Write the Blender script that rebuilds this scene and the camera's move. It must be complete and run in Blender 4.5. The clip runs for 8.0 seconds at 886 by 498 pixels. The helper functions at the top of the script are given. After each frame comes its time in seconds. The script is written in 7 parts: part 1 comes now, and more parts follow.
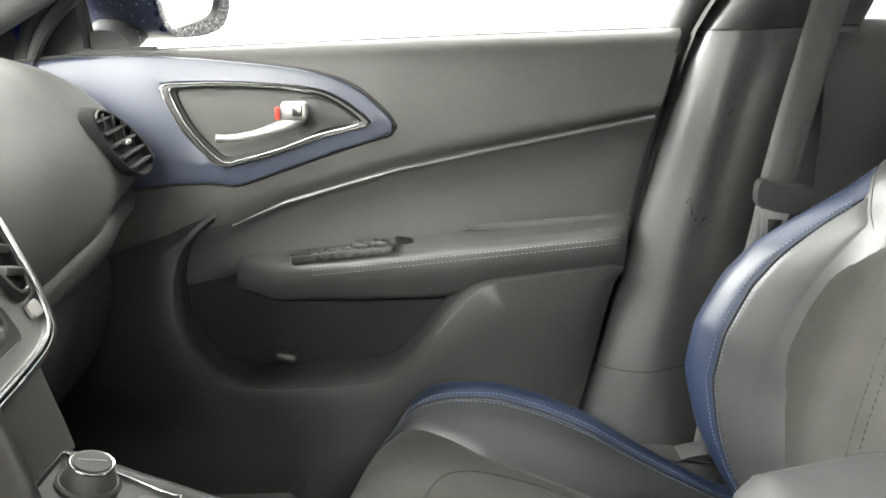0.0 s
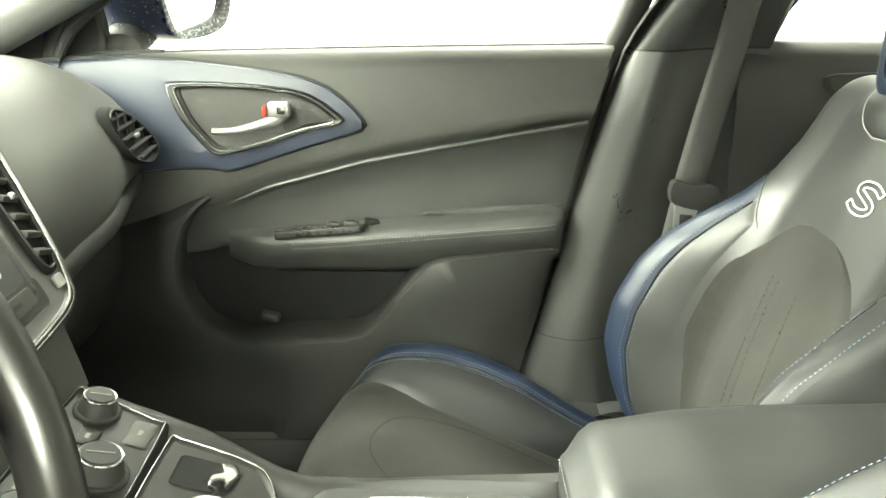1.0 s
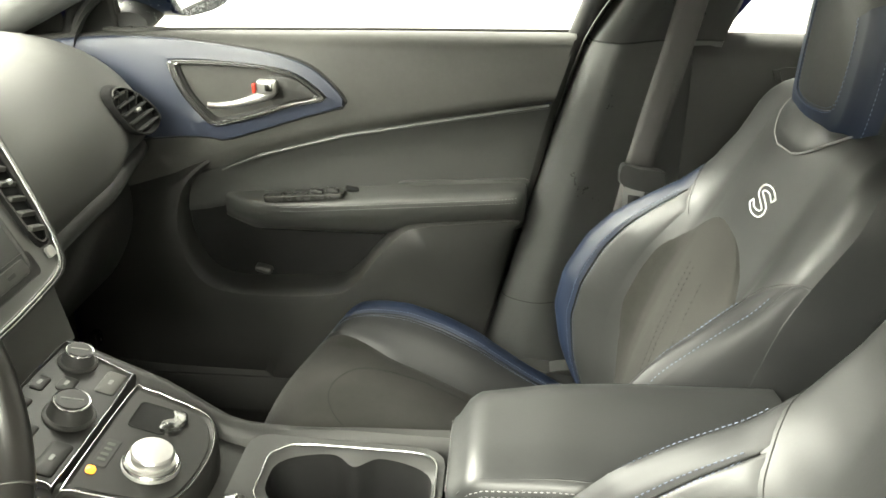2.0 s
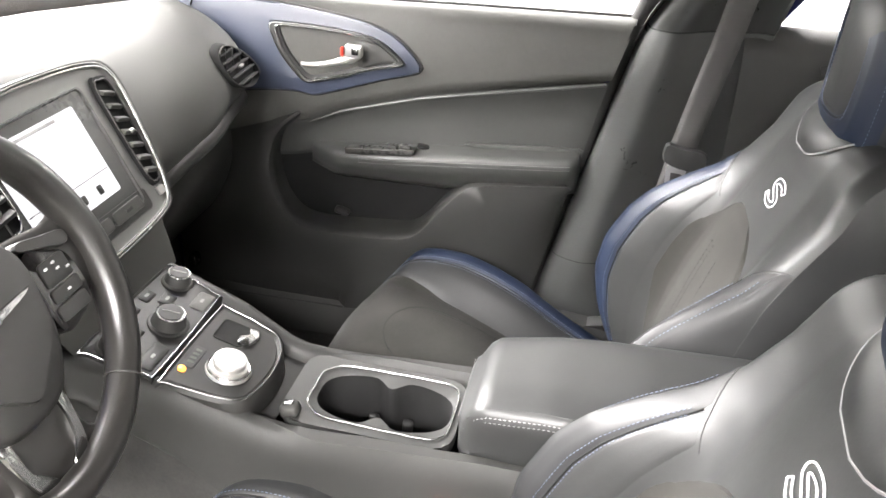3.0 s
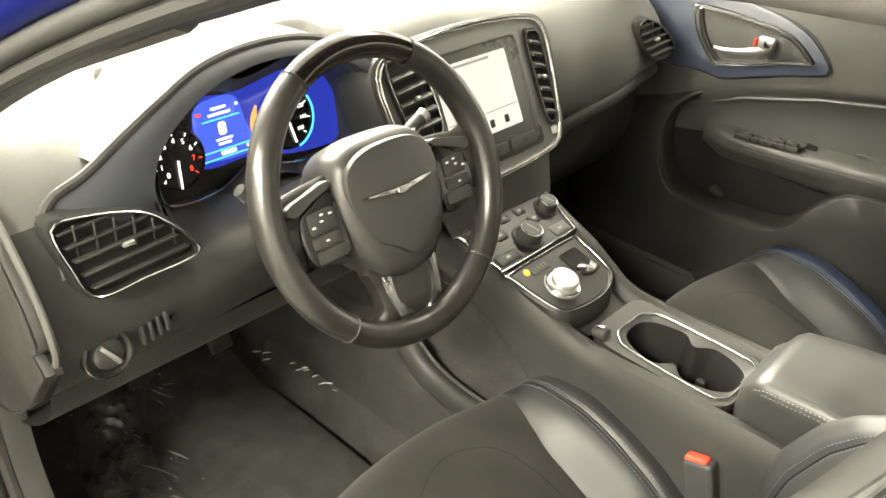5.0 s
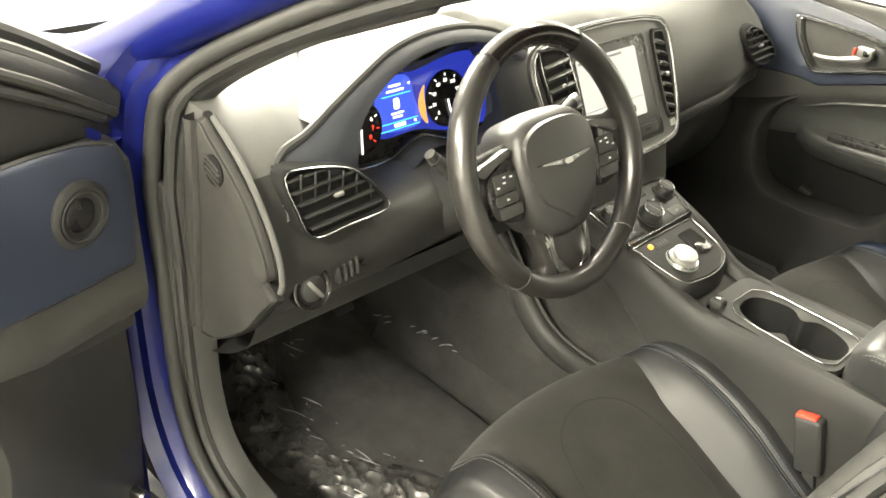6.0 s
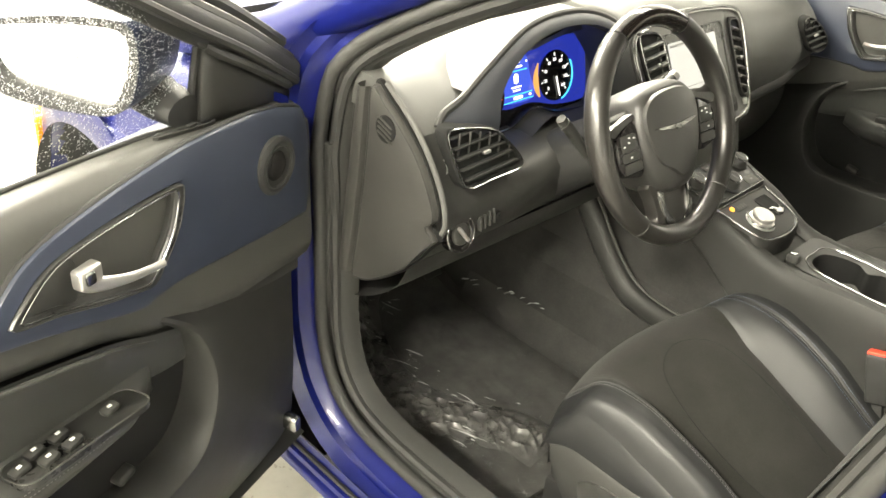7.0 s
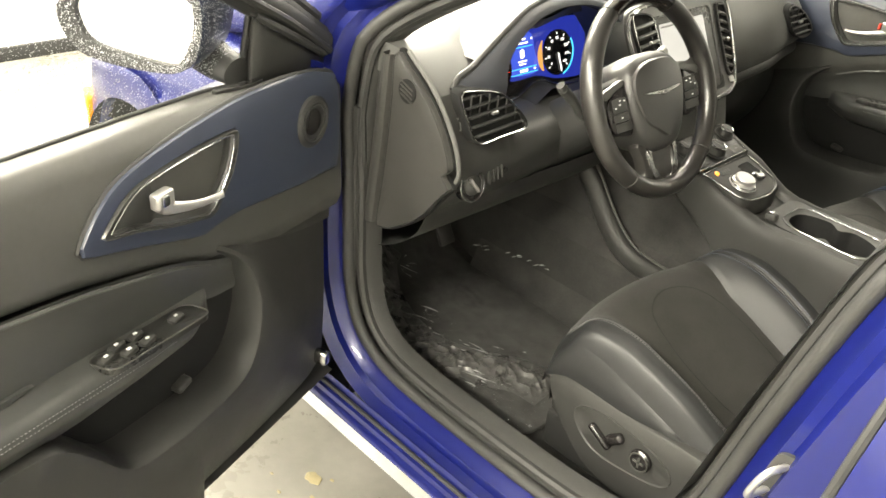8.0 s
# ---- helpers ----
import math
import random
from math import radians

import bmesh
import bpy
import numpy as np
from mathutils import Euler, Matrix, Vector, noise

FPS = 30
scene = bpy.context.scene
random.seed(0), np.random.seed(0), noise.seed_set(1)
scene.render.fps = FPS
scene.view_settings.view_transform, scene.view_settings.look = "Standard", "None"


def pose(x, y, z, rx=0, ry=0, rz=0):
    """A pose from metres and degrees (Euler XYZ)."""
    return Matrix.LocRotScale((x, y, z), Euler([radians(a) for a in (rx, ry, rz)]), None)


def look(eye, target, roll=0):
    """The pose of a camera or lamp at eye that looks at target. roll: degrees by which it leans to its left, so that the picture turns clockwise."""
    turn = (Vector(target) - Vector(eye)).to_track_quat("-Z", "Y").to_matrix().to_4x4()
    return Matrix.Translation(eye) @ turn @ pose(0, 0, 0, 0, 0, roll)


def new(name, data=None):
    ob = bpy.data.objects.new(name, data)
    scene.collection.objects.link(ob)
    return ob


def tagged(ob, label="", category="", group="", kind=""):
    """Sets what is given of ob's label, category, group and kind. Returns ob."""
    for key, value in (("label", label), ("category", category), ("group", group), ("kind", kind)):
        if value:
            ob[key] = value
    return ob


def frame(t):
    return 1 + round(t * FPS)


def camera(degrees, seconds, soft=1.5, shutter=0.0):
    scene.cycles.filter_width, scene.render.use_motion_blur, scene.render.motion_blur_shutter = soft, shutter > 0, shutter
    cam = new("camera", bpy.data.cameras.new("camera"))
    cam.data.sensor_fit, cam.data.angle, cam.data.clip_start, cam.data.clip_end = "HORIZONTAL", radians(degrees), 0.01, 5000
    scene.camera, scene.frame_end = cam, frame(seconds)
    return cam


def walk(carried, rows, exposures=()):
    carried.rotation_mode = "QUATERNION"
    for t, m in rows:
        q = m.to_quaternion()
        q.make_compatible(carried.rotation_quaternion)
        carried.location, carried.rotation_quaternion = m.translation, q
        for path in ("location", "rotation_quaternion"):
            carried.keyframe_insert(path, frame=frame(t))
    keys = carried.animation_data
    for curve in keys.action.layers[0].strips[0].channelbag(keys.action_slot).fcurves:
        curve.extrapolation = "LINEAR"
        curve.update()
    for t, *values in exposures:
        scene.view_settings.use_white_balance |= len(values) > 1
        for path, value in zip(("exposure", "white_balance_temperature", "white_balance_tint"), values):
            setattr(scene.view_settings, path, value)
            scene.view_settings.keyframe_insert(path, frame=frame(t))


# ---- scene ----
# ---- camera and walk ----
cam = camera(54.3, 8.0, soft=1.6)
PATH = [
    (0, (0.018, -0.477, 1.149), (0.059, 1.443, 0.592), -1.4),
    (0.5, (0.047, -0.583, 1.175), (0.061, 1.321, 0.563), -1.3),
    (1, (0.11, -0.669, 1.245), (0.108, 1.223, 0.595), -0.0),
    (1.5, (0.204, -0.727, 1.307), (0.151, 1.147, 0.609), 1.6),
    (1.7, (0.23, -0.745, 1.331), (0.145, 1.11, 0.59), 1.1),
    (2.8, (0.353, -0.884, 1.454), (0.083, 0.865, 0.523), 2.2),
    (3, (0.359, -0.916, 1.475), (0.023, 0.816, 0.533), 2.4),
    (3.5, (0.391, -0.975, 1.522), (-0.148, 0.675, 0.528), 4.7),
    (4, (0.472, -0.994, 1.529), (-0.353, 0.522, 0.518), 4.9),
    (4.5, (0.515, -1.017, 1.536), (-0.469, 0.383, 0.501), 4.5),
    (4.7, (0.519, -1.036, 1.537), (-0.524, 0.32, 0.501), 3.9),
    (5.8, (0.499, -1.217, 1.538), (-0.692, 0.007, 0.497), 4.3),
    (6, (0.503, -1.31, 1.556), (-0.669, -0.059, 0.526), 5.1),
    (6.5, (0.479, -1.487, 1.554), (-0.69, -0.229, 0.529), 5.4),
    (7, (0.503, -1.611, 1.569), (-0.668, -0.356, 0.543), 5.5),
    (7.5, (0.592, -1.702, 1.575), (-0.59, -0.452, 0.554), 5.6),
    (8, (0.664, -1.77, 1.579), (-0.535, -0.531, 0.565), 5.2),
]
EXPOSURES = [(0.0, 1.1, 6500, 6), (0.5, 1.36, 6800, -4), (1.0, 1.2, 7100, -9), (1.7, 0.68, 7200, -6), (2.8, 1.22, 6500, 13), (4.0, 1.15, 6850, 12), (4.7, 0.9, 7700, 4), (5.8, 0.76, 7600, 3), (7.0, 0.58, 7500, 4), (8.0, 0.45, 7500, 5)]
walk(cam, [(t, look(eye, target, roll)) for t, eye, target, roll in PATH], EXPOSURES)

# ---- world and light ----
world = bpy.data.worlds.new("world")
scene.world = world
world.use_nodes = True
wn = world.node_tree.nodes
wl = world.node_tree.links
bg = wn["Background"]
sky = wn.new("ShaderNodeTexSky")
sky.sky_type, sky.sun_disc = "NISHITA", False
sky.sun_elevation, sky.sun_rotation = radians(50), radians(200)
wl.new(sky.outputs[0], bg.inputs[0])
bg.inputs[1].default_value = 0.05


def lamp(name, size_x, size_y, power, m, colour=(1, 0.98, 0.95)):
    data = bpy.data.lights.new(name, "AREA")
    data.shape, data.size, data.size_y, data.energy, data.color = "RECTANGLE", size_x, size_y, power, colour
    ob = new(name, data)
    ob.matrix_basis = m
    return ob


# ---- helpers for building ----
def cr(pts, n, closed=False):
    """Smooth curve through points, n points at even lengths."""
    p = [Vector((*q, 0)) if len(q) == 2 else Vector(q) for q in pts]
    k = len(p)
    dense = []
    for i in range(k if closed else k - 1):
        if closed:
            a, b, c, d = p[i - 1], p[i], p[(i + 1) % k], p[(i + 2) % k]
        else:
            b, c = p[i], p[i + 1]
            a = p[i - 1] if i else b * 2 - c
            d = p[i + 2] if i + 2 < k else c * 2 - b
        for j in range(16):
            t = j / 16
            dense.append(0.5 * (2 * b + (c - a) * t + (2 * a - 5 * b + 4 * c - d) * t * t + (3 * b - a - 3 * c + d) * t ** 3))
    dense.append(p[0].copy() if closed else p[-1])
    return even(dense, n, closed)


def even(dense, n, closed=False):
    """n points at even lengths along a polyline (for closed ones the last point repeats the first)."""
    dense = [Vector(q) for q in dense]
    lengths = [0.0]
    for a, b in zip(dense, dense[1:]):
        lengths.append(lengths[-1] + (b - a).length)
    out, j = [], 0
    for i in range(n):
        s = lengths[-1] * i / (n if closed else n - 1)
        while j < len(dense) - 2 and lengths[j + 1] < s:
            j += 1
        span = lengths[j + 1] - lengths[j]
        out.append(dense[j].lerp(dense[j + 1], (s - lengths[j]) / span if span > 1e-9 else 0))
    return out


def ring(pts, n):
    """A closed polygon with straight sides, n points at even lengths."""
    return even(list(pts) + [pts[0]], n, True)


def mix(table, s):
    """Linear look-up in rows of (s, value)."""
    if s <= table[0][0]:
        return table[0][1]
    for (a, u), (b, v) in zip(table, table[1:]):
        if s <= b:
            return u + (v - u) * (s - a) / (b - a)
    return table[-1][1]


def loft(bm, secs, cu=False, cv=False, caps=False):
    rows = [[bm.verts.new(p) for p in s] for s in secs]
    n = len(rows[0])
    for i in range(len(rows) if cv else len(rows) - 1):
        a, b = rows[i], rows[(i + 1) % len(rows)]
        for j in range(n if cu else n - 1):
            k = (j + 1) % n
            try:
                bm.faces.new((a[j], a[k], b[k], b[j]))
            except ValueError:
                pass
    if caps:
        bm.faces.new(rows[0])
        bm.faces.new(list(reversed(rows[-1])))
    return bm


def tube(bm, path, r, seg=8, closed=False, flat=1.0, up=None):
    """A round bar along a path; flat squeezes it along up."""
    path = [Vector(p) for p in path]
    n = len(path)
    secs, prev = [], None
    for i, p in enumerate(path):
        a = path[i - 1] if (i or closed) else p
        b = path[(i + 1) % n] if (i < n - 1 or closed) else p
        t = (b - a).normalized()
        if up is not None:
            u = Vector(up)
        elif prev is None:
            u = Vector((0, 0, 1)) if abs(t.z) < 0.9 else Vector((1, 0, 0))
        else:
            u = prev
        u = (u - t * u.dot(t)).normalized()
        prev = u
        w = t.cross(u)
        rr = r(i / max(1, n - 1)) if callable(r) else r
        secs.append([p + (u * math.sin(2 * math.pi * k / seg) * flat + w * math.cos(2 * math.pi * k / seg)) * rr for k in range(seg)])
    return loft(bm, secs, cu=True, cv=closed, caps=not closed)


def plate(bm, outline, to3d, levels, cap=True):
    """A shaped plate: rings of the outline drawn in towards its middle by a share, at heights; to3d(u, v, h)."""
    c = sum((Vector(p[:2]) for p in outline), Vector((0, 0))) / len(outline)
    secs = []
    for s, h in levels:
        secs.append([to3d(*(c + (Vector(p[:2]) - c) * s), h) for p in outline])
    loft(bm, secs, cu=True)
    if cap:
        bm.verts.ensure_lookup_table()
        bm.faces.new(bm.verts[-len(outline):])
    return bm


def rrect(cx, cy, w, h, r, n=5):
    out = []
    for sx, sy, a0 in ((1, 1, 0), (-1, 1, 90), (-1, -1, 180), (1, -1, 270)):
        for i in range(n):
            a = radians(a0 + 90 * i / (n - 1))
            out.append((cx + sx * (w / 2 - r) + r * math.cos(a), cy + sy * (h / 2 - r) + r * math.sin(a)))
    return out


def lathe(bm, profile, m, seg=24):
    secs = [[m @ Vector((r * math.cos(2 * math.pi * k / seg), r * math.sin(2 * math.pi * k / seg), h)) for k in range(seg)] for r, h in profile]
    loft(bm, secs, cu=True)
    if profile[-1][0] > 1e-6:
        bm.verts.ensure_lookup_table()
        bm.faces.new(bm.verts[-seg:])
    return bm


def rbox(bm, m, sx, sy, sz, bevel=0.003, seg=2):
    made = bmesh.ops.create_cube(bm, size=1.0, matrix=Matrix.Diagonal((sx, sy, sz, 1)))["verts"]
    edges = list({e for v in made for e in v.link_edges})
    got = made
    if bevel:
        res = bmesh.ops.bevel(bm, geom=edges, offset=bevel, segments=seg, affect="EDGES", profile=0.5)
        got = list({v for f in res["faces"] for v in f.verts} | {v for v in made if v.is_valid})
    bmesh.ops.transform(bm, matrix=m, verts=got)
    return bm


def basis(o, ux, uy):
    """A pose at o with its x along ux and its y near uy."""
    x = Vector(ux).normalized()
    z = x.cross(Vector(uy)).normalized()
    y = z.cross(x)
    m = Matrix((x, y, z)).transposed().to_4x4()
    m.translation = o
    return m


XF = [Matrix.Identity(4)]


def part(name, bm, material, parent=None, label="", angle=38, solid=0.0):
    """Links a bmesh as one mesh object under a thing or a part."""
    m = XF[-1]
    if bm.verts:
        bmesh.ops.remove_doubles(bm, verts=bm.verts, dist=1e-5)
        bmesh.ops.recalc_face_normals(bm, faces=bm.faces)
    bm.transform(m)
    if m.determinant() < 0:
        bmesh.ops.reverse_faces(bm, faces=bm.faces)
    for f in bm.faces:
        f.smooth = True
    lim = radians(angle)
    for e in bm.edges:
        if len(e.link_faces) == 2 and e.calc_face_angle(0.0) > lim:
            e.smooth = False
    me = bpy.data.meshes.new(name)
    bm.to_mesh(me)
    bm.free()
    me.materials.append(material)
    ob = new(name, me)
    if solid:
        mod = ob.modifiers.new("thickness", "SOLIDIFY")
        mod.thickness, mod.offset = solid, -1
    if parent is not None:
        ob.parent = parent
        if parent.type == "EMPTY":
            ob.matrix_parent_inverse = parent.matrix_basis.inverted()
    if label:
        ob["label"] = label
    return ob


def thing(name, at, label, category, group="", kind=""):
    ob = new(name)
    ob.empty_display_size = 0.05
    ob.matrix_basis = Matrix.Translation(XF[-1] @ Vector(at))
    return tagged(ob, label, category, group, kind)


B = bmesh.new


# ---- materials ----
def shader(name, base, rough=0.5, metal=0.0, grain=0.0, grain_scale=400.0, vary=0.15, vary_scale=9.0, second=None, coat=0.0, spec=0.5, rough_vary=0.08, cells=False, sheen=0.0):
    """Base colour varied at a large and a small scale, with a fine relief."""
    mat = bpy.data.materials.new(name)
    mat.use_nodes = True
    n, l = mat.node_tree.nodes, mat.node_tree.links
    p = n["Principled BSDF"]
    co = n.new("ShaderNodeTexCoord")
    big = n.new("ShaderNodeTexNoise")
    big.inputs["Scale"].default_value, big.inputs["Detail"].default_value = vary_scale, 5
    l.new(co.outputs["Object"], big.inputs["Vector"])
    fine = n.new("ShaderNodeTexNoise")
    fine.inputs["Scale"].default_value, fine.inputs["Detail"].default_value = vary_scale * 13, 3
    l.new(co.outputs["Object"], fine.inputs["Vector"])
    add = n.new("ShaderNodeMath")
    add.operation = "ADD"
    half = n.new("ShaderNodeMath")
    half.operation = "MULTIPLY"
    half.inputs[1].default_value = 0.4
    l.new(fine.outputs["Fac"], half.inputs[0])
    l.new(big.outputs["Fac"], add.inputs[0])
    l.new(half.outputs[0], add.inputs[1])
    ramp = n.new("ShaderNodeMapRange")
    ramp.inputs["From Min"].default_value, ramp.inputs["From Max"].default_value = 0.4, 1.0
    l.new(add.outputs[0], ramp.inputs["Value"])
    m = n.new("ShaderNodeMix")
    m.data_type = "RGBA"
    other = second or tuple(c * (1 + vary) for c in base)
    m.inputs["A"].default_value = (*[c * (1 - vary) for c in base], 1)
    m.inputs["B"].default_value = (*other, 1)
    l.new(ramp.outputs[0], m.inputs["Factor"])
    l.new(m.outputs["Result"], p.inputs["Base Color"])
    rr = n.new("ShaderNodeMapRange")
    rr.inputs["To Min"].default_value, rr.inputs["To Max"].default_value = max(0.02, rough - rough_vary), min(1, rough + rough_vary)
    l.new(ramp.outputs[0], rr.inputs["Value"])
    l.new(rr.outputs[0], p.inputs["Roughness"])
    p.inputs["Metallic"].default_value = metal
    p.inputs["Specular IOR Level"].default_value = spec
    p.inputs["Coat Weight"].default_value = coat
    p.inputs["Coat Roughness"].default_value = 0.05
    p.inputs["Sheen Weight"].default_value = sheen
    if grain:
        if cells:
            g = n.new("ShaderNodeTexVoronoi")
            g.inputs["Scale"].default_value = grain_scale
            out = g.outputs["Distance"]
        else:
            g = n.new("ShaderNodeTexNoise")
            g.inputs["Scale"].default_value, g.inputs["Detail"].default_value = grain_scale, 3
            out = g.outputs["Fac"]
        l.new(co.outputs["Object"], g.inputs["Vector"])
        b = n.new("ShaderNodeBump")
        b.inputs["Strength"].default_value, b.inputs["Distance"].default_value = grain, 0.001
        l.new(out, b.inputs["Height"])
        l.new(b.outputs[0], p.inputs["Normal"])
    return mat


def glow(name, colour, strength):
    mat = bpy.data.materials.new(name)
    mat.use_nodes = True
    n = mat.node_tree.nodes
    p = n["Principled BSDF"]
    p.inputs["Base Color"].default_value = (0.01, 0.01, 0.012, 1)
    p.inputs["Roughness"].default_value = 0.15
    p.inputs["Emission Color"].default_value = (*colour, 1)
    p.inputs["Emission Strength"].default_value = strength
    return mat


def clear(name, share, tint=(1, 1, 1), rough=0.02):
    """Thin clear sheet: mostly see-through with gloss."""
    mat = bpy.data.materials.new(name)
    mat.use_nodes = True
    n, l = mat.node_tree.nodes, mat.node_tree.links
    n.remove(n["Principled BSDF"])
    tr, gl, mx = n.new("ShaderNodeBsdfTransparent"), n.new("ShaderNodeBsdfGlossy"), n.new("ShaderNodeMixShader")
    tr.inputs[0].default_value = (*tint, 1)
    gl.inputs["Roughness"].default_value = rough
    mx.inputs[0].default_value = share
    l.new(tr.outputs[0], mx.inputs[1])
    l.new(gl.outputs[0], mx.inputs[2])
    l.new(mx.outputs[0], n["Material Output"].inputs[0])
    return mat


M_soft = shader("soft_plastic", (0.052, 0.052, 0.048), 0.5, grain=0.12, grain_scale=900, cells=True, vary=0.16, spec=0.32)
M_low = shader("lower_door_plastic", (0.024, 0.024, 0.023), 0.5, grain=0.12, grain_scale=1000, cells=True, vary=0.14, spec=0.32)
M_dash = shader("dash_skin", (0.07, 0.07, 0.067), 0.5, grain=0.16, grain_scale=700, cells=True, vary=0.1, spec=0.25)
M_hard = shader("hard_plastic", (0.031, 0.031, 0.0295), 0.5, grain=0.1, grain_scale=1200, vary=0.15, spec=0.3)
M_pillar = shader("pillar_plastic", (0.046, 0.047, 0.046), 0.33, grain=0.06, grain_scale=1200, vary=0.1, spec=0.75)
M_console = shader("console_plastic", (0.022, 0.022, 0.021), 0.5, grain=0.1, grain_scale=1200, vary=0.15, spec=0.25)
# near-black for wells and seams; also paints shade in a gap and the door pockets
M_well = shader("near_black_recess", (0.013, 0.013, 0.013), 0.7, vary=0.2, spec=0.1)
M_dark = shader("dark_plastic", (0.024, 0.024, 0.0235), 0.6, vary=0.2, spec=0.3)
M_doorskin = shader("door_leather", (0.040, 0.041, 0.039), 0.42, grain=0.05, grain_scale=500, vary=0.12, spec=0.4)
# paler copy of the door leather, for the highlight on the insert's lip
M_lip = shader("highlight_leather", (0.048, 0.049, 0.047), 0.4, vary=0.1, spec=0.4)
M_navy = shader("wet_navy_plastic", (0.008, 0.013, 0.034), 0.3, vary=0.2, spec=0.5)
M_leather = shader("black_leather", (0.021, 0.0217, 0.0214), 0.43, grain=0.07, grain_scale=300, vary=0.15, rough_vary=0.05, spec=0.45)
M_lea_dark = shader("dark_leather", (0.017, 0.0175, 0.018), 0.48, grain=0.03, grain_scale=300, vary=0.15, spec=0.35)
M_wheel = shader("wheel_leather", (0.0165, 0.0155, 0.0145), 0.3, vary=0.06, vary_scale=3, rough_vary=0.004)
# gloss black with an orange reflection tinted into its base colour
M_rimtop = shader("gloss_rim", (0.013, 0.0095, 0.008), 0.16, vary=0.15, vary_scale=6, rough_vary=0.01, spec=0.6)
M_suede = shader("dark_fabric", (0.020, 0.0195, 0.0175), 0.95, grain=0.3, grain_scale=1100, vary=0.3, vary_scale=14, sheen=0.06, spec=0.12)
M_blue_lea = shader("blue_leather", (0.0095, 0.015, 0.031), 0.43, grain=0.07, grain_scale=420, vary=0.15, spec=0.38)
M_slate = shader("slate_blue_trim", (0.024, 0.0298, 0.0475), 0.40, grain=0.03, grain_scale=900, vary=0.08)
M_hood = shader("slate_hood", (0.0135, 0.0155, 0.021), 0.55, grain=0.1, grain_scale=900, vary=0.1)
M_chrome = shader("chrome", (0.33, 0.33, 0.325), 0.24, metal=1.0, vary=0.05, rough_vary=0.05)
M_satin = shader("satin_metal", (0.45, 0.445, 0.43), 0.38, metal=0.8, vary=0.05)
M_graph = shader("dull_metal", (0.052, 0.051, 0.049), 0.38, metal=0.4, vary=0.06)
M_piano = shader("gloss_black", (0.014, 0.013, 0.013), 0.22, vary=0.2, spec=0.4)
M_bezel = shader("screen_bezel", (0.022, 0.022, 0.021), 0.30, vary=0.1, spec=0.4)
M_stack = shader("graphite_panel", (0.05, 0.05, 0.046), 0.5, grain=0.04, grain_scale=1500, vary=0.08, spec=0.3)
M_panel = shader("gloss_panel", (0.017, 0.0168, 0.016), 0.44, vary=0.2, spec=0.22)
M_silver = shader("grey_stack_frame", (0.115, 0.115, 0.11), 0.42, metal=0.3, grain=0.03, grain_scale=1500, vary=0.08, spec=0.45)
M_cupmetal = shader("graphite_tray", (0.027, 0.0275, 0.0265), 0.45, metal=0.1, vary=0.08, spec=0.35)
M_paint = shader("blue_paint", (0.0027, 0.006, 0.081), 0.36, metal=0.1, vary=0.06, coat=0.35, grain=0.03, grain_scale=2500, rough_vary=0.03, spec=0.35)
M_rubber = shader("rubber_seal", (0.022, 0.022, 0.021), 0.62, grain=0.2, grain_scale=1500, vary=0.2)
M_carpet = shader("carpet", (0.04, 0.0392, 0.0378), 0.97, grain=0.7, grain_scale=900, vary=0.35, vary_scale=16, spec=0.1)
M_mat = shader("mat_carpet", (0.058, 0.057, 0.055), 0.95, grain=0.7, grain_scale=700, vary=0.35, vary_scale=22, spec=0.15)
M_film = clear("plastic_film", 0.12, (0.97, 0.97, 0.97), 0.17)
# pale colour for the slivers that stand in for glints on the film
M_glint = shader("film_glints", (0.45, 0.45, 0.45), 0.16, vary=0.2, spec=0.9)
M_thread = shader("grey_thread", (0.2, 0.2, 0.2), 0.7, vary=0.15, vary_scale=60)
M_bluethread = shader("pale_blue_thread", (0.1, 0.12, 0.17), 0.7, vary=0.15, vary_scale=60)
M_web = shader("belt_webbing", (0.050, 0.048, 0.047), 0.75, grain=0.4, grain_scale=900, vary=0.15, vary_scale=40)
M_red = shader("red_plastic", (0.55, 0.04, 0.02), 0.4, vary=0.1)
M_glass = clear("window_glass", 0.015, (0.97, 0.98, 0.98), 0.0)
M_mirror = shader("mirror_glass", (0.95, 0.95, 0.95), 0.02, metal=1.0, vary=0.0, rough_vary=0.0)
M_liner = shader("headliner_cloth", (0.06, 0.0555, 0.054), 0.9, grain=0.5, grain_scale=1200, vary=0.08)
M_concrete = shader("wet_concrete", (0.17, 0.163, 0.142), 0.35, grain=0.4, grain_scale=60, vary=0.25, vary_scale=2.2, rough_vary=0.25)
M_white = shader("pale_wall_paint", (0.74, 0.74, 0.73), 0.6, grain=0.1, grain_scale=80, vary=0.03, vary_scale=1.0)
M_line = shader("worn_white_line", (0.52, 0.52, 0.51), 0.5, grain=0.3, grain_scale=120, vary=0.12, vary_scale=12)
M_print = shader("white_print", (0.75, 0.75, 0.75), 0.5, vary=0.05)
M_amber = shader("amber_lens", (0.75, 0.28, 0.03), 0.15, vary=0.1)
M_tyre = shader("tyre_rubber", (0.015, 0.015, 0.015), 0.8, grain=0.4, grain_scale=300, vary=0.2)
# opaque pale drops: the light that water refracts is put into their colour
M_drop = shader("pale_water_drops", (0.48, 0.48, 0.49), 0.08, vary=0.05, spec=0.6)
G_blue = glow("blue_display", (0.03, 0.06, 0.75), 0.42)
G_mid = glow("lit_message_panel", (0.06, 0.13, 0.95), 0.72)
G_orange = glow("orange_band", (1.0, 0.52, 0.16), 0.7)
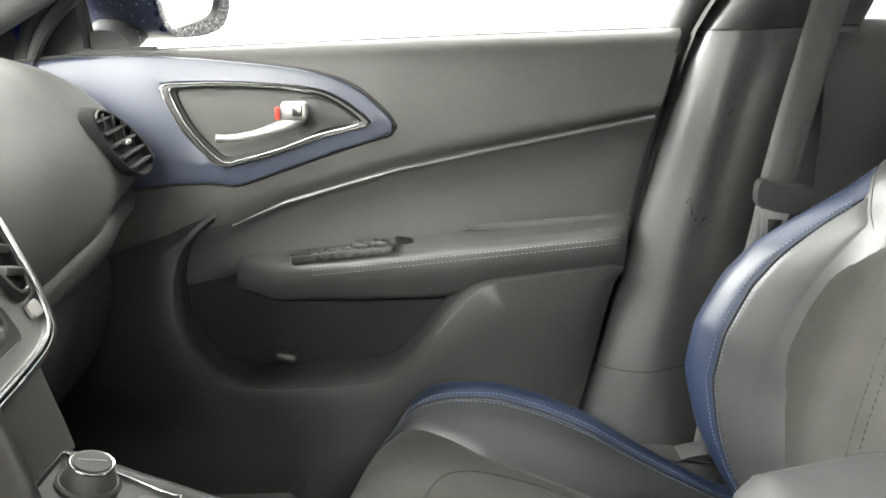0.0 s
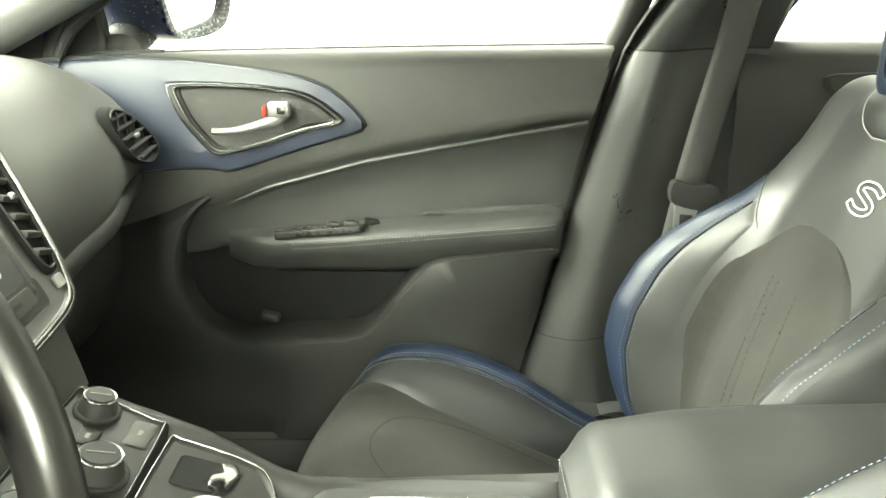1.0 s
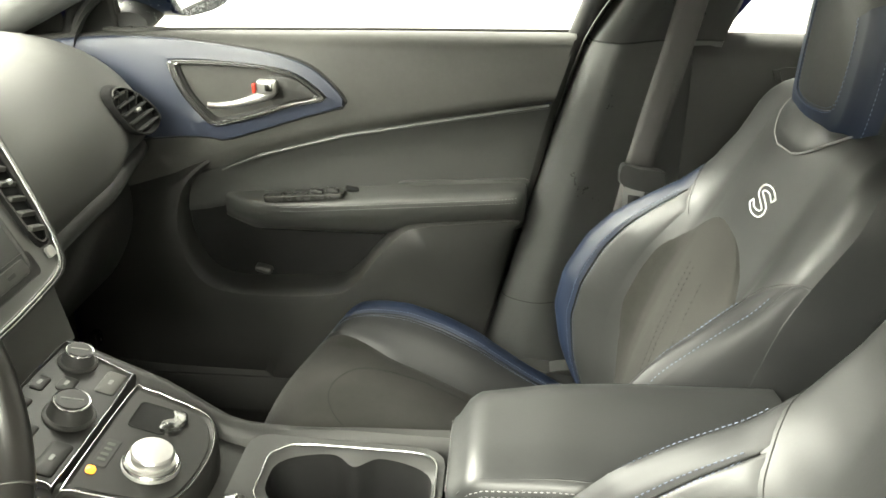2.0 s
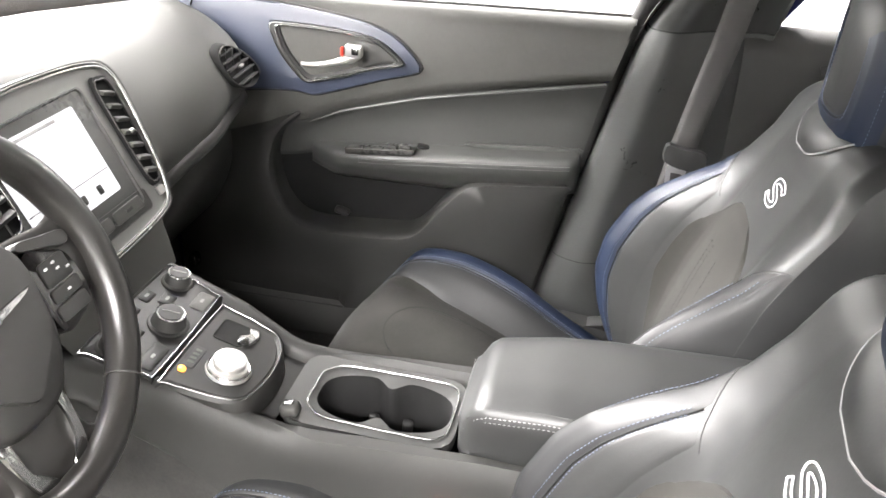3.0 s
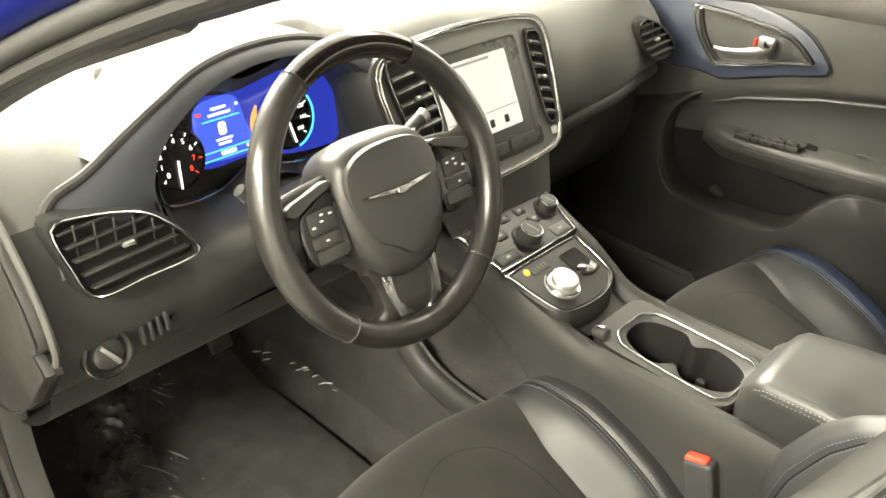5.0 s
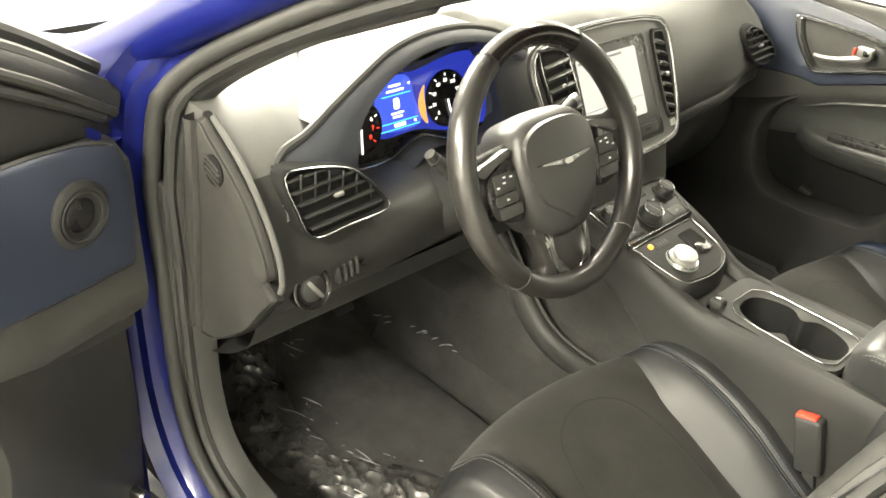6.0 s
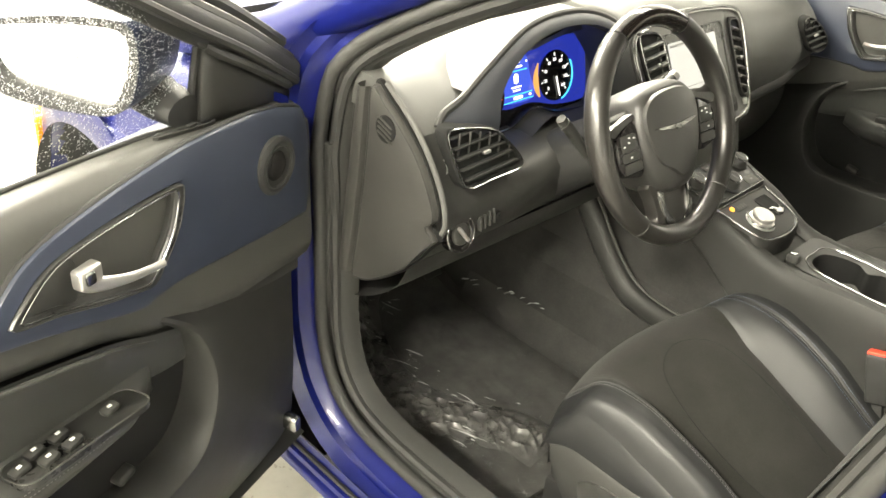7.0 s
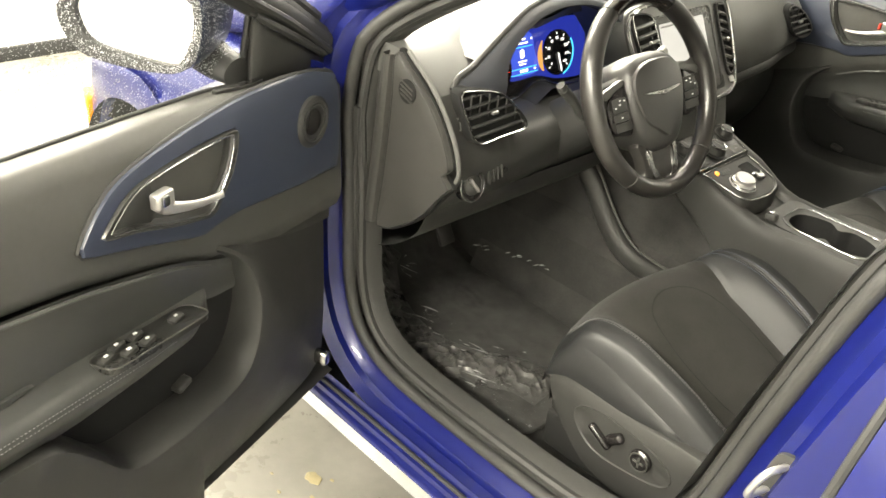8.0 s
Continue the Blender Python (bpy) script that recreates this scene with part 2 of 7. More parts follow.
G_cyan = glow("cyan_line", (0.05, 0.5, 1.0), 1.6)
G_white = glow("white_display", (0.95, 0.95, 1.0), 1.6)
G_screen = glow("pale_screen", (0.93, 0.93, 0.95), 0.5)
G_amber = glow("amber_lamp", (1.0, 0.42, 0.05), 2.0)
G_red = glow("red_lamp", (1.0, 0.05, 0.03), 1.5)
G_tube = glow("lamp_panel", (1.0, 0.98, 0.95), 6.0)


# ---- the bay round the car ----
def wall(name, m, sx, sy, sz, mat, label):
    ob = part(name, rbox(B(), m, sx, sy, sz, 0), mat)
    return tagged(ob, label, "wall", kind="structure")


tagged(part("ground", rbox(B(), pose(-0.5, 0, -0.05), 11, 11, 0.1, 0), M_concrete), "wet grey concrete floor of a bright bay", "floor", kind="structure")
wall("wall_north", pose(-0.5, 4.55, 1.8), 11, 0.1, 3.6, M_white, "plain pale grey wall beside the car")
wall("wall_south", pose(-0.5, -4.55, 1.8), 11, 0.1, 3.6, M_white, "plain pale grey wall behind the open door")
wall("wall_west", pose(-3.95, 0, 1.8), 0.1, 9, 3.6, M_white, "plain pale grey wall ahead of the car")
wall("wall_east", pose(4.05, 0, 1.8), 0.1, 9, 3.6, M_white, "plain pale grey wall behind the car")
tagged(part("ceiling", rbox(B(), pose(-0.5, 0, 3.65), 11, 9.2, 0.1, 0), M_white), "pale bay ceiling", "ceiling", kind="structure")
tagged(part("baseboard", rbox(B(), pose(-3.885, 0, 0.035), 0.03, 9, 0.07, 0.004), M_dark), "low dark baseboard along the pale wall", "baseboard", kind="structure")
# floor paint
stripe = B()
loft(stripe, [[Vector((x, y, 0.004)) for x in (-3.2, -1.0, 1.2, 3.2)] for y in (-0.71, -0.61)])
tagged(part("floor_line", stripe, M_line), "worn white line painted on the concrete", "floor line", kind="structure")
# small wet patches on the concrete
M_wet = shader("wet_patch", (0.3, 0.26, 0.15), 0.12, vary=0.2)
for px, py, pr in ((-0.585, -0.86, 0.024), (-0.535, -0.90, 0.008), (-0.66, -0.93, 0.005), (-0.60, -0.95, 0.006), (-0.55, -0.83, 0.006)):
    out = [(px + pr * (1 + 0.35 * noise.noise((k * 0.9, px * 9, 3))) * math.cos(k * 0.3927), py + pr * 0.7 * (1 + 0.5 * noise.noise((k * 0.7, py * 9, 1))) * math.sin(k * 0.3927)) for k in range(16)]
    tagged(part("puddle", plate(B(), cr(out, 24, True), lambda u, v, h: (u, v, h), [(1, 0.004), (0.95, 0.005), (0.3, 0.0055)]), M_wet), "small yellowish puddle on the concrete floor", "puddle", group="puddles")

for lx, ly, power, tilt in ((0.7, -3.9, 430, 0), (-1.8, -3.9, 390, 0), (-1.3, 2.3, 130, 0), (0.8, 2.3, 130, 0), (-3.2, -0.5, 260, -48), (-3.2, 0.9, 260, -48), (-3.2, 2.3, 260, -48)):
    wide = (1.1, 1.38) if tilt else (1.9, 0.6)
    drop = 0.46 if tilt else 0.0
    at = pose(lx, ly, 3.56 - drop, 0, tilt, 0)
    fix = thing("ceiling_light", (lx, ly, 3.56 - drop), "white ceiling light with a bright diffuser", "ceiling light", group="ceiling lights")
    part("housing", rbox(B(), at, wide[0], wide[1], 0.06, 0.01), M_white, fix)
    part("diffuser", rbox(B(), at @ Matrix.Translation((0, 0, -0.035)), wide[0] - 0.08, wide[1] - 0.08, 0.02, 0.004), G_tube, fix)
    if tilt:
        for e in (-0.5, 0.5):
            part("hanger", tube(B(), [(lx, ly + e, 3.6), (lx, ly + e, 3.14)], 0.012, 8), M_satin, fix)
    lamp("bay_lamp", wide[0] - 0.1, wide[1] - 0.1, power, at @ Matrix.Translation((0, 0, -0.055)))


# ---- body shell ----
def yside(z):
    """Half width of the door opening's seal at a height."""
    return mix([(0.3, 0.80), (0.45, 0.80), (0.95, 0.80), (1.1, 0.785), (1.25, 0.705), (1.38, 0.635), (1.46, 0.595)], z)


OPENING = [(-0.545, 0.86), (-0.552, 0.98), (-0.53, 1.10), (-0.44, 1.185), (-0.25, 1.29), (-0.02, 1.385), (0.22, 1.44), (0.42, 1.455),
           (0.54, 1.43), (0.555, 1.34), (0.485, 1.20), (0.425, 1.08), (0.36, 0.83), (0.305, 0.60), (0.24, 0.475), (0.12, 0.43), (-0.15, 0.42), (-0.38, 0.43), (-0.485, 0.48), (-0.53, 0.58), (-0.54, 0.72)]


def opening(n=120):
    return cr([(x, z, 0) for x, z in OPENING], n, True)


def offset_ring(base, d):
    n = len(base)
    c = sum(base, Vector()) / n
    out = []
    for i in range(n):
        t = (base[(i + 1) % n] - base[i - 1]).normalized()
        nn = Vector((t.y, -t.x, 0))
        if nn.dot(base[i] - c) < 0:
            nn = -nn
        out.append(base[i] + nn * d)
    return out


def jamb_ring(d, out):
    return [Vector((p.x, -(yside(p.y) + out), p.y)) for p in offset_ring(opening(), d)]


def body_side(name, side, label):
    XF.append(Matrix.Diagonal((1, -side, 1, 1)))
    shell = thing(name, (0, -0.8, 0), label, "car body", kind="structure")
    bm = B()
    loft(bm, [jamb_ring(d, o) for d, o in ((-0.004, 0.0), (0.012, 0.002), (0.03, 0.012), (0.04, 0.03), (0.055, 0.036), (0.062, 0.05), (0.066, 0.06))], cu=True)
    part("door_jamb", bm, M_paint, shell, "glossy blue painted door opening")
    tb = B()
    tube(tb, jamb_ring(0.004, 0.004), 0.013, 10, closed=True)
    part("door_seal", tb, M_rubber, shell, "black rubber seal round the door opening")
    tb = B()
    tube(tb, jamb_ring(-0.016, -0.014), 0.010, 8, closed=True)
    part("inner_seal", tb, M_rubber, shell)
    # inner lining of the opening, from the seal into the cabin
    bm = B()
    loft(bm, [jamb_ring(d, o) for d, o in ((-0.018, -0.012), (-0.03, -0.03), (-0.032, -0.055))], cu=True)
    part("opening_lining", bm, M_hard, shell)
    # painted skin of the centre pillar behind the opening
    r0, r1, r2 = jamb_ring(0.066, 0.06), jamb_ring(0.10, 0.066), jamb_ring(0.20, 0.066)
    rows = [[a, b, c] for a, b, c in zip(r0, r1, r2) if a.x > 0.2 and 0.40 < a.z < 1.40]
    rows.sort(key=lambda q: q[0].z)
    part("pillar_skin", loft(B(), rows), M_paint, shell, "glossy blue painted pillar")
    # sill outside, stepped
    bm = B()
    prof = [(-0.865, 0.372), (-0.872, 0.355), (-0.884, 0.352), (-0.888, 0.335), (-0.896, 0.332), (-0.898, 0.322), (-0.88, 0.312), (-0.84, 0.29), (-0.78, 0.22), (-0.7, 0.16)]
    fine = cr([(p[0], p[1], 0) for p in prof], 30)
    loft(bm, [[Vector((x, p.x, p.y)) for p in fine] for x in (-0.90, -0.62, -0.4, -0.1, 0.2, 0.55, 1.0, 1.3)])
    part("rocker", bm, M_paint, shell, "blue painted sill with stepped grooves")
    part("sill_strip", tube(B(), [(x, -0.876, 0.357) for x in (-0.6, 0.0, 0.6)], 0.005, 6), M_rubber, shell)
    XF.pop()
    return shell


shell_l = body_side("car_body_side", -1, "blue painted car body round the open front door")
shell_r = body_side("car_body_side", 1, "blue painted car body on the passenger side")


# outer skin: pillar tops, fender, rear door, hood, roof, screen
def fender(side):
    XF.append(Matrix.Diagonal((1, -side, 1, 1)))
    car = shell_l if side < 0 else shell_r
    bm = B()
    # skin above the wheel arch: sections along x
    secs = []
    for i in range(31):
        x = -1.80 + 1.21 * i / 30
        dx = x + 1.25
        arch = 0.36 + math.sqrt(max(0.0, 0.40 ** 2 - dx * dx)) if abs(dx) < 0.40 else 0.2
        top = mix([(-1.80, 0.74), (-1.5, 0.90), (-1.05, 0.985), (-0.59, 1.03)], x)
        wid = mix([(-1.80, 0.74), (-1.65, 0.86), (-1.4, 0.915), (-0.95, 0.93), (-0.59, 0.925)], x)
        base = max(arch, 0.33)
        rows = cr([(wid - 0.2, top + 0.012, 0), (wid - 0.1, top, 0), (wid - 0.03, top - 0.05, 0), (wid - 0.01, top - 0.16, 0), (wid, max(base + 0.1, top - 0.3), 0), (wid - 0.003, base, 0), (wid - 0.05, base, 0)], 24)
        secs.append([Vector((x, -p.x, p.y)) for p in rows])
    loft(bm, secs)
    fen = part("fender", bm, M_paint, car, "blue front wing with a round wheel arch")
    lens = rrect(-1.645, 0.60, 0.09, 0.12, 0.018)
    part("side_marker", plate(B(), lens, lambda u, v, h: (u, -0.864 + 0.35 * (u + 1.645) * -1 - h, v), [(1, -0.03), (1, 0.006), (0.9, 0.01), (0.2, 0.011)]), M_amber, fen, "amber side marker lamp")
    wm = Matrix.Translation((-1.25, -0.80, 0.33)) @ Matrix.Rotation(radians(90), 4, "X")
    wheel = part("wheel", lathe(B(), [(0.19, -0.1), (0.30, -0.1), (0.33, -0.07), (0.335, 0), (0.33, 0.07), (0.30, 0.1), (0.22, 0.09)], wm, 40), M_tyre, car)
    rim = B()
    lathe(rim, [(0.22, 0.08), (0.215, 0.04), (0.19, 0.02), (0.05, 0.05), (0.0, 0.055)], wm, 40)
    part("rim", rim, M_satin, wheel, "grey alloy wheel rim")
    part("arch_liner", loft(B(), [[Vector((-1.25 + 0.398 * math.cos(a), y, 0.36 + 0.398 * math.sin(a))) for a in [math.pi * k / 20 for k in range(21)]] for y in (-0.9, -0.55)]), M_dark, car)
    # rear door skin
    bm = B()
    secs = []
    for i in range(13):
        x = 0.447 + 0.90 * i / 12
        rows = cr([(0.905, 0.36, 0), (0.935, 0.55, 0), (0.94, 0.75, 0), (0.925, 0.92, 0), (0.895, 1.02, 0), (0.86, 1.05, 0)], 18)
        secs.append([Vector((x + 0.10 * (p.y - 0.36), -p.x, p.y)) for p in rows])
    first = [Vector((p.x + 0.004, p.y + 0.06, p.z)) for p in secs[0]]
    loft(bm, [first] + secs)
    part("rear_door_skin", bm, M_paint, car, "closed blue rear door")
    # dark strip laid in the shut line to draw the gap's shade
    part("shut_line_shade", tube(B(), [Vector((p.x - 0.007, p.y + 0.012, p.z)) for p in secs[0]], 0.007, 8), M_rubber, car, "dark strip for the shade in the gap ahead of the rear door")
    XF.pop()


fender(-1)
fender(1)

bm = B()
secs = []
for i in range(19):
    x = -1.85 + 1.0 * i / 18
    top = mix([(-1.85, 0.66), (-1.75, 0.80), (-1.5, 0.93), (-1.15, 1.01), (-0.85, 1.055)], x)
    w = mix([(-1.85, 0.58), (-1.75, 0.64), (-1.5, 0.73), (-0.85, 0.76)], x)
    rows = cr([(-w, top - 0.012, 0), (-w * 0.8, top + 0.012, 0), (-w * 0.7, top + 0.03, 0), (-w * 0.3, top + 0.022, 0), (0, top + 0.03, 0), (w * 0.3, top + 0.022, 0), (w * 0.7, top + 0.03, 0), (w * 0.8, top + 0.012, 0), (w, top - 0.012, 0)], 33)
    secs.append([Vector((x, p.x, p.y)) for p in rows])
tagged(part("hood", loft(bm, secs), M_paint), "glossy blue bonnet with two soft creases", "hood", kind="structure")
tagged(part("cowl", loft(B(), [[Vector((x, y, z)) for y in (-0.76, -0.4, 0, 0.4, 0.76)] for x, z in ((-1.02, 1.04), (-0.93, 1.03), (-0.86, 1.06), (-0.84, 1.0))]), M_dark), "black plastic cowl under the windscreen", "cowl", kind="structure")

# floor pan, tunnel and bulkhead
bm = B()
loft(bm, [[Vector((x, y, z)) for y, z in ((-0.79, 0.40), (-0.76, 0.40), (-0.735, 0.30), (-0.6, 0.275), (-0.2, 0.275), (-0.14, 0.40), (0.14, 0.40), (0.2, 0.275), (0.6, 0.275), (0.735, 0.30), (0.76, 0.40), (0.79, 0.40))] for x in (-0.75, -0.3, 0.2, 0.7, 1.5)])
tagged(part("floor", bm, M_carpet), "black carpet on the car's floor", "floor", kind="structure")
bm = B()
foot = cr([(-0.74, 0.283, 0), (-0.88, 0.34, 0), (-1.0, 0.48, 0), (-1.04, 0.75, 0), (-1.0, 1.06, 0)], 14)
loft(bm, [[Vector((p.x, y, p.y)) for p in foot] for y in (-0.8, -0.4, 0, 0.4, 0.8)])
tagged(part("bulkhead", bm, M_carpet), "dark carpeted bulkhead under the dashboard", "bulkhead", kind="structure")
for sy in (-1, 1):
    bm = rbox(B(), pose(-0.78, sy * 0.79, 0.62), 0.5, 0.02, 0.7, 0.004)
    tagged(part("kick_panel", bm, M_hard), "black plastic kick panel in the footwell", "kick panel", kind="structure")
    # scuff plate on the sill
    prof = cr([(0.80, 0.425, 0), (0.775, 0.432, 0), (0.752, 0.425, 0), (0.738, 0.385, 0), (0.728, 0.31, 0)], 14)
    bm = loft(B(), [[Vector((x, sy * p.x, p.y + (0.02 if x > 0.3 else 0))) for p in prof] for x in (-0.56, -0.3, 0.0, 0.2, 0.36, 0.6)])
    tagged(part("scuff_plate", bm, M_hard), "black grained plastic sill cover", "sill cover", kind="structure")

# roof, headliner, pillars
bm = B()
rows = []
for x, z, w in ((-0.20, 1.385, 0.52), (0.1, 1.455, 0.54), (0.5, 1.475, 0.545), (1.0, 1.45, 0.54), (1.5, 1.38, 0.50)):
    rows.append([Vector((x, y * w, z + 0.02 * (1 - y * y) - 0.03 * y ** 6)) for y in np.linspace(-1, 1, 15)])
tagged(part("ceiling_lining", loft(bm, rows), M_liner), "pale grey cloth headliner", "headliner", kind="structure")
bm = B()
rows = []
for x, z, w in ((-0.24, 1.425, 0.56), (0.1, 1.505, 0.60), (0.5, 1.53, 0.61), (1.0, 1.505, 0.60), (1.6, 1.42, 0.55)):
    rows.append([Vector((x, y * w, z + 0.015 * (1 - y * y) - 0.06 * abs(y) ** 8)) for y in np.linspace(-1, 1, 15)])
tagged(part("roof", loft(bm, rows), M_paint), "blue painted car roof", "roof", kind="structure")
for sy, nm in ((-1, "driver"), (1, "passenger")):
    rail = cr([(-0.23, 0.602, 1.298), (0.0, 0.598, 1.385), (0.22, 0.593, 1.431), (0.45, 0.588, 1.449), (0.9, 0.58, 1.44), (1.4, 0.56, 1.37)], 24)
    bm = tube(B(), [Vector((p.x, sy * p.y, p.z)) for p in rail], 0.034, 12, flat=0.8)
    tagged(part("roof_rail", bm, M_liner), "pale grey cloth-covered roof rail trim", "roof rail", kind="structure")
    ap = cr([(-0.80, 0.745, 1.04), (-0.62, 0.735, 1.12), (-0.42, 0.69, 1.215), (-0.2, 0.625, 1.315)], 16)
    bm = tube(B(), [Vector((p.x, sy * p.y, p.z)) for p in ap], 0.03, 12, flat=1.3)
    tagged(part("pillar_trim_front", bm, M_pillar if sy > 0 else M_liner), "slim windscreen pillar trim", "pillar trim", kind="structure")
    ap = cr([(-0.98, 0.80, 1.035), (-0.72, 0.80, 1.10), (-0.5, 0.755, 1.215), (-0.28, 0.685, 1.335), (-0.05, 0.64, 1.43), (0.12, 0.62, 1.475)], 18)
    bm = tube(B(), [Vector((p.x, sy * p.y, p.z)) for p in ap], 0.036, 12, flat=1.1)
    tagged(part("pillar_skin_front", bm, M_paint), "blue painted windscreen pillar", "pillar", kind="structure")

bm = loft(B(), [[Vector((-0.99 + 0.76 * s, y * (0.76 - 0.17 * s), 1.045 + 0.34 * s + 0.02 * (1 - y * y))) for y in np.linspace(-1, 1, 9)] for s in np.linspace(0, 1, 6)])
ws = tagged(part("windscreen", bm, M_glass), "clear glass windscreen", "windscreen", kind="structure")
ws.visible_shadow = False


# B-pillar trim
def b_pillar(side):
    XF.append(Matrix.Diagonal((1, side, 1, 1)))
    th = thing("pillar_trim", (0.4, 0.74, 0.4), "black plastic centre pillar trim with a soft ridge", "pillar trim", kind="structure")

    def band(z0, z1, n):
        secs = []
        for i in range(n):
            z = z0 + (z1 - z0) * i / (n - 1)
            xf = mix([(0.40, 0.235), (0.53, 0.258), (0.80, 0.325), (1.09, 0.405), (1.22, 0.475), (1.44, 0.575)], z)
            xr = xf + mix([(0.4, 0.40), (0.53, 0.36), (0.8, 0.30), (1.1, 0.225), (1.3, 0.155)], z)
            yb = mix([(0.4, 0.76), (0.9, 0.765), (1.1, 0.75), (1.25, 0.675), (1.40, 0.60)], z)
            ridge = mix([(0.4, 0.045), (0.6, 0.06), (1.0, 0.055), (1.4, 0.035)], z)
            w = xr - xf
            pts = cr([(xf - 0.005, yb + 0.04, z), (xf, yb - ridge * 0.35, z), (xf + 0.05 * w, yb - ridge * 0.72, z), (xf + 0.15 * w, yb - ridge * 0.98, z), (xf + 0.22 * w, yb - ridge, z), (xf + 0.32 * w, yb - ridge * 0.8, z), (xf + 0.46 * w, yb - ridge * 0.38, z), (xf + 0.62 * w, yb - ridge * 0.08, z), (xf + 0.9 * w, yb + ridge * 0.05, z), (xr, yb, z), (xr + 0.006, yb + 0.04, z)], 36)
            secs.append(pts)
        return secs
    part("lower_cover", loft(B(), band(0.36, 0.605, 10)), M_pillar, th)
    part("upper_cover", loft(B(), band(0.607, 1.098, 22)), M_pillar, th)
    part("top_cover", loft(B(), band(1.101, 1.44, 12)), M_pillar, th)
    part("seam_backing", loft(B(), [[p + Vector((0, 0.004, 0)) for p in s] for s in band(1.09, 1.11, 3)]), M_dark, th)
    part("seam_backing", loft(B(), [[p + Vector((0, 0.004, 0)) for p in s] for s in band(0.595, 0.617, 3)]), M_dark, th)
    belt = thing("seat_belt", (0.5, 0.66, 0.5), "grey webbing seat belt with a metal tongue on the pillar", "seat belt")
    bm = B()
    path = cr([(0.60, 0.62, 1.33), (0.567, 0.66, 1.22), (0.545, 0.672, 1.10), (0.52, 0.675, 0.98), (0.50, 0.67, 0.885)], 14)
    loft(bm, [[p + Vector((k * 0.0245, 0.004 * abs(k) - 0.002, 0)) for k in (-1, -0.5, 0, 0.5, 1)] for p in path])
    part("webbing", bm, M_web, belt, solid=0.0016)
    path = cr([(0.50, 0.668, 0.89), (0.485, 0.667, 0.80), (0.45, 0.668, 0.66), (0.43, 0.67, 0.48)], 12)
    bm = loft(B(), [[p + Vector((k * 0.023, 0, 0)) for k in (-1, 0, 1)] for p in path])
    part("lower_webbing", bm, M_web, belt, solid=0.0016)
    bm = B()
    out = cr([(0.468, 0.895), (0.475, 0.905), (0.50, 0.898), (0.535, 0.895), (0.548, 0.885), (0.545, 0.865), (0.53, 0.855), (0.50, 0.858), (0.478, 0.865), (0.468, 0.875)], 30, True)
    plate(bm, out, lambda u, v, h: (u, 0.658 - h, v), [(1, -0.008), (1.02, 0), (0.96, 0.007), (0.4, 0.008)])
    part("tongue_cover", bm, M_dark, belt, "black plastic grip of the belt tongue")
    bm = B()
    o = ring([(0.477, 0.864), (0.515, 0.860), (0.505, 0.812), (0.478, 0.815)], 24)
    i = ring([(0.486, 0.850), (0.508, 0.848), (0.500, 0.824), (0.487, 0.825)], 24)
    loft(bm, [[Vector((p.x, y, p.y)) for p in r] for r, y in ((o, 0.655), (o, 0.652), (i, 0.652), (i, 0.655))], cu=True, cv=True)
    part("metal_tongue", bm, M_satin, belt, "bare metal belt tongue with a slot")
    XF.pop()


b_pillar(1)
b_pillar(-1)

# rear side: door trim, rear bench back far side, closing panels
for sy in (1, -1):
    XF.append(Matrix.Diagonal((1, sy, 1, 1)))
    th = thing("rear_door_trim", (1.0, 0.76, 0.4), "dark grey rear door trim panel with a recessed grip", "door trim", kind="structure")
    bm = loft(B(), [[Vector((x, p.x, p.y)) for p in cr([(0.82, 1.100, 0), (0.79, 1.107, 0), (0.752, 1.092, 0), (0.735, 1.01, 0), (0.735, 0.85, 0), (0.70, 0.78, 0), (0.72, 0.66, 0), (0.74, 0.42, 0)], 30)] for x in (0.585, 0.62, 0.9, 1.2, 1.5)])
    part("panel", bm, M_hard, th)
    bm = plate(B(), cr([(0.72, 1.055), (0.78, 1.062), (0.90, 1.062), (0.98, 1.04), (0.90, 1.01), (0.76, 1.02)], 30, True), lambda u, v, h: (u, 0.733 - h, v), [(1, 0), (1, 0.004), (0.93, 0.005), (0.88, -0.01), (0.3, -0.012)])
    grip = part("grip_recess", bm, M_dark, th)
    part("lever", rbox(B(), pose(0.86, 0.728, 1.045, 0, 0, 0), 0.12, 0.01, 0.012, 0.004), M_satin, grip, "satin metal door lever")
    XF.pop()
bm = loft(B(), [[Vector((p.x, y, p.y)) for p in cr([(1.0, 0.55, 0), (1.35, 0.58, 0), (1.42, 0.62, 0), (1.55, 1.0, 0), (1.6, 1.12, 0)], 20)] for y in np.linspace(-0.72, 0.72, 9)])
rear = thing("rear_bench", (1.3, 0, 0.3), "black leather rear bench seat", "bench seat")
part("upholstery", bm, M_leather, rear, solid=0.08)
bm = loft(B(), [[Vector((1.62, y * 0.74, z)) for y in np.linspace(-1, 1, 5)] for z in (0.3, 1.12)])
tagged(part("rear_bulkhead", bm, M_carpet), "carpeted panel behind the rear bench", "panel", kind="structure")
bm = loft(B(), [[Vector((1.60, y * (0.72 - 0.2 * s), 1.12 + 0.22 * s)) for y in np.linspace(-1, 1, 5)] for s in (0, 1)])
rw = tagged(part("rear_window", bm, M_glass), "clear rear window", "window", kind="structure")
rw.visible_shadow = False


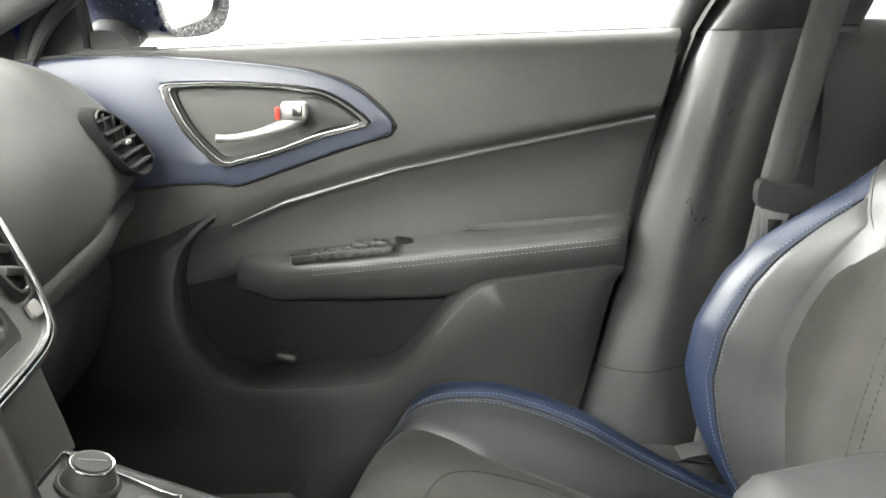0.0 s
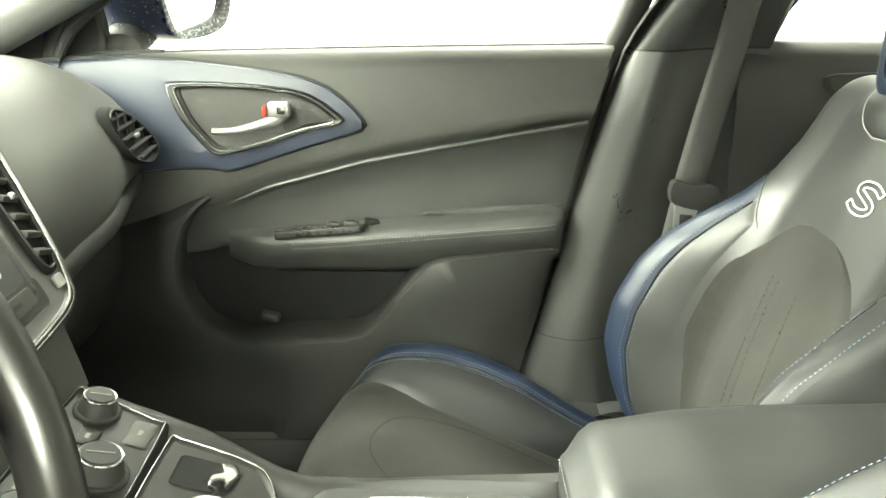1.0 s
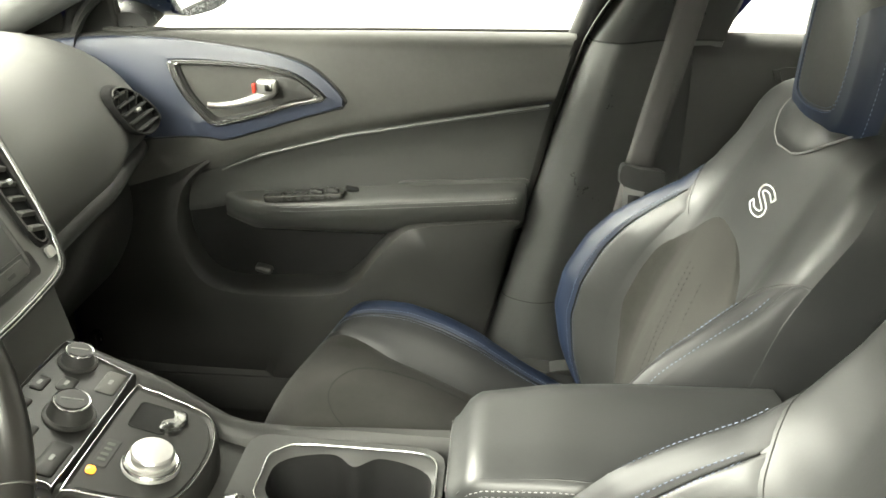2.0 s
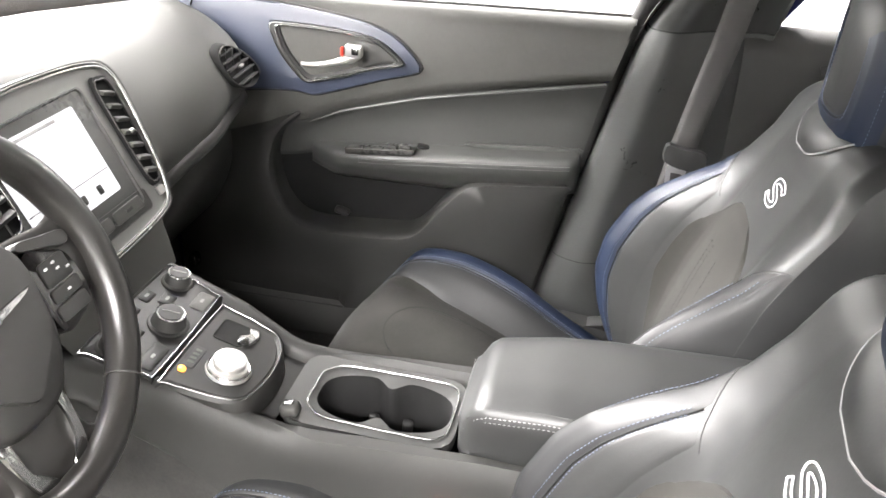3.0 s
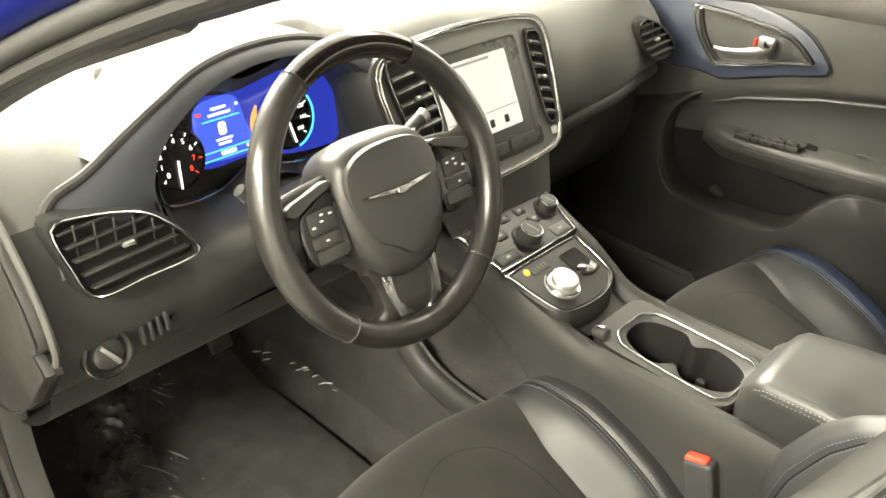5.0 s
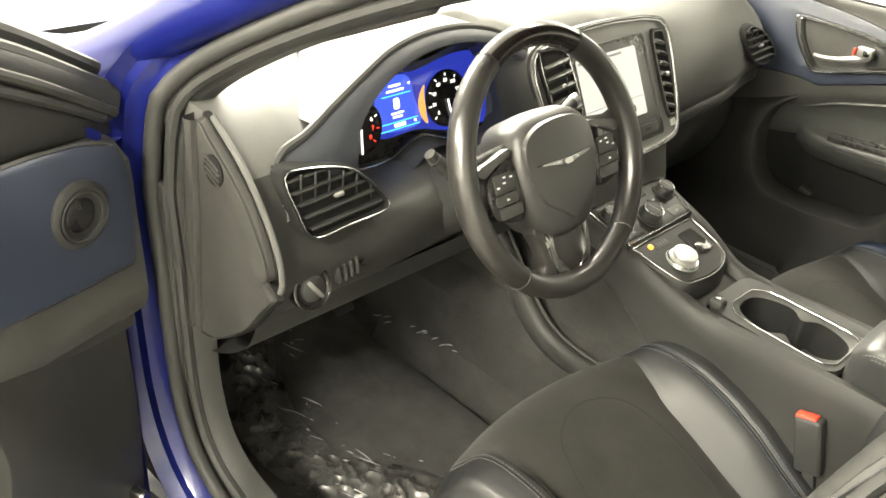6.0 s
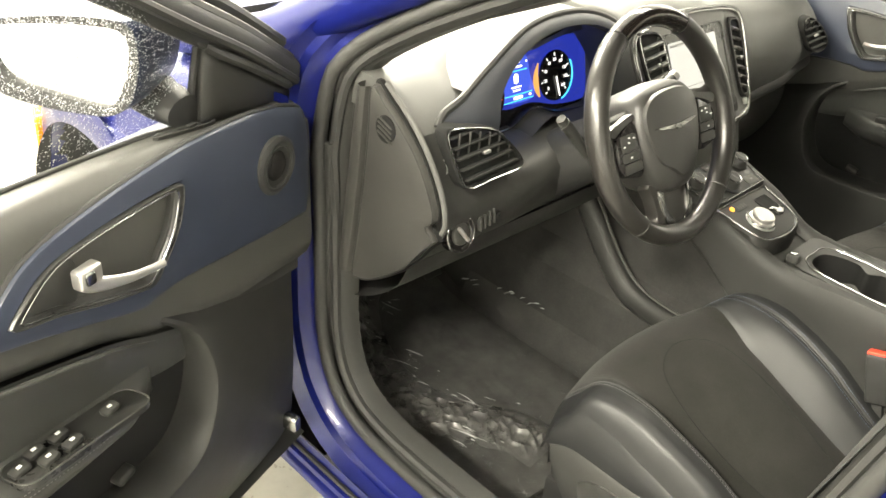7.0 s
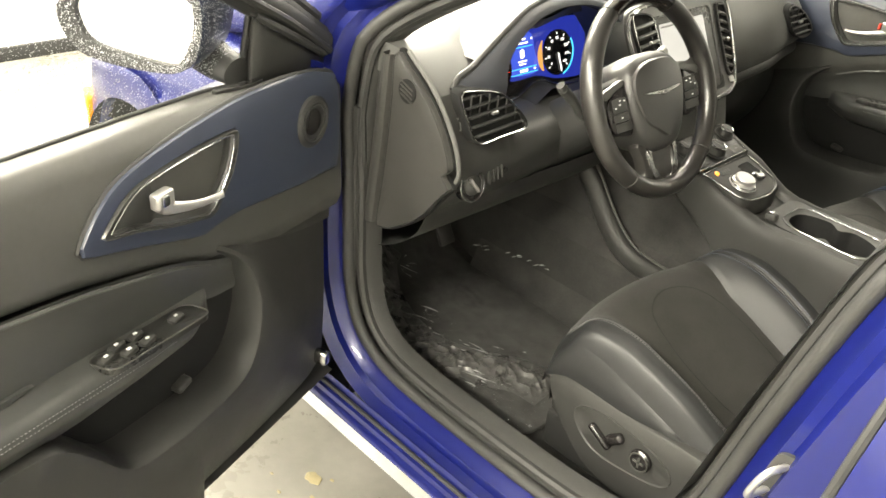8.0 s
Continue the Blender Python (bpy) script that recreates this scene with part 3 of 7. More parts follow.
# ---- front doors: built as the closed passenger door, mirrored and swung for the driver's ----
def stitches(bm, path, step=0.006, length=0.0042, r=0.00055, lift=(0, 0, 0)):
    """Short threads along a path."""
    total = sum((b - a).length for a, b in zip(path, path[1:]))
    k = max(2, int(total / step))
    pts = even(path, k * 2 + 1)
    for i in range(0, 2 * k, 2):
        a, b = pts[i] + Vector(lift), pts[i].lerp(pts[i + 1], min(1.0, 2 * length / step)) + Vector(lift)
        d = (b - a).normalized()
        u = d.orthogonal().normalized() * r
        w = d.cross(u).normalized() * r
        ring_a = [bm.verts.new(a + c) for c in (u, w, -u, -w)]
        ring_b = [bm.verts.new(b + c) for c in (u, w, -u, -w)]
        for n in range(4):
            bm.faces.new((ring_a[n], ring_a[(n + 1) % 4], ring_b[(n + 1) % 4], ring_b[n]))
    return bm


CREASE = [(-0.62, 0.79), (-0.45, 0.80), (-0.35, 0.818), (-0.266, 0.847), (-0.183, 0.882), (-0.02, 0.925), (0.14, 0.954), (0.354, 0.991)]
BELT = [(-0.66, 1.07), (-0.5, 1.083), (-0.25, 1.09), (0.07, 1.096), (0.386, 1.10)]


def crease_z(x):
    return mix(CREASE, x)


def rear_x(z):
    return mix([(0.40, 0.205), (0.543, 0.245), (0.753, 0.296), (0.822, 0.319), (0.986, 0.353), (1.10, 0.388)], z)


def face_y(x, z):
    """Depth of the door trim's main face."""
    return 0.742 + 0.02 * max(0, (z - 0.98) / 0.12) ** 2 - 0.012 * max(0.0, (0.95 - z) / 0.3)


def sheet(low, high, nu, nv, y_of, roll=0.006, steps=3):
    """A panel between two curves over x, z with rolled-in edges; y_of(x, z, s, t)."""
    lo, hi = [Vector((*p, 0)) for p in low], [Vector((*p, 0)) for p in high]
    lo, hi = cr(lo, nu), cr(hi, nu)
    secs = []
    for i in range(nu):
        s = i / (nu - 1)
        row = []
        for j in range(nv):
            t = j / (nv - 1)
            p = lo[i].lerp(hi[i], t)
            e = min(i, nu - 1 - i, j, nv - 1 - j)
            d = roll * (1 - e / steps) ** 2 if e < steps else 0
            row.append(Vector((p.x, y_of(p.x, p.y, s, t) + d, p.y)))
        secs.append(row)
    return secs


def front_door(label, driver):
    belt = [(-0.66, 1.05), (-0.5, 1.063), (-0.45, 1.068), (-0.36, 1.081), (-0.25, 1.088), (0.07, 1.103), (0.386, 1.11)] if driver else BELT

    def belt_z(x):
        return mix(belt, x)
    if driver:
        swing = Matrix.Translation((-0.658, -0.869, -0.003)) @ Matrix.Rotation(radians(-70.4), 4, "Z") @ Matrix.Translation((0.658, 0.869, 0))
        XF.append(swing @ Matrix.Diagonal((1, -1, 1, 1)))
    else:
        XF.append(Matrix.Identity(4))
    door = thing("car_door", (-0.6, 0.85, 0.40), label, "car door", group="front doors")

    # upper pad: belt to crease, rolled over the top to the glass
    secs = []
    for i in range(60):
        x = -0.64 + i / 59 * 1.027
        zb, zc = belt_z(x), crease_z(x)
        col = []
        for y, z in ((0.815, zb - 0.012), (0.81, zb - 0.003), (0.79, zb + 0.001), (0.772, zb + 0.001), (0.764, zb - 0.004)):
            col.append(Vector((x, y, z)))
        for k in range(1, 15):
            z = zb - 0.006 + (zc - 0.006 - zb + 0.006) * k / 14
            col.append(Vector((min(x, rear_x(z)), face_y(x, z) - 0.004 + (0.012 if k == 14 else 0.003 if k == 13 else 0), z)))
        secs.append(col)
    end = [p + Vector((0.004, 0.03, 0)) for p in secs[-1]]
    part("upper_pad", loft(B(), secs + [end]), M_soft, door, "soft grained upper door pad")
    part("belt_seal", tube(B(), [Vector((x, 0.812, belt_z(x) - 0.001)) for x in np.linspace(-0.44, 0.38, 24)], 0.0035, 8), M_rubber, door, "black rubber seal along the glass")
    core = [(0.205, 0.42), (0.30, 0.78), (0.36, 1.06), (-0.62, 1.05), (-0.60, 0.42)]
    part("door_core", plate(B(), ring([Vector((*q, 0)) for q in core], 60), lambda u, v, h: (u, 0.785 + h, v), [(1, 0), (0.5, 0), (0.1, 0)]), M_dark, door)
    # insert between crease and armrest
    low = [(-0.40, 0.74), (-0.3, 0.755), (-0.2, 0.775), (0.05, 0.795), (0.316, 0.826)]
    high = [(-0.40, 0.808), (-0.35, 0.816), (-0.266, 0.845), (-0.183, 0.88), (-0.02, 0.923), (0.14, 0.952), (0.351, 0.988)]
    part("insert", loft(B(), sheet(low, high, 50, 14, lambda x, z, s, t: face_y(x, z) + 0.006 - 0.021 * t ** 4 + 0.012 * (1 - s) ** 4, roll=0.005)), M_doorskin, door, "leather insert under the crease")
    # rolled lip along the crease, its highlight helped by a paler colour
    lip_path = [Vector((x, face_y(x, crease_z(x) - 0.008) - 0.0125, crease_z(x) - 0.0075)) for x in np.linspace(-0.255, 0.345, 40)]
    part("insert_lip", tube(B(), lip_path, lambda q: 0.0034 * min(1.0, 0.25 + q * 6), 8), M_lip, door, "rolled upper edge of the insert, paler for its highlight")
    # armrest
    secs = []
    for i in range(44):
        s = i / 43
        x = -0.262 + 0.560 * s
        zt = 0.782 + 0.046 * s
        reach = mix([(0, 0.0), (0.04, 0.018), (0.12, 0.038), (0.3, 0.046), (0.95, 0.048), (1, 0.044)], s)
        thick = mix([(0, 0.016), (0.1, 0.036), (0.5, 0.050), (1, 0.052)], s)
        y0 = 0.748
        pts = [(y0, zt + 0.012, 0), (y0 - 0.5 * reach, zt + 0.006, 0), (y0 - 0.85 * reach, zt + 0.001, 0), (y0 - reach, zt - 0.008, 0), (y0 - 1.02 * reach, zt - 0.017, 0), (y0 - 0.96 * reach, zt - 0.017 - 0.35 * thick, 0), (y0 - 0.72 * reach, zt - 0.017 - 0.75 * thick, 0), (y0 - 0.35 * reach, zt - 0.017 - 1.2 * thick, 0), (y0 + 0.02, zt - 0.017 - 1.6 * thick, 0)]
        secs.append([Vector((x, p.x, p.y)) for p in cr(pts, 26)])
    end = [p + Vector((0.012, 0.012, 0)) for p in secs[-1]]
    arm = part("armrest", loft(B(), secs + [end, [p + Vector((0.004, 0.03, 0)) for p in end]]), M_doorskin, door, "padded armrest with double stitching")
    for d, mt in ((0.0, M_thread), (0.008, M_thread)):
        line = []
        for i in range(9, 44):
            s = i / 43
            reach = mix([(0, 0.0), (0.04, 0.018), (0.12, 0.038), (0.3, 0.046), (0.95, 0.048), (1, 0.044)], s)
            line.append(Vector((-0.262 + 0.560 * s, 0.748 - 1.01 * reach - 0.0008, 0.782 + 0.046 * s - 0.011 - d)))
        part("stitching", stitches(B(), line), mt, arm)
    pad = cr([(0.075, 0.826), (0.12, 0.832), (0.30, 0.842), (0.317, 0.838), (0.314, 0.826), (0.20, 0.818)], 30, True)
    part("arm_pad", plate(B(), pad, lambda u, v, h: (u, 0.742 - h, v), [(1, -0.004), (1, 0.003), (0.97, 0.005), (0.4, 0.006)]), M_doorskin, door)
    secs = [[Vector((rear_x(z) + dx, y, z)) for dx, y in ((-0.004, 0.748), (0.006, 0.752), (0.014, 0.765), (0.02, 0.80), (0.05, 0.81))] for z in np.linspace(0.42, 1.095, 16)]
    part("rear_edge", loft(B(), secs), M_rubber, door)
    # recessed pocket wall, near-black: the pocket's shade is put into its colour
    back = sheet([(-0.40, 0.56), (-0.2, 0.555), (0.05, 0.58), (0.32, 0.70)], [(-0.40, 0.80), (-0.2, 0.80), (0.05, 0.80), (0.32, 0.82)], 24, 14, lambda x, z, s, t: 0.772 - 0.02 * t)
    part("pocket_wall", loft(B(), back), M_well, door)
    # lower panel round the pocket
    lip = [(-0.235, 0.876), (-0.292, 0.850), (-0.330, 0.812), (-0.345, 0.765), (-0.345, 0.71), (-0.325, 0.65), (-0.285, 0.612), (-0.20, 0.603), (-0.048, 0.612), (0.0, 0.64), (0.035, 0.685), (0.079, 0.735), (0.115, 0.755), (0.20, 0.765), (0.298, 0.774)]
    outer = [(-0.60, 0.80), (-0.60, 0.76), (-0.60, 0.70), (-0.60, 0.62), (-0.595, 0.52), (-0.58, 0.44), (-0.50, 0.41), (-0.30, 0.40), (-0.15, 0.40), (-0.02, 0.40), (0.10, 0.40), (0.205, 0.42), (0.25, 0.56), (0.296, 0.752)]
    a = cr([(*p, 0) for p in lip], 70)
    o = [Vector((*p, 0)) for p in outer]
    o = cr(o, 70)
    secs = []
    for i in range(70):
        s = i / 69
        row = []
        proud = mix([(0, 0.752), (0.03, 0.744), (0.08, 0.722), (0.2, 0.70), (0.5, 0.685), (0.75, 0.69), (1, 0.70)], s)
        nrm = (a[i] - Vector((-0.1, 0.72, 0))).normalized()
        for k, (off, dy) in enumerate(((-0.010, 0.775 - proud), (-0.009, 0.03), (-0.006, 0.008), (-0.001, 0.0015), (0.006, 0.0))):
            p = a[i] + nrm * off
            row.append(Vector((p.x, proud + dy, p.y)))
        q0 = a[i] + nrm * 0.006
        for t in (0.15, 0.3, 0.45, 0.6, 0.75, 0.9, 1.0):
            p = q0.lerp(o[i], t)
            row.append(Vector((p.x, proud + (0.748 - proud) * t ** 2 * (0.9 if s < 0.5 else 0.5), p.y)))
        row.append(row[-1] + Vector((0, 0.04, 0)))
        secs.append(row)
    part("lower_panel", loft(B(), secs), M_low, door, "hard plastic lower panel with a map pocket")
    # front strip ahead of the insert
    low = [(-0.62, 0.76), (-0.5, 0.77), (-0.42, 0.775), (-0.33, 0.80), (-0.25, 0.842)]
    high = [(-0.62, 0.84), (-0.5, 0.85), (-0.42, 0.858), (-0.33, 0.88), (-0.26, 0.885)]
    part("front_strip", loft(B(), sheet(low, high, 20, 8, lambda x, z, s, t: 0.742 - 0.002 * t)), M_hard, door)

    # blue trim with the handle opening
    outl = cr([(-0.625, 1.035), (-0.595, 1.065), (-0.506, 1.080), (-0.40, 1.084), (-0.30, 1.079), (-0.169, 1.063), (-0.093, 1.044), (-0.048, 1.014), (-0.020, 0.980), (-0.026, 0.969), (-0.098, 0.948), (-0.179, 0.922), (-0.245, 0.902), (-0.276, 0.906), (-0.34, 0.905), (-0.45, 0.892), (-0.58, 0.878), (-0.622, 0.89)], 90, True)
    hole = cr([(-0.338, 1.036), (-0.334, 1.043), (-0.321, 1.046), (-0.24, 1.045), (-0.146, 1.037), (-0.10, 1.024), (-0.056, 0.992), (-0.056, 0.984), (-0.066, 0.980), (-0.12, 0.968), (-0.18, 0.948), (-0.245, 0.932), (-0.262, 0.930), (-0.28, 0.942), (-0.315, 0.985)], 90, True)
    mid = sum(hole, Vector()) / 90

    def spoke(ring_pts):
        """Points of a ring at even angles from the opening's middle."""
        out = []
        for i in range(90):
            want = 2 * math.pi * i / 90
            best = None
            m = len(ring_pts)
            for k in range(m):
                p, q = ring_pts[k] - mid, ring_pts[(k + 1) % m] - mid
                d = Vector((math.cos(want), math.sin(want), 0))
                den = d.x * (q.y - p.y) - d.y * (q.x - p.x)
                if abs(den) < 1e-12:
                    continue
                u = (p.y * d.x - p.x * d.y) / -den
                if -1e-6 <= u <= 1 + 1e-6:
                    hit = p.lerp(q, u)
                    if hit.dot(d) > 0 and (best is None or hit.dot(d) > best.dot(d)):
                        best = hit
            out.append((best if best else ring_pts[i] - mid) + mid)
        return out
    oo, hh = spoke(cr(outl, 400, True)), spoke(cr(hole, 400, True))

    def lay(pts, y):
        return [Vector((p.x, face_y(p.x, p.y) + y, p.y)) for p in pts]

    def between(t):
        return [p.lerp(q, t) for p, q in zip(oo, hh)]
    bm = loft(B(), [lay(oo, 0.0), lay(oo, -0.010), lay(between(0.05), -0.0135), lay(between(0.12), -0.014), lay(between(0.4), -0.014), lay(between(0.7), -0.0145), lay(between(0.93), -0.015), lay(between(1.0), -0.012), lay(between(1.0), 0.0)], cu=True)
    trim = part("blue_trim", bm, M_slate, door, "satin blue trim round the door handle")
    part("trim_edge", tube(B(), lay(cr(outl, 120, True), -0.005), 0.004, 6, closed=True), M_rubber, trim)
    # bezel and handle cup
    c = sum(hole, Vector()) / 90

    def drawn(s, y, shift=(0, 0, 0)):
        return lay([c + (p - c) * s + Vector(shift) for p in hole], y)
    bm = loft(B(), [drawn(1.0, -0.010), drawn(1.0, -0.017), drawn(0.985, -0.0195), drawn(0.93, -0.0195), drawn(0.90, -0.017), drawn(0.885, -0.012)], cu=True)
    bez = part("handle_bezel", bm, M_bezel, door, "dark glossy handle surround")
    part("bezel_line", tube(B(), drawn(0.905, -0.0185), 0.0010, 6, closed=True), M_chrome, bez, "thin chrome line")
    part("bezel_ring", tube(B(), drawn(0.985, -0.0195), 0.0009 if driver else 0.0016, 8, closed=True), M_hard if driver else M_chrome, bez, "slim metal outer ring")
    bm = loft(B(), [drawn(0.89, -0.013), drawn(0.86, -0.011)], cu=True)
    loft(bm, [drawn(0.86, -0.011), drawn(0.80, 0.0, (-0.006, 0, 0)), drawn(0.66, 0.022, (-0.012, 0, 0)), drawn(0.4, 0.03, (-0.016, 0, 0)), drawn(0.05, 0.032, (-0.018, 0, 0))], cu=True)
    part("handle_cup", bm, M_dark, door, "dark recess behind the handle")
    # smooth wing plate behind the lever
    wing = cr([(-0.155, 1.02), (-0.10, 1.013), (-0.066, 0.989), (-0.12, 0.976), (-0.150, 0.966)], 24, True)
    part("cup_plate", plate(B(), wing, lambda u, v, h: (u, face_y(u, v) - 0.004 - h, v), [(1, 0), (1, 0.004), (0.9, 0.006), (0.2, 0.006)]), M_hard, door)
    # lever
    lev = cr([(-0.262, 0.700, 0.974), (-0.245, 0.705, 0.972), (-0.215, 0.708, 0.975), (-0.185, 0.712, 0.982), (-0.162, 0.716, 0.990), (-0.150, 0.718, 1.0)], 24)
    bm = tube(B(), lev, lambda s: 0.0055 + 0.007 * s ** 2, 12, flat=0.6, up=(0, 1, 0))
    handle = part("handle", bm, M_satin, door, "brushed metal inner door handle")
    part("handle_block", rbox(B(), pose(-0.155, 0.716, 1.006, 0, 0, -4), 0.036, 0.018, 0.026, 0.005, 3), M_satin, handle)
    if not driver:
        part("lock_mark", rbox(B(), pose(-0.178, 0.712, 1.004), 0.006, 0.012, 0.017, 0.002), M_red, handle, "red lock marking")
    part("lock_switch", rbox(B(), pose(-0.150, 0.705, 1.008), 0.014, 0.006, 0.016, 0.0025), M_chrome, handle)
    # switch panel on the armrest
    if driver:
        seat = rrect(-0.105, 0, 0.20, 0.055, 0.018)
    else:
        seat = rrect(-0.10, -0.004, 0.15, 0.03, 0.008)

    def on_arm(u, v, h):
        s = (u + 0.245) / 0.555
        return Vector((u, 0.712 - v, 0.782 + 0.046 * s + 0.0085 + 0.10 * v + h))
    sw = part("switch_panel", plate(B(), seat, on_arm, [(1, -0.006), (1, 0.003), (0.96, 0.005), (0.3, 0.005)]), M_bezel, door, "window switch panel")
    spots = [(-0.05, 0.012), (-0.05, -0.012), (-0.085, 0.012), (-0.085, -0.012), (-0.155, 0.0), (-0.02, 0.0)] if driver else [(-0.075, 0.0), (-0.045, 0.0)]
    for su, sv in spots:
        p = on_arm(su, sv, 0.009)
        key = part("switch", rbox(B(), Matrix.Translation(p) @ Matrix.Rotation(radians(8), 4, "Y"), 0.024, 0.015, 0.009, 0.003), M_hard, sw)
        if driver:
            part("mark", rbox(B(), Matrix.Translation(p + Vector((0, 0, 0.005))), 0.006, 0.004, 0.001, 0), M_print, sw)
        else:
            part("mark", rbox(B(), Matrix.Translation(p + Vector((0, 0, 0.005))), 0.014, 0.006, 0.001, 0), M_chrome, sw)
    part("panel_rim", tube(B(), [on_arm(q[0], q[1], 0.004) for q in seat], 0.0012, 6, closed=True), M_soft, sw)
    if not driver:
        bm = rbox(B(), pose(-0.012, 0.735, 0.812, 0, 12, 12), 0.026, 0.02, 0.008, 0.003)
        part("grip_end", bm, M_well, sw)
    # tweeter
    tm = basis((-0.536, face_y(-0.536, 0.995) - 0.014, 0.992), (1, 0, 0), (0, 0, 1))
    tm = tm @ Matrix.Rotation(math.pi, 4, "X") if (tm.to_3x3() @ Vector((0, 0, 1))).y > 0 else tm
    tw = part("tweeter", lathe(B(), [(0.046, -0.006), (0.046, 0.003), (0.042, 0.006), (0.039, 0.007), (0.035, 0.0055), (0.030, 0.002), (0.018, 0.0008), (0.0, 0.0005)], tm, 36), M_dark, door, "round tweeter in the blue trim")
    part("grille", lathe(B(), [(0.024, 0.001), (0.020, 0.004), (0.008, 0.005), (0.0, 0.005)], tm, 28), M_piano, tw)
    part("grille_ring", tube(B(), [tm @ Vector((0.033 * math.cos(a), 0.033 * math.sin(a), 0.0045)) for a in [2 * math.pi * k / 28 for k in range(28)]], 0.0025, 6, closed=True), M_hard, tw)
    # demister slot by the glass
    bm = plate(B(), cr([(-0.47, 0.785), (-0.38, 0.782), (-0.35, 0.787), (-0.38, 0.797), (-0.47, 0.799)], 24, True), lambda u, v, h: (u, v, belt_z(u) + 0.004 + h), [(1, -0.003), (1, 0.002), (0.9, 0.003), (0.8, 0.001), (0.2, 0.001)])
    vent = part("demister_outlet", bm, M_hard, door)
    for k in range(4):
        part("slot", rbox(B(), pose(-0.455 + 0.026 * k, 0.791, belt_z(-0.42) + 0.0065), 0.016, 0.008, 0.002, 0.0005), M_dark, vent)
    # courtesy lamp low at the front
    part("courtesy_lamp", plate(B(), rrect(-0.555, 0.47, 0.02, 0.034, 0.008), lambda u, v, h: (u, 0.72 - h, v), [(1, -0.01), (1, 0.012), (0.8, 0.016), (0.2, 0.017)]), M_chrome, door, "small clear courtesy lamp")
    # bottle in relief in the pocket
    part("pocket_rib", rbox(B(), pose(-0.20, 0.762, 0.628, 0, 15, 0), 0.034, 0.03, 0.014, 0.006, 3), M_hard, door)
    # outer shell
    secs = []
    for i in range(24):
        x = -0.625 + i / 23 * 1.10
        col = cr([(0.80, 0.385, 0), (0.885, 0.375, 0), (0.925, 0.45, 0), (0.938, 0.62, 0), (0.938, 0.78, 0), (0.922, 0.93, 0), (0.89, 1.03, 0), (0.845, 1.07, 0), (0.825, 1.07, 0)], 26)
        secs.append([Vector((x + (0.11 * (p.y - 0.4) if i == 23 else 0.11 * (p.y - 0.4) * (i / 23) ** 3), p.x, p.y)) for p in col])
    part("outer_skin", loft(B(), secs), M_paint, door, "blue painted outer door skin")
    bm = B()
    edge = [Vector((-0.625, p.x, p.y)) for p in cr([(0.80, 0.385, 0), (0.885, 0.375, 0), (0.925, 0.45, 0), (0.938, 0.62, 0), (0.938, 0.78, 0), (0.922, 0.93, 0), (0.89, 1.03, 0), (0.845, 1.07, 0)], 20)]
    inner = [Vector((-0.615, min(0.76, p.y - 0.03), p.z)) for p in edge]
    loft(bm, [edge, inner])
    part("front_edge", bm, M_paint, door)
    bm = loft(B(), [[Vector((x, y, 0.386 + 0.012 * (0 < k < 3))) for k, y in enumerate((0.735, 0.76, 0.85, 0.89))] for x in (-0.62, -0.2, 0.2)])
    part("bottom_edge", bm, M_dark, door)
    # window frame and glass
    fr = cr([(-0.67, 0.80, 1.083), (-0.55, 0.797, 1.160), (-0.436, 0.79, 1.222), (-0.354, 0.783, 1.268), (-0.29, 0.773, 1.302), (-0.17, 0.735, 1.357), (0.05, 0.66, 1.412), (0.25, 0.63, 1.45), (0.45, 0.62, 1.455)], 40) if driver else cr([(-0.66, 0.80, 1.095), (-0.55, 0.795, 1.18), (-0.38, 0.775, 1.285), (-0.17, 0.725, 1.365), (0.05, 0.655, 1.415), (0.25, 0.63, 1.45), (0.45, 0.62, 1.455)], 40)
    part("window_frame", tube(B(), fr, 0.022, 10, flat=1.3), M_rubber, door, "black window frame")
    part("frame_strip", tube(B(), [p + Vector((0.01, -0.022, -0.004)) for p in fr], 0.008, 8), M_hard, door)
    for off in (0.026, 0.05):
        part("frame_seal", tube(B(), [p + Vector((0.004, -0.02 + off * 0.6, off)) for p in fr[:30]], 0.011, 8), M_rubber, door, "ridged rubber seal")
    post = cr([(0.395, 0.80, 1.09), (0.44, 0.73, 1.24), (0.505, 0.63, 1.44)], 10)
    part("rear_post", tube(B(), post, 0.022, 10), M_rubber, door)
    rows = []
    for i in range(20):
        x = -0.47 + 0.9 * i / 19
        top = mix([(-0.66, 1.085), (-0.55, 1.16), (-0.38, 1.255), (-0.17, 1.357), (0.05, 1.415), (0.25, 1.45), (0.5, 1.455)], x)
        rows.append([Vector((min(x, 0.395 + 0.32 * (z - 1.09)), 0.818 - 0.165 * (max(0, z - 1.09) / 0.33) ** 1.7, z)) for z in [1.05 + (top - 1.05) * k / 10 for k in range(11)]])
    glass = part("window_glass", loft(B(), rows), M_glass, door, "side window wet with drops")
    glass.visible_shadow = False
    rnd = random.Random(5 if driver else 9)
    bm = B()
    for k in range(15000 if driver else 1500):
        i = rnd.randint(0, 18)
        j = rnd.randint(1, 9)
        a, b, cc, d = rows[i][j], rows[i + 1][j], rows[i][j + 1], rows[i + 1][j + 1]
        u, v = rnd.random(), rnd.random()
        p = a.lerp(b, u).lerp(cc.lerp(d, u), v)
        r = 0.0004 + 0.0008 * rnd.random() ** 2
        n = Vector((0.0, 1.0, 0.45)).normalized()
        e1, e2 = Vector((1, 0, 0)), n.cross(Vector((1, 0, 0)))
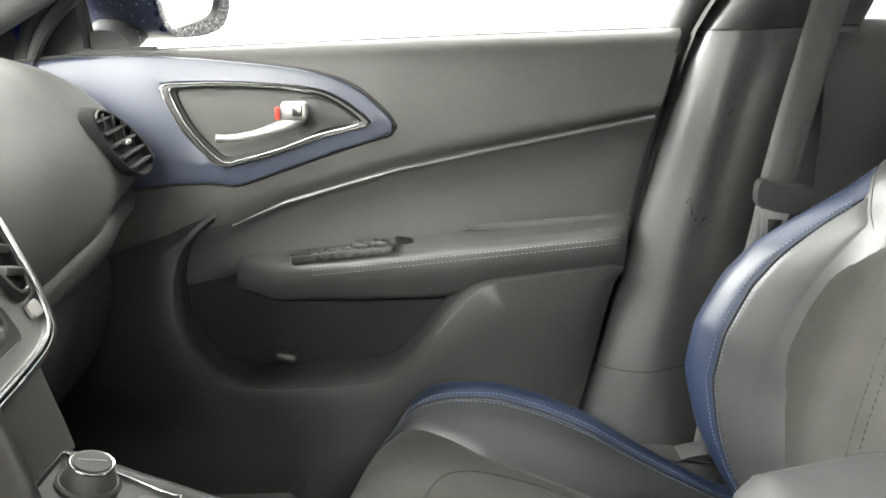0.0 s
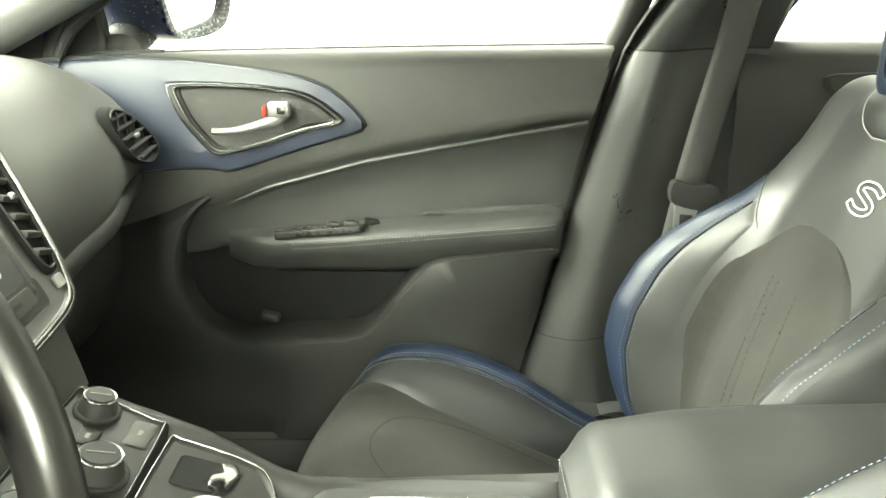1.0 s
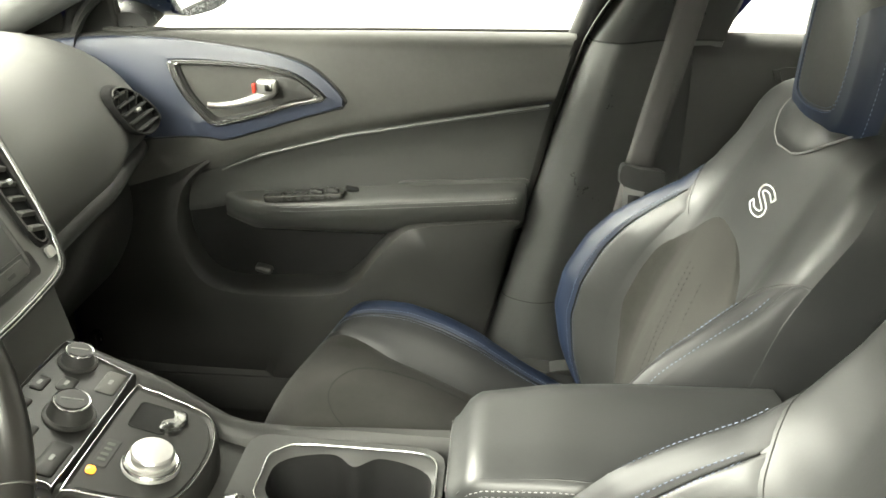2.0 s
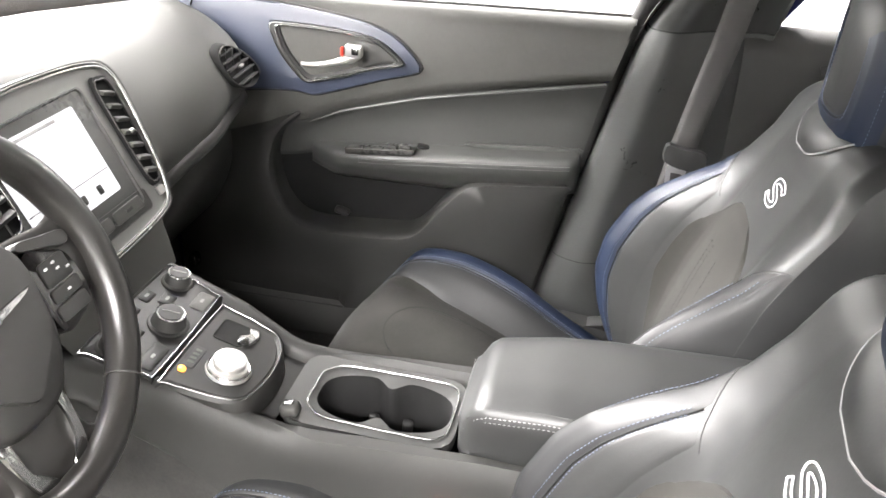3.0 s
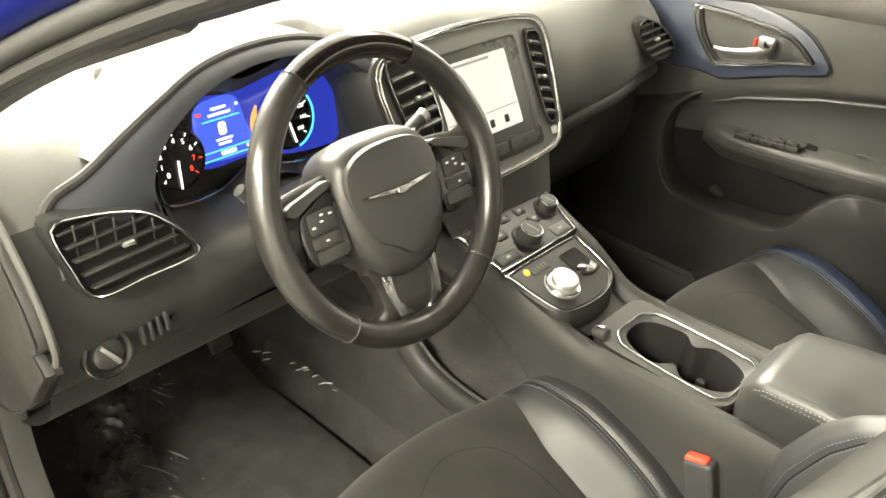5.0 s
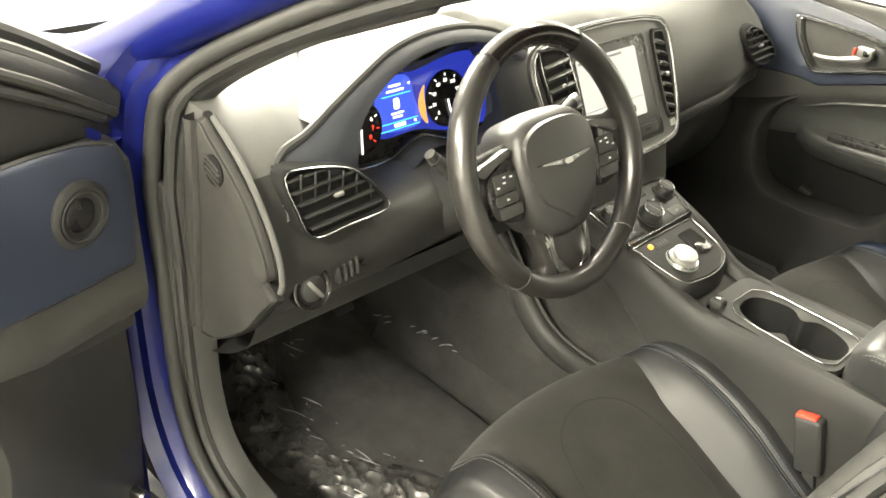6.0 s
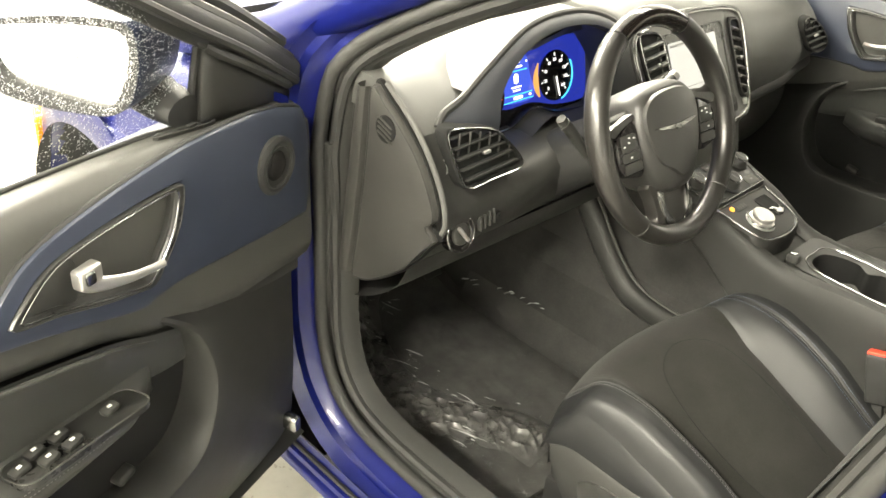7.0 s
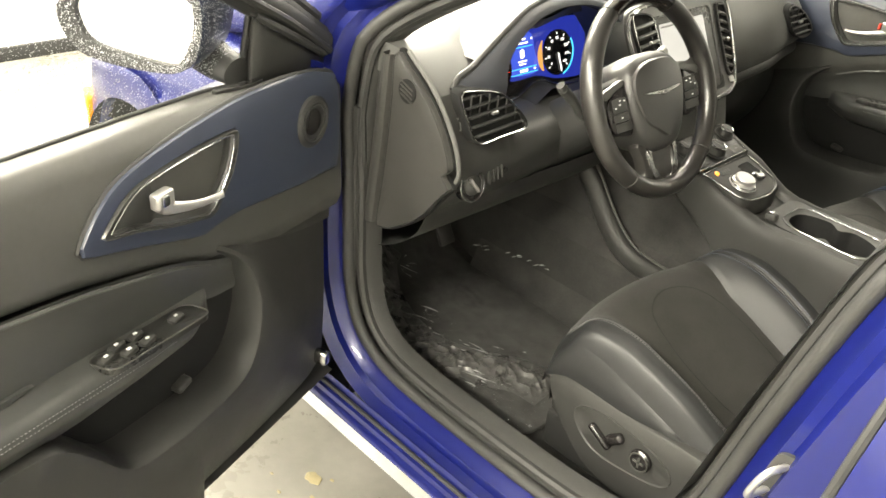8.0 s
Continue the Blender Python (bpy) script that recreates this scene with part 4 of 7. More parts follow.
        base = [bm.verts.new(p + n * 0.0005 + (e1 * math.cos(q) + e2 * math.sin(q)) * r) for q in (0, 1.05, 2.09, 3.14, 4.19, 5.24)]
        tip = bm.verts.new(p + n * (0.0005 + r * 0.8))
        for q in range(6):
            bm.faces.new((base[q], base[(q + 1) % 6], tip))
    tagged(part("pale_water_drops", bm, M_drop, glass, "fine water drops on the glass, pale for the light they refract"), kind="stuff")
    # sail patch ahead of the glass
    sp = B()
    loft(sp, [[Vector((-0.66 + 0.21 * s, 0.80 - 0.012 * t * s, belt_z(-0.66 + 0.21 * s) - 0.004 + t * (0.014 + 0.105 * s))) for t in np.linspace(0, 1, 6)] for s in np.linspace(0, 1, 8)])
    sail = part("sail_patch", sp, M_hard, door, "black triangular patch ahead of the glass", solid=0.01)
    part("patch_post", tube(B(), [(-0.448, 0.812, 1.062), (-0.452, 0.804, 1.13), (-0.458, 0.792, 1.205)], 0.006, 8), M_rubber, sail)
    face = [(-0.528, 1.055), (-0.522, 1.10), (-0.515, 1.155), (-0.48, 1.178), (-0.46, 1.178), (-0.455, 1.12), (-0.452, 1.066), (-0.49, 1.060)]
    part("post_face", plate(B(), ring([Vector((*q, 0)) for q in face], 40), lambda u, v, h: (u, 0.797 - 0.09 * (v - 1.06) - h, v), [(1, -0.012), (1, 0.004), (0.97, 0.006), (0.4, 0.0065)]), M_low, sail, "flat upright face beside the glass")
    part("patch_ridge", tube(B(), cr([(-0.455, 0.782, 1.185), (-0.478, 0.776, 1.170), (-0.558, 0.776, 1.126), (-0.64, 0.779, 1.078)], 16), 0.0075, 8), M_rubber, sail, "rolled rubber ridge")
    fill = []
    for x in np.linspace(-0.655, -0.44, 9):
        low = mix([(-0.66, 1.066), (-0.64, 1.076), (-0.558, 1.124), (-0.478, 1.168), (-0.44, 1.19)], x)
        high = mix([(-0.67, 1.083), (-0.55, 1.160), (-0.436, 1.222)], x) + 0.03
        fill.append([Vector((x, 0.786 + 0.012 * k, low + (high - low) * k)) for k in (0, 0.35, 0.7, 1)])
    part("seal_backing", loft(B(), fill), M_rubber, sail, solid=0.008)
    # outside mirror, turned towards the driver
    def mp(s, z, d=0.0):
        """Places on the mirror: s outwards along its face, z up, d forwards into the housing."""
        return Vector((-0.345 + 0.25 * s - 0.968 * d, 0.862 + 0.968 * s + 0.25 * d, z))
    ml = cr([(0.149, 1.19), (0.128, 1.205), (0.06, 1.216), (0.003, 1.221), (-0.027, 1.221), (-0.044, 1.211), (-0.042, 1.173), (-0.030, 1.142), (-0.018, 1.122), (0.0, 1.115), (0.048, 1.120), (0.107, 1.129), (0.134, 1.140), (0.147, 1.163)], 48, True)
    mh = cr([(0.181, 1.186), (0.165, 1.200), (0.13, 1.214), (0.036, 1.231), (-0.031, 1.234), (-0.056, 1.226), (-0.060, 1.18), (-0.048, 1.135), (-0.030, 1.114), (-0.010, 1.104), (0.015, 1.101), (0.086, 1.102), (0.142, 1.112), (0.166, 1.130), (0.180, 1.158)], 48, True)
    mc = Vector((0.05, 1.165, 0))
    ml, mh = [ring(q, 48) for q in (ml, mh)]
    secs = []
    for t, s in ((0.004, 0.95), (-0.006, 0.985), (-0.004, 1.0), (0.012, 1.015), (0.04, 1.02), (0.08, 1.0), (0.115, 0.96), (0.14, 0.82), (0.155, 0.5), (0.16, 0.05)):
        secs.append([mp(*(mc + (p - mc) * s).xy, t) for p in mh])
    mir = part("mirror_housing", loft(B(), secs, cu=True), M_navy, door, "dark navy door mirror housing wet with drops")
    part("mirror_rim", loft(B(), [[mp(*p.lerp(q, k).xy, t) for p, q in zip(ml, mh)] for k, t in ((0.0, 0.006), (0.05, -0.003), (0.5, -0.006), (1.0, -0.0055))], cu=True), M_dark, mir)
    part("mirror_glass", plate(B(), ml, lambda u, v, h: mp(u, v, 0.003), [(1.01, 0), (0.5, 0), (0.1, 0)]), M_mirror, mir, "mirror glass")
    secs = []
    for x, y, z, rx, rz in ((-0.43, 0.80, 1.095, 0.035, 0.022), (-0.425, 0.835, 1.105, 0.04, 0.026), (-0.42, 0.87, 1.125, 0.045, 0.032), (-0.42, 0.90, 1.14, 0.045, 0.04)):
        secs.append([Vector((x + rx * math.cos(w), y, z + rz * math.sin(w))) for w in [2 * math.pi * k / 20 for k in range(20)]])
    part("mirror_foot", loft(B(), secs, cu=True, caps=True), M_dark, mir, "black foot of the mirror")
    bm = B()
    for k in range(1100):
        j = rnd.randrange(48)
        q = ml[j].lerp(mh[j], 0.15 + 0.85 * rnd.random()).lerp(ml[j - 1].lerp(mh[j - 1], rnd.random()), rnd.random())
        r = 0.0005 + 0.0009 * rnd.random() ** 2
        base = [bm.verts.new(mp(q.x + r * math.cos(w), q.y + r * math.sin(w), -0.0055)) for w in (0, 1.26, 2.51, 3.77, 5.03)]
        tip = bm.verts.new(mp(q.x, q.y, -0.0055 - r))
        for w in range(5):
            bm.faces.new((base[w], base[(w + 1) % 5], tip))
    tagged(part("mirror_drops", bm, M_drop, mir), kind="stuff")
    XF.pop()
    return door


front_door("closed passenger door with blue trim and black panels", False)
front_door("open driver's door with slate blue trim and wet window", True)


# ---- dashboard ----
dash = thing("dashboard", (-0.6, 0, 0.7), "dark grey soft dashboard with air vents and displays", "dashboard")
DASH = [
    (-0.765, [(-0.97, 1.05), (-0.70, 1.092), (-0.50, 1.10), (-0.43, 1.092), (-0.365, 1.05), (-0.33, 0.98), (-0.31, 0.92), (-0.316, 0.875), (-0.36, 0.81), (-0.43, 0.76), (-0.54, 0.72)]),
    (-0.66, [(-0.97, 1.05), (-0.70, 1.105), (-0.52, 1.108), (-0.44, 1.097), (-0.368, 1.05), (-0.335, 0.98), (-0.315, 0.92), (-0.318, 0.875), (-0.36, 0.81), (-0.43, 0.76), (-0.54, 0.72)]),
    (-0.61, [(-0.97, 1.05), (-0.70, 1.112), (-0.54, 1.108), (-0.47, 1.096), (-0.378, 1.045), (-0.342, 0.98), (-0.320, 0.92), (-0.32, 0.875), (-0.36, 0.81), (-0.43, 0.76), (-0.54, 0.72)]),
    (-0.58, [(-0.97, 1.05), (-0.70, 1.12), (-0.56, 1.11), (-0.50, 1.105), (-0.395, 1.05), (-0.352, 0.98), (-0.326, 0.92), (-0.322, 0.875), (-0.36, 0.81), (-0.43, 0.76), (-0.54, 0.72)]),
    (-0.53, [(-0.97, 1.05), (-0.72, 1.12), (-0.60, 1.115), (-0.57, 1.11), (-0.56, 1.06), (-0.53, 0.955), (-0.345, 0.935), (-0.325, 0.875), (-0.36, 0.81), (-0.43, 0.76), (-0.54, 0.72)]),
    (-0.37, [(-0.97, 1.06), (-0.72, 1.125), (-0.60, 1.13), (-0.57, 1.128), (-0.56, 1.06), (-0.53, 0.955), (-0.345, 0.935), (-0.335, 0.875), (-0.37, 0.81), (-0.43, 0.76), (-0.54, 0.72)]),
    (-0.21, [(-0.97, 1.06), (-0.72, 1.125), (-0.60, 1.125), (-0.56, 1.12), (-0.55, 1.06), (-0.52, 0.955), (-0.345, 0.935), (-0.34, 0.875), (-0.37, 0.81), (-0.43, 0.76), (-0.54, 0.72)]),
    (-0.165, [(-0.97, 1.06), (-0.72, 1.12), (-0.52, 1.13), (-0.44, 1.115), (-0.40, 1.065), (-0.365, 0.98), (-0.335, 0.92), (-0.325, 0.865), (-0.37, 0.81), (-0.43, 0.76), (-0.54, 0.72)]),
    (0.0, [(-0.97, 1.06), (-0.72, 1.12), (-0.50, 1.135), (-0.425, 1.122), (-0.395, 1.07), (-0.35, 0.98), (-0.32, 0.92), (-0.30, 0.87), (-0.33, 0.82), (-0.43, 0.78), (-0.54, 0.72)]),
    (0.13, [(-0.97, 1.06), (-0.72, 1.11), (-0.50, 1.12), (-0.43, 1.105), (-0.395, 1.06), (-0.355, 0.985), (-0.33, 0.92), (-0.325, 0.86), (-0.38, 0.82), (-0.46, 0.78), (-0.56, 0.72)]),
    (0.23, [(-0.97, 1.06), (-0.72, 1.105), (-0.52, 1.105), (-0.43, 1.085), (-0.375, 1.03), (-0.348, 0.97), (-0.342, 0.91), (-0.37, 0.868), (-0.44, 0.845), (-0.50, 0.79), (-0.56, 0.71)]),
    (0.45, [(-0.97, 1.06), (-0.72, 1.105), (-0.54, 1.105), (-0.45, 1.085), (-0.385, 1.035), (-0.352, 0.975), (-0.345, 0.92), (-0.37, 0.88), (-0.44, 0.86), (-0.50, 0.80), (-0.56, 0.71)]),
    (0.66, [(-0.97, 1.06), (-0.74, 1.10), (-0.58, 1.10), (-0.48, 1.08), (-0.41, 1.04), (-0.368, 0.985), (-0.362, 0.935), (-0.39, 0.90), (-0.45, 0.88), (-0.51, 0.81), (-0.57, 0.71)]),
    (0.735, [(-0.97, 1.05), (-0.76, 1.085), (-0.62, 1.085), (-0.54, 1.06), (-0.46, 1.03), (-0.42, 0.985), (-0.41, 0.94), (-0.43, 0.905), (-0.48, 0.88), (-0.53, 0.81), (-0.58, 0.71)]),
]


def dash_section(y, n=44):
    for (a, p), (b, q) in zip(DASH, DASH[1:]):
        if y <= b + 1e-9:
            s = max(0.0, (y - a) / (b - a))
            s = s * s * (3 - 2 * s)
            pts = [(u[0] + (v[0] - u[0]) * s, u[1] + (v[1] - u[1]) * s, 0) for u, v in zip(p, q)]
            return [Vector((w.x, y, w.y)) for w in cr(pts, n)]


ys = sorted(set([round(-0.765 + 1.5 * i / 70, 4) for i in range(71)] + [-0.61, -0.60, -0.59, -0.58, -0.575, -0.57, -0.565, -0.56, -0.555, -0.55, -0.545, -0.54, -0.535, -0.53, -0.225, -0.19, -0.175]))
secs = [dash_section(y) for y in ys]
CUT = 25
bm = loft(B(), [q if y > -0.19 else q[:CUT + 1] for q, y in zip(secs, ys) if y <= -0.19])
loft(bm, [q for q, y in zip(secs, ys) if y >= -0.195])
bm.verts.ensure_lookup_table()
bm.faces.new([bm.verts[i] for i in range(CUT + 1)])
part("dash_body", bm, M_dash, dash, "soft grained dashboard skin", angle=70)
bm = loft(B(), [q[CUT:] for q, y in zip(secs, ys) if y <= -0.165])
bm.verts.ensure_lookup_table()
bm.faces.new([bm.verts[i] for i in range(44 - CUT)])
part("lower_dash", bm, M_hard, dash, "dark lower dashboard panel", angle=80)


def dash_x(y, z):
    """Rearmost face of the dashboard at a place."""
    pts = dash_section(y, 90)
    best = -9
    for a, b in zip(pts, pts[1:]):
        if (a.z - z) * (b.z - z) <= 0 and a.z != b.z:
            best = max(best, a.x + (b.x - a.x) * (z - a.z) / (b.z - a.z))
    return best


M_hood2 = shader("end_cover_plastic", (0.036, 0.035, 0.033), 0.36, grain=0.06, grain_scale=900, vary=0.12, spec=0.45)
# end cover on the driver's side
cover = cr([(-0.452, 1.097), (-0.42, 1.078), (-0.385, 1.054), (-0.341, 1.015), (-0.308, 0.965), (-0.296, 0.928), (-0.312, 0.908), (-0.293, 0.892), (-0.312, 0.868), (-0.364, 0.803), (-0.433, 0.749), (-0.470, 0.735), (-0.484, 0.740), (-0.472, 0.83), (-0.462, 0.922), (-0.455, 1.02)], 90, True)
cov = part("end_cover", plate(B(), cover, lambda u, v, h: (u, -0.765 - h, v), [(1, 0), (1, 0.011), (0.99, 0.016), (0.965, 0.018), (0.6, 0.019), (0.2, 0.019)]), M_hood2, dash, "smooth end cover of the dashboard")
# slightly larger near-black plate draws the shadow in the gap round the cover
part("cover_shadow", plate(B(), cover, lambda u, v, h: (u, -0.765 - h, v), [(1.035, -0.002), (1.03, 0.006), (0.9, 0.006)]), M_well, cov)
part("end_seam", tube(B(), [Vector((p.x, -0.770, p.y)) for p in cr([(-0.430, 1.104), (-0.372, 1.064), (-0.328, 1.02), (-0.294, 0.968), (-0.282, 0.925), (-0.288, 0.905)], 30)], 0.0045, 8), M_dash, cov)
part("cover_groove", tube(B(), [Vector((-0.36 + (p.x + 0.36) * 0.985, -0.7838, 0.92 + (p.y - 0.92) * 0.985)) for p in cover], 0.0012, 6, closed=True), M_dark, cov)
gm = pose(-0.412, -0.783, 1.038, 90, 0, 0)
part("speaker_grille", lathe(B(), [(0.022, -0.002), (0.022, 0.003), (0.018, 0.004), (0.0, 0.003)], gm, 24), M_well, cov)
for k in range(4):
    part("grille_bar", rbox(B(), pose(-0.412, -0.787, 1.026 + 0.008 * k, 0, 20, 0), 0.034, 0.003, 0.0035, 0.001), M_hood2, cov)
strip_rows = []
for z in np.linspace(0.735, 1.09, 14):
    xl = mix([(0.732, -0.522), (0.907, -0.506), (1.09, -0.485)], z)
    xr = mix([(0.732, -0.492), (0.922, -0.471), (1.09, -0.461)], z)
    strip_rows.append([Vector((xl + (xr - xl) * k, -0.772 - d, z)) for k, d in ((-0.1, -0.02), (0.0, 0.006), (0.12, 0.013), (0.5, 0.016), (0.85, 0.012), (1.0, 0.002), (1.05, -0.02))])
part("edge_strip", loft(B(), strip_rows), M_hood2, dash, "upright trim strip beside the end cover")
part("end_backing", loft(B(), [[Vector((x, -0.762, z)) for x in (-0.58, -0.48, -0.42)] for z in (0.78, 0.92, 1.06)]), M_dark, dash)


# air vents
def air_vent(name, outline, mid_y, mid_z, rows, label, uprights=5, mirror=1):
    xs = dash_x(mid_y, mid_z) + (0.004 if mid_y < 0 else 0)
    gu = -0.07 if mid_y < 0 else (dash_x(mid_y + 0.05, mid_z) - dash_x(mid_y - 0.05, mid_z)) / 0.1
    gv = (dash_x(mid_y, mid_z + 0.03) - dash_x(mid_y, mid_z - 0.03)) / 0.06

    def at(u, v, h):
        return Vector((xs + gu * (u - mid_y) + gv * (v - mid_z) + 0.004 + h, u, v))
    lip = 0.013 if mid_y < 0 else 0.009
    ol = cr(outline, 48, True)
    v = part(name, plate(B(), ol, at, [(1.10, -0.006), (1.06, lip - 0.002), (1.03, lip), (0.99, lip), (0.96, lip - 0.009), (0.5, lip - 0.010), (0.1, lip - 0.010)]), M_well, dash, label)
    arc = ol if mid_y < 0 else ol[:24]
    part("vent_ring", tube(B(), [at(*(Vector((p.x - mid_y, p.y - mid_z)) * 1.0 + Vector((mid_y, mid_z))), lip + 0.0015) for p in arc], 0.0016 if mid_y < 0 else 0.0015, 6, closed=mid_y < 0), M_chrome if mid_y < 0 else M_stack, v, "thin bright ring")
    zs = [p.y for p in ol]
    for k in range(rows):
        z = min(zs) + (max(zs) - min(zs)) * (k + 0.8) / (rows + 0.6)
        cut = [p.x for a, b in zip(ol, ol[1:] + ol[:1]) for p in [a.lerp(b, (z - a.y) / (b.y - a.y) if a.y != b.y else 0)] if (a.y - z) * (b.y - z) <= 0]
        if len(cut) > 1:
            lo, hi = min(cut) * 0.94 + max(cut) * 0.06, max(cut) * 0.94 + min(cut) * 0.06
            m = basis(at((lo + hi) / 2, z, lip - 0.004), at(hi, z, 0) - at(lo, z, 0), (1, 0, 0.25))
            part("slat", rbox(B(), m, hi - lo, 0.011, 0.0034, 0.001), M_dark, v)
    for k in range(uprights):
        y = min(p.x for p in ol) + (max(p.x for p in ol) - min(p.x for p in ol)) * (k + 1) / (uprights + 1)
        cut = [p.y for a, b in zip(ol, ol[1:] + ol[:1]) for p in [a.lerp(b, (y - a.x) / (b.x - a.x) if a.x != b.x else 0)] if (a.x - y) * (b.x - y) <= 0]
        if len(cut) > 1:
            part("upright", rbox(B(), Matrix.Translation(at(y, (min(cut) + max(cut)) / 2, lip - 0.0095)), 0.004, 0.0022, (max(cut) - min(cut)) * 0.9, 0.0008), M_dark, v)
    part("slider", rbox(B(), Matrix.Translation(at(mid_y, mid_z, lip + 0.001)), 0.008, 0.016, 0.006, 0.002), M_satin, v, "small satin slider")
    return v


air_vent("air_vent", [(-0.728, 1.042), (-0.70, 1.046), (-0.625, 1.028), (-0.588, 1.0), (-0.562, 0.965), (-0.575, 0.956), (-0.64, 0.957), (-0.705, 0.960), (-0.722, 1.0)], -0.648, 1.0, 5, "slanted outer air vent with a chrome ring", 6)
part("vent_wheel", lathe(B(), [(0.016, 0), (0.016, 0.012), (0.012, 0.014), (0, 0.014)], basis((-0.345, -0.728, 0.985), (0, 0, 1), (1, 0, 0)), 20), M_satin, dash)
air_vent("air_vent", [(0.555, 1.022), (0.59, 1.028), (0.645, 1.005), (0.682, 0.968), (0.672, 0.948), (0.62, 0.944), (0.575, 0.96), (0.552, 0.995)], 0.615, 0.985, 5, "slanted outer air vent at the passenger's end", 4)

# headlamp switch
hm = basis((-0.314, -0.70, 0.870), (0, 1, 0), (-0.25, 0, 1))
if (hm.to_3x3() @ Vector((0, 0, 1))).x < 0:
    hm = hm @ Matrix.Rotation(math.pi, 4, "X")
hs = part("headlamp_switch", lathe(B(), [(0.032, -0.012), (0.032, 0.003), (0.029, 0.005), (0.026, 0.004), (0.024, 0.002)], hm, 32), M_piano, dash, "round headlamp switch")
part("ring", tube(B(), [hm @ Vector((0.031 * math.cos(a), 0.031 * math.sin(a), 0.004)) for a in [2 * math.pi * k / 32 for k in range(32)]], 0.0012, 6, closed=True), M_chrome, hs)
part("knob", lathe(B(), [(0.02, 0.0), (0.019, 0.006), (0.016, 0.008), (0.0, 0.008)], hm, 28), M_hard, hs)
part("knob_bar", rbox(B(), hm @ Matrix.Translation((0, 0, 0.010)) @ Matrix.Rotation(0.6, 4, "Z"), 0.006, 0.034, 0.007, 0.002), M_satin, hs)
for k in range(4):
    part("dimmer", rbox(B(), pose(-0.315, -0.652 + 0.011 * k, 0.872 + 0.002 * k, 0, -10, 0), 0.012, 0.005, 0.026, 0.0015), M_hard, hs)
part("dot", lathe(B(), [(0.006, 0), (0.005, 0.004), (0, 0.005)], basis((-0.318, -0.606, 0.876), (0, 0, 1), (0, -1, 0)), 14), M_chrome, hs)

def numeral(text, m, size, mat, parent):
    """A printed figure, laid flat on its dial."""
    cu_ = bpy.data.curves.new("numeral", "FONT")
    cu_.body, cu_.size, cu_.align_x, cu_.align_y, cu_.extrude = text, size, "CENTER", "CENTER", 0.0003
    cu_.materials.append(mat)
    ob = new("numeral", cu_)
    ob.matrix_basis = m
    ob.parent = parent
    return ob


# instrument binnacle
arch = [(-0.565, 0.965), (-0.585, 1.0), (-0.578, 1.045), (-0.548, 1.08), (-0.49, 1.112), (-0.42, 1.131), (-0.35, 1.135), (-0.28, 1.126), (-0.225, 1.10), (-0.19, 1.055), (-0.182, 1.0), (-0.20, 0.96)]
ac = cr([(*p, 0) for p in arch], 56)
mid = Vector((-0.385, 1.03, 0))


def arch_at(s, x, dz=0.0):
    return [Vector((x - 0.5 * (p.y - 1.0), (mid + (p - mid) * s).x, (mid + (p - mid) * s).y + dz)) for p in ac]


flare = cr([(-0.725, 1.045), (-0.705, 1.06), (-0.66, 1.072), (-0.60, 1.096), (-0.54, 1.119), (-0.47, 1.143), (-0.39, 1.154), (-0.30, 1.15), (-0.225, 1.126), (-0.178, 1.08), (-0.166, 1.03), (-0.175, 0.97)], 56)


def flare_at(s, x0, x1, dz=0.0):
    """The hood's outer edge, drawn towards the opening by s; x0 at its crown, x1 low at its side."""
    out = []
    for p, q in zip(flare, ac):
        r = p.lerp(q, s)
        out.append(Vector((x1 + (x0 - x1) * max(0.0, min(1.0, (r.y - 1.03) / 0.14)), r.x, r.y + dz)))
    return out


hood = part("cluster_hood", loft(B(), [flare_at(0.02, -0.435, -0.35), flare_at(0.12, -0.428, -0.340), flare_at(0.5, -0.424, -0.340), flare_at(0.88, -0.424, -0.345), arch_at(0.985, -0.362, 0), arch_at(0.965, -0.39, 0), arch_at(0.93, -0.455, -0.004)]), M_hood, dash, "slate blue surround of the instruments")
part("hood_crown", loft(B(), [[Vector((p.x, max(p.y, -0.745), p.z)) for p in q[7:50]] for q in (flare_at(-0.9, -0.74, -0.52, -0.07), flare_at(-0.45, -0.62, -0.46, -0.028), flare_at(-0.22, -0.54, -0.41, -0.008), flare_at(-0.06, -0.47, -0.37, -0.001), flare_at(0.02, -0.435, -0.35))]), M_dash, dash, "soft skin rising to the instrument surround", angle=70)
part("hood_line", tube(B(), arch_at(0.985, -0.358), 0.0022, 6), M_hard, hood)
part("hood_seam", tube(B(), [p + Vector((0.002, 0, 0.001)) for p in flare_at(0.0, -0.44, -0.352)], 0.0065, 8), M_dark, hood)


def cl(u, v, h):
    """Places on the face of the instruments: u across, v up, h towards the driver."""
    return Vector((-0.485 + h - 0.25 * (v - 1.03), u, v))


face = [(-0.515, 0.945), (-0.53, 0.99), (-0.512, 1.045), (-0.465, 1.08), (-0.42, 1.084), (-0.385, 1.076), (-0.30, 1.088), (-0.22, 1.088), (-0.165, 1.065), (-0.135, 1.01), (-0.14, 0.96), (-0.20, 0.938), (-0.30, 0.945), (-0.37, 0.965), (-0.44, 0.942)]
fc = cr(face, 70, True)
cluster = part("instrument_display", plate(B(), fc, cl, [(1.06, 0.015), (1.02, 0.008), (1, 0.0), (0.5, 0), (0.1, 0)]), M_piano, dash, "instrument cluster with blue screens")
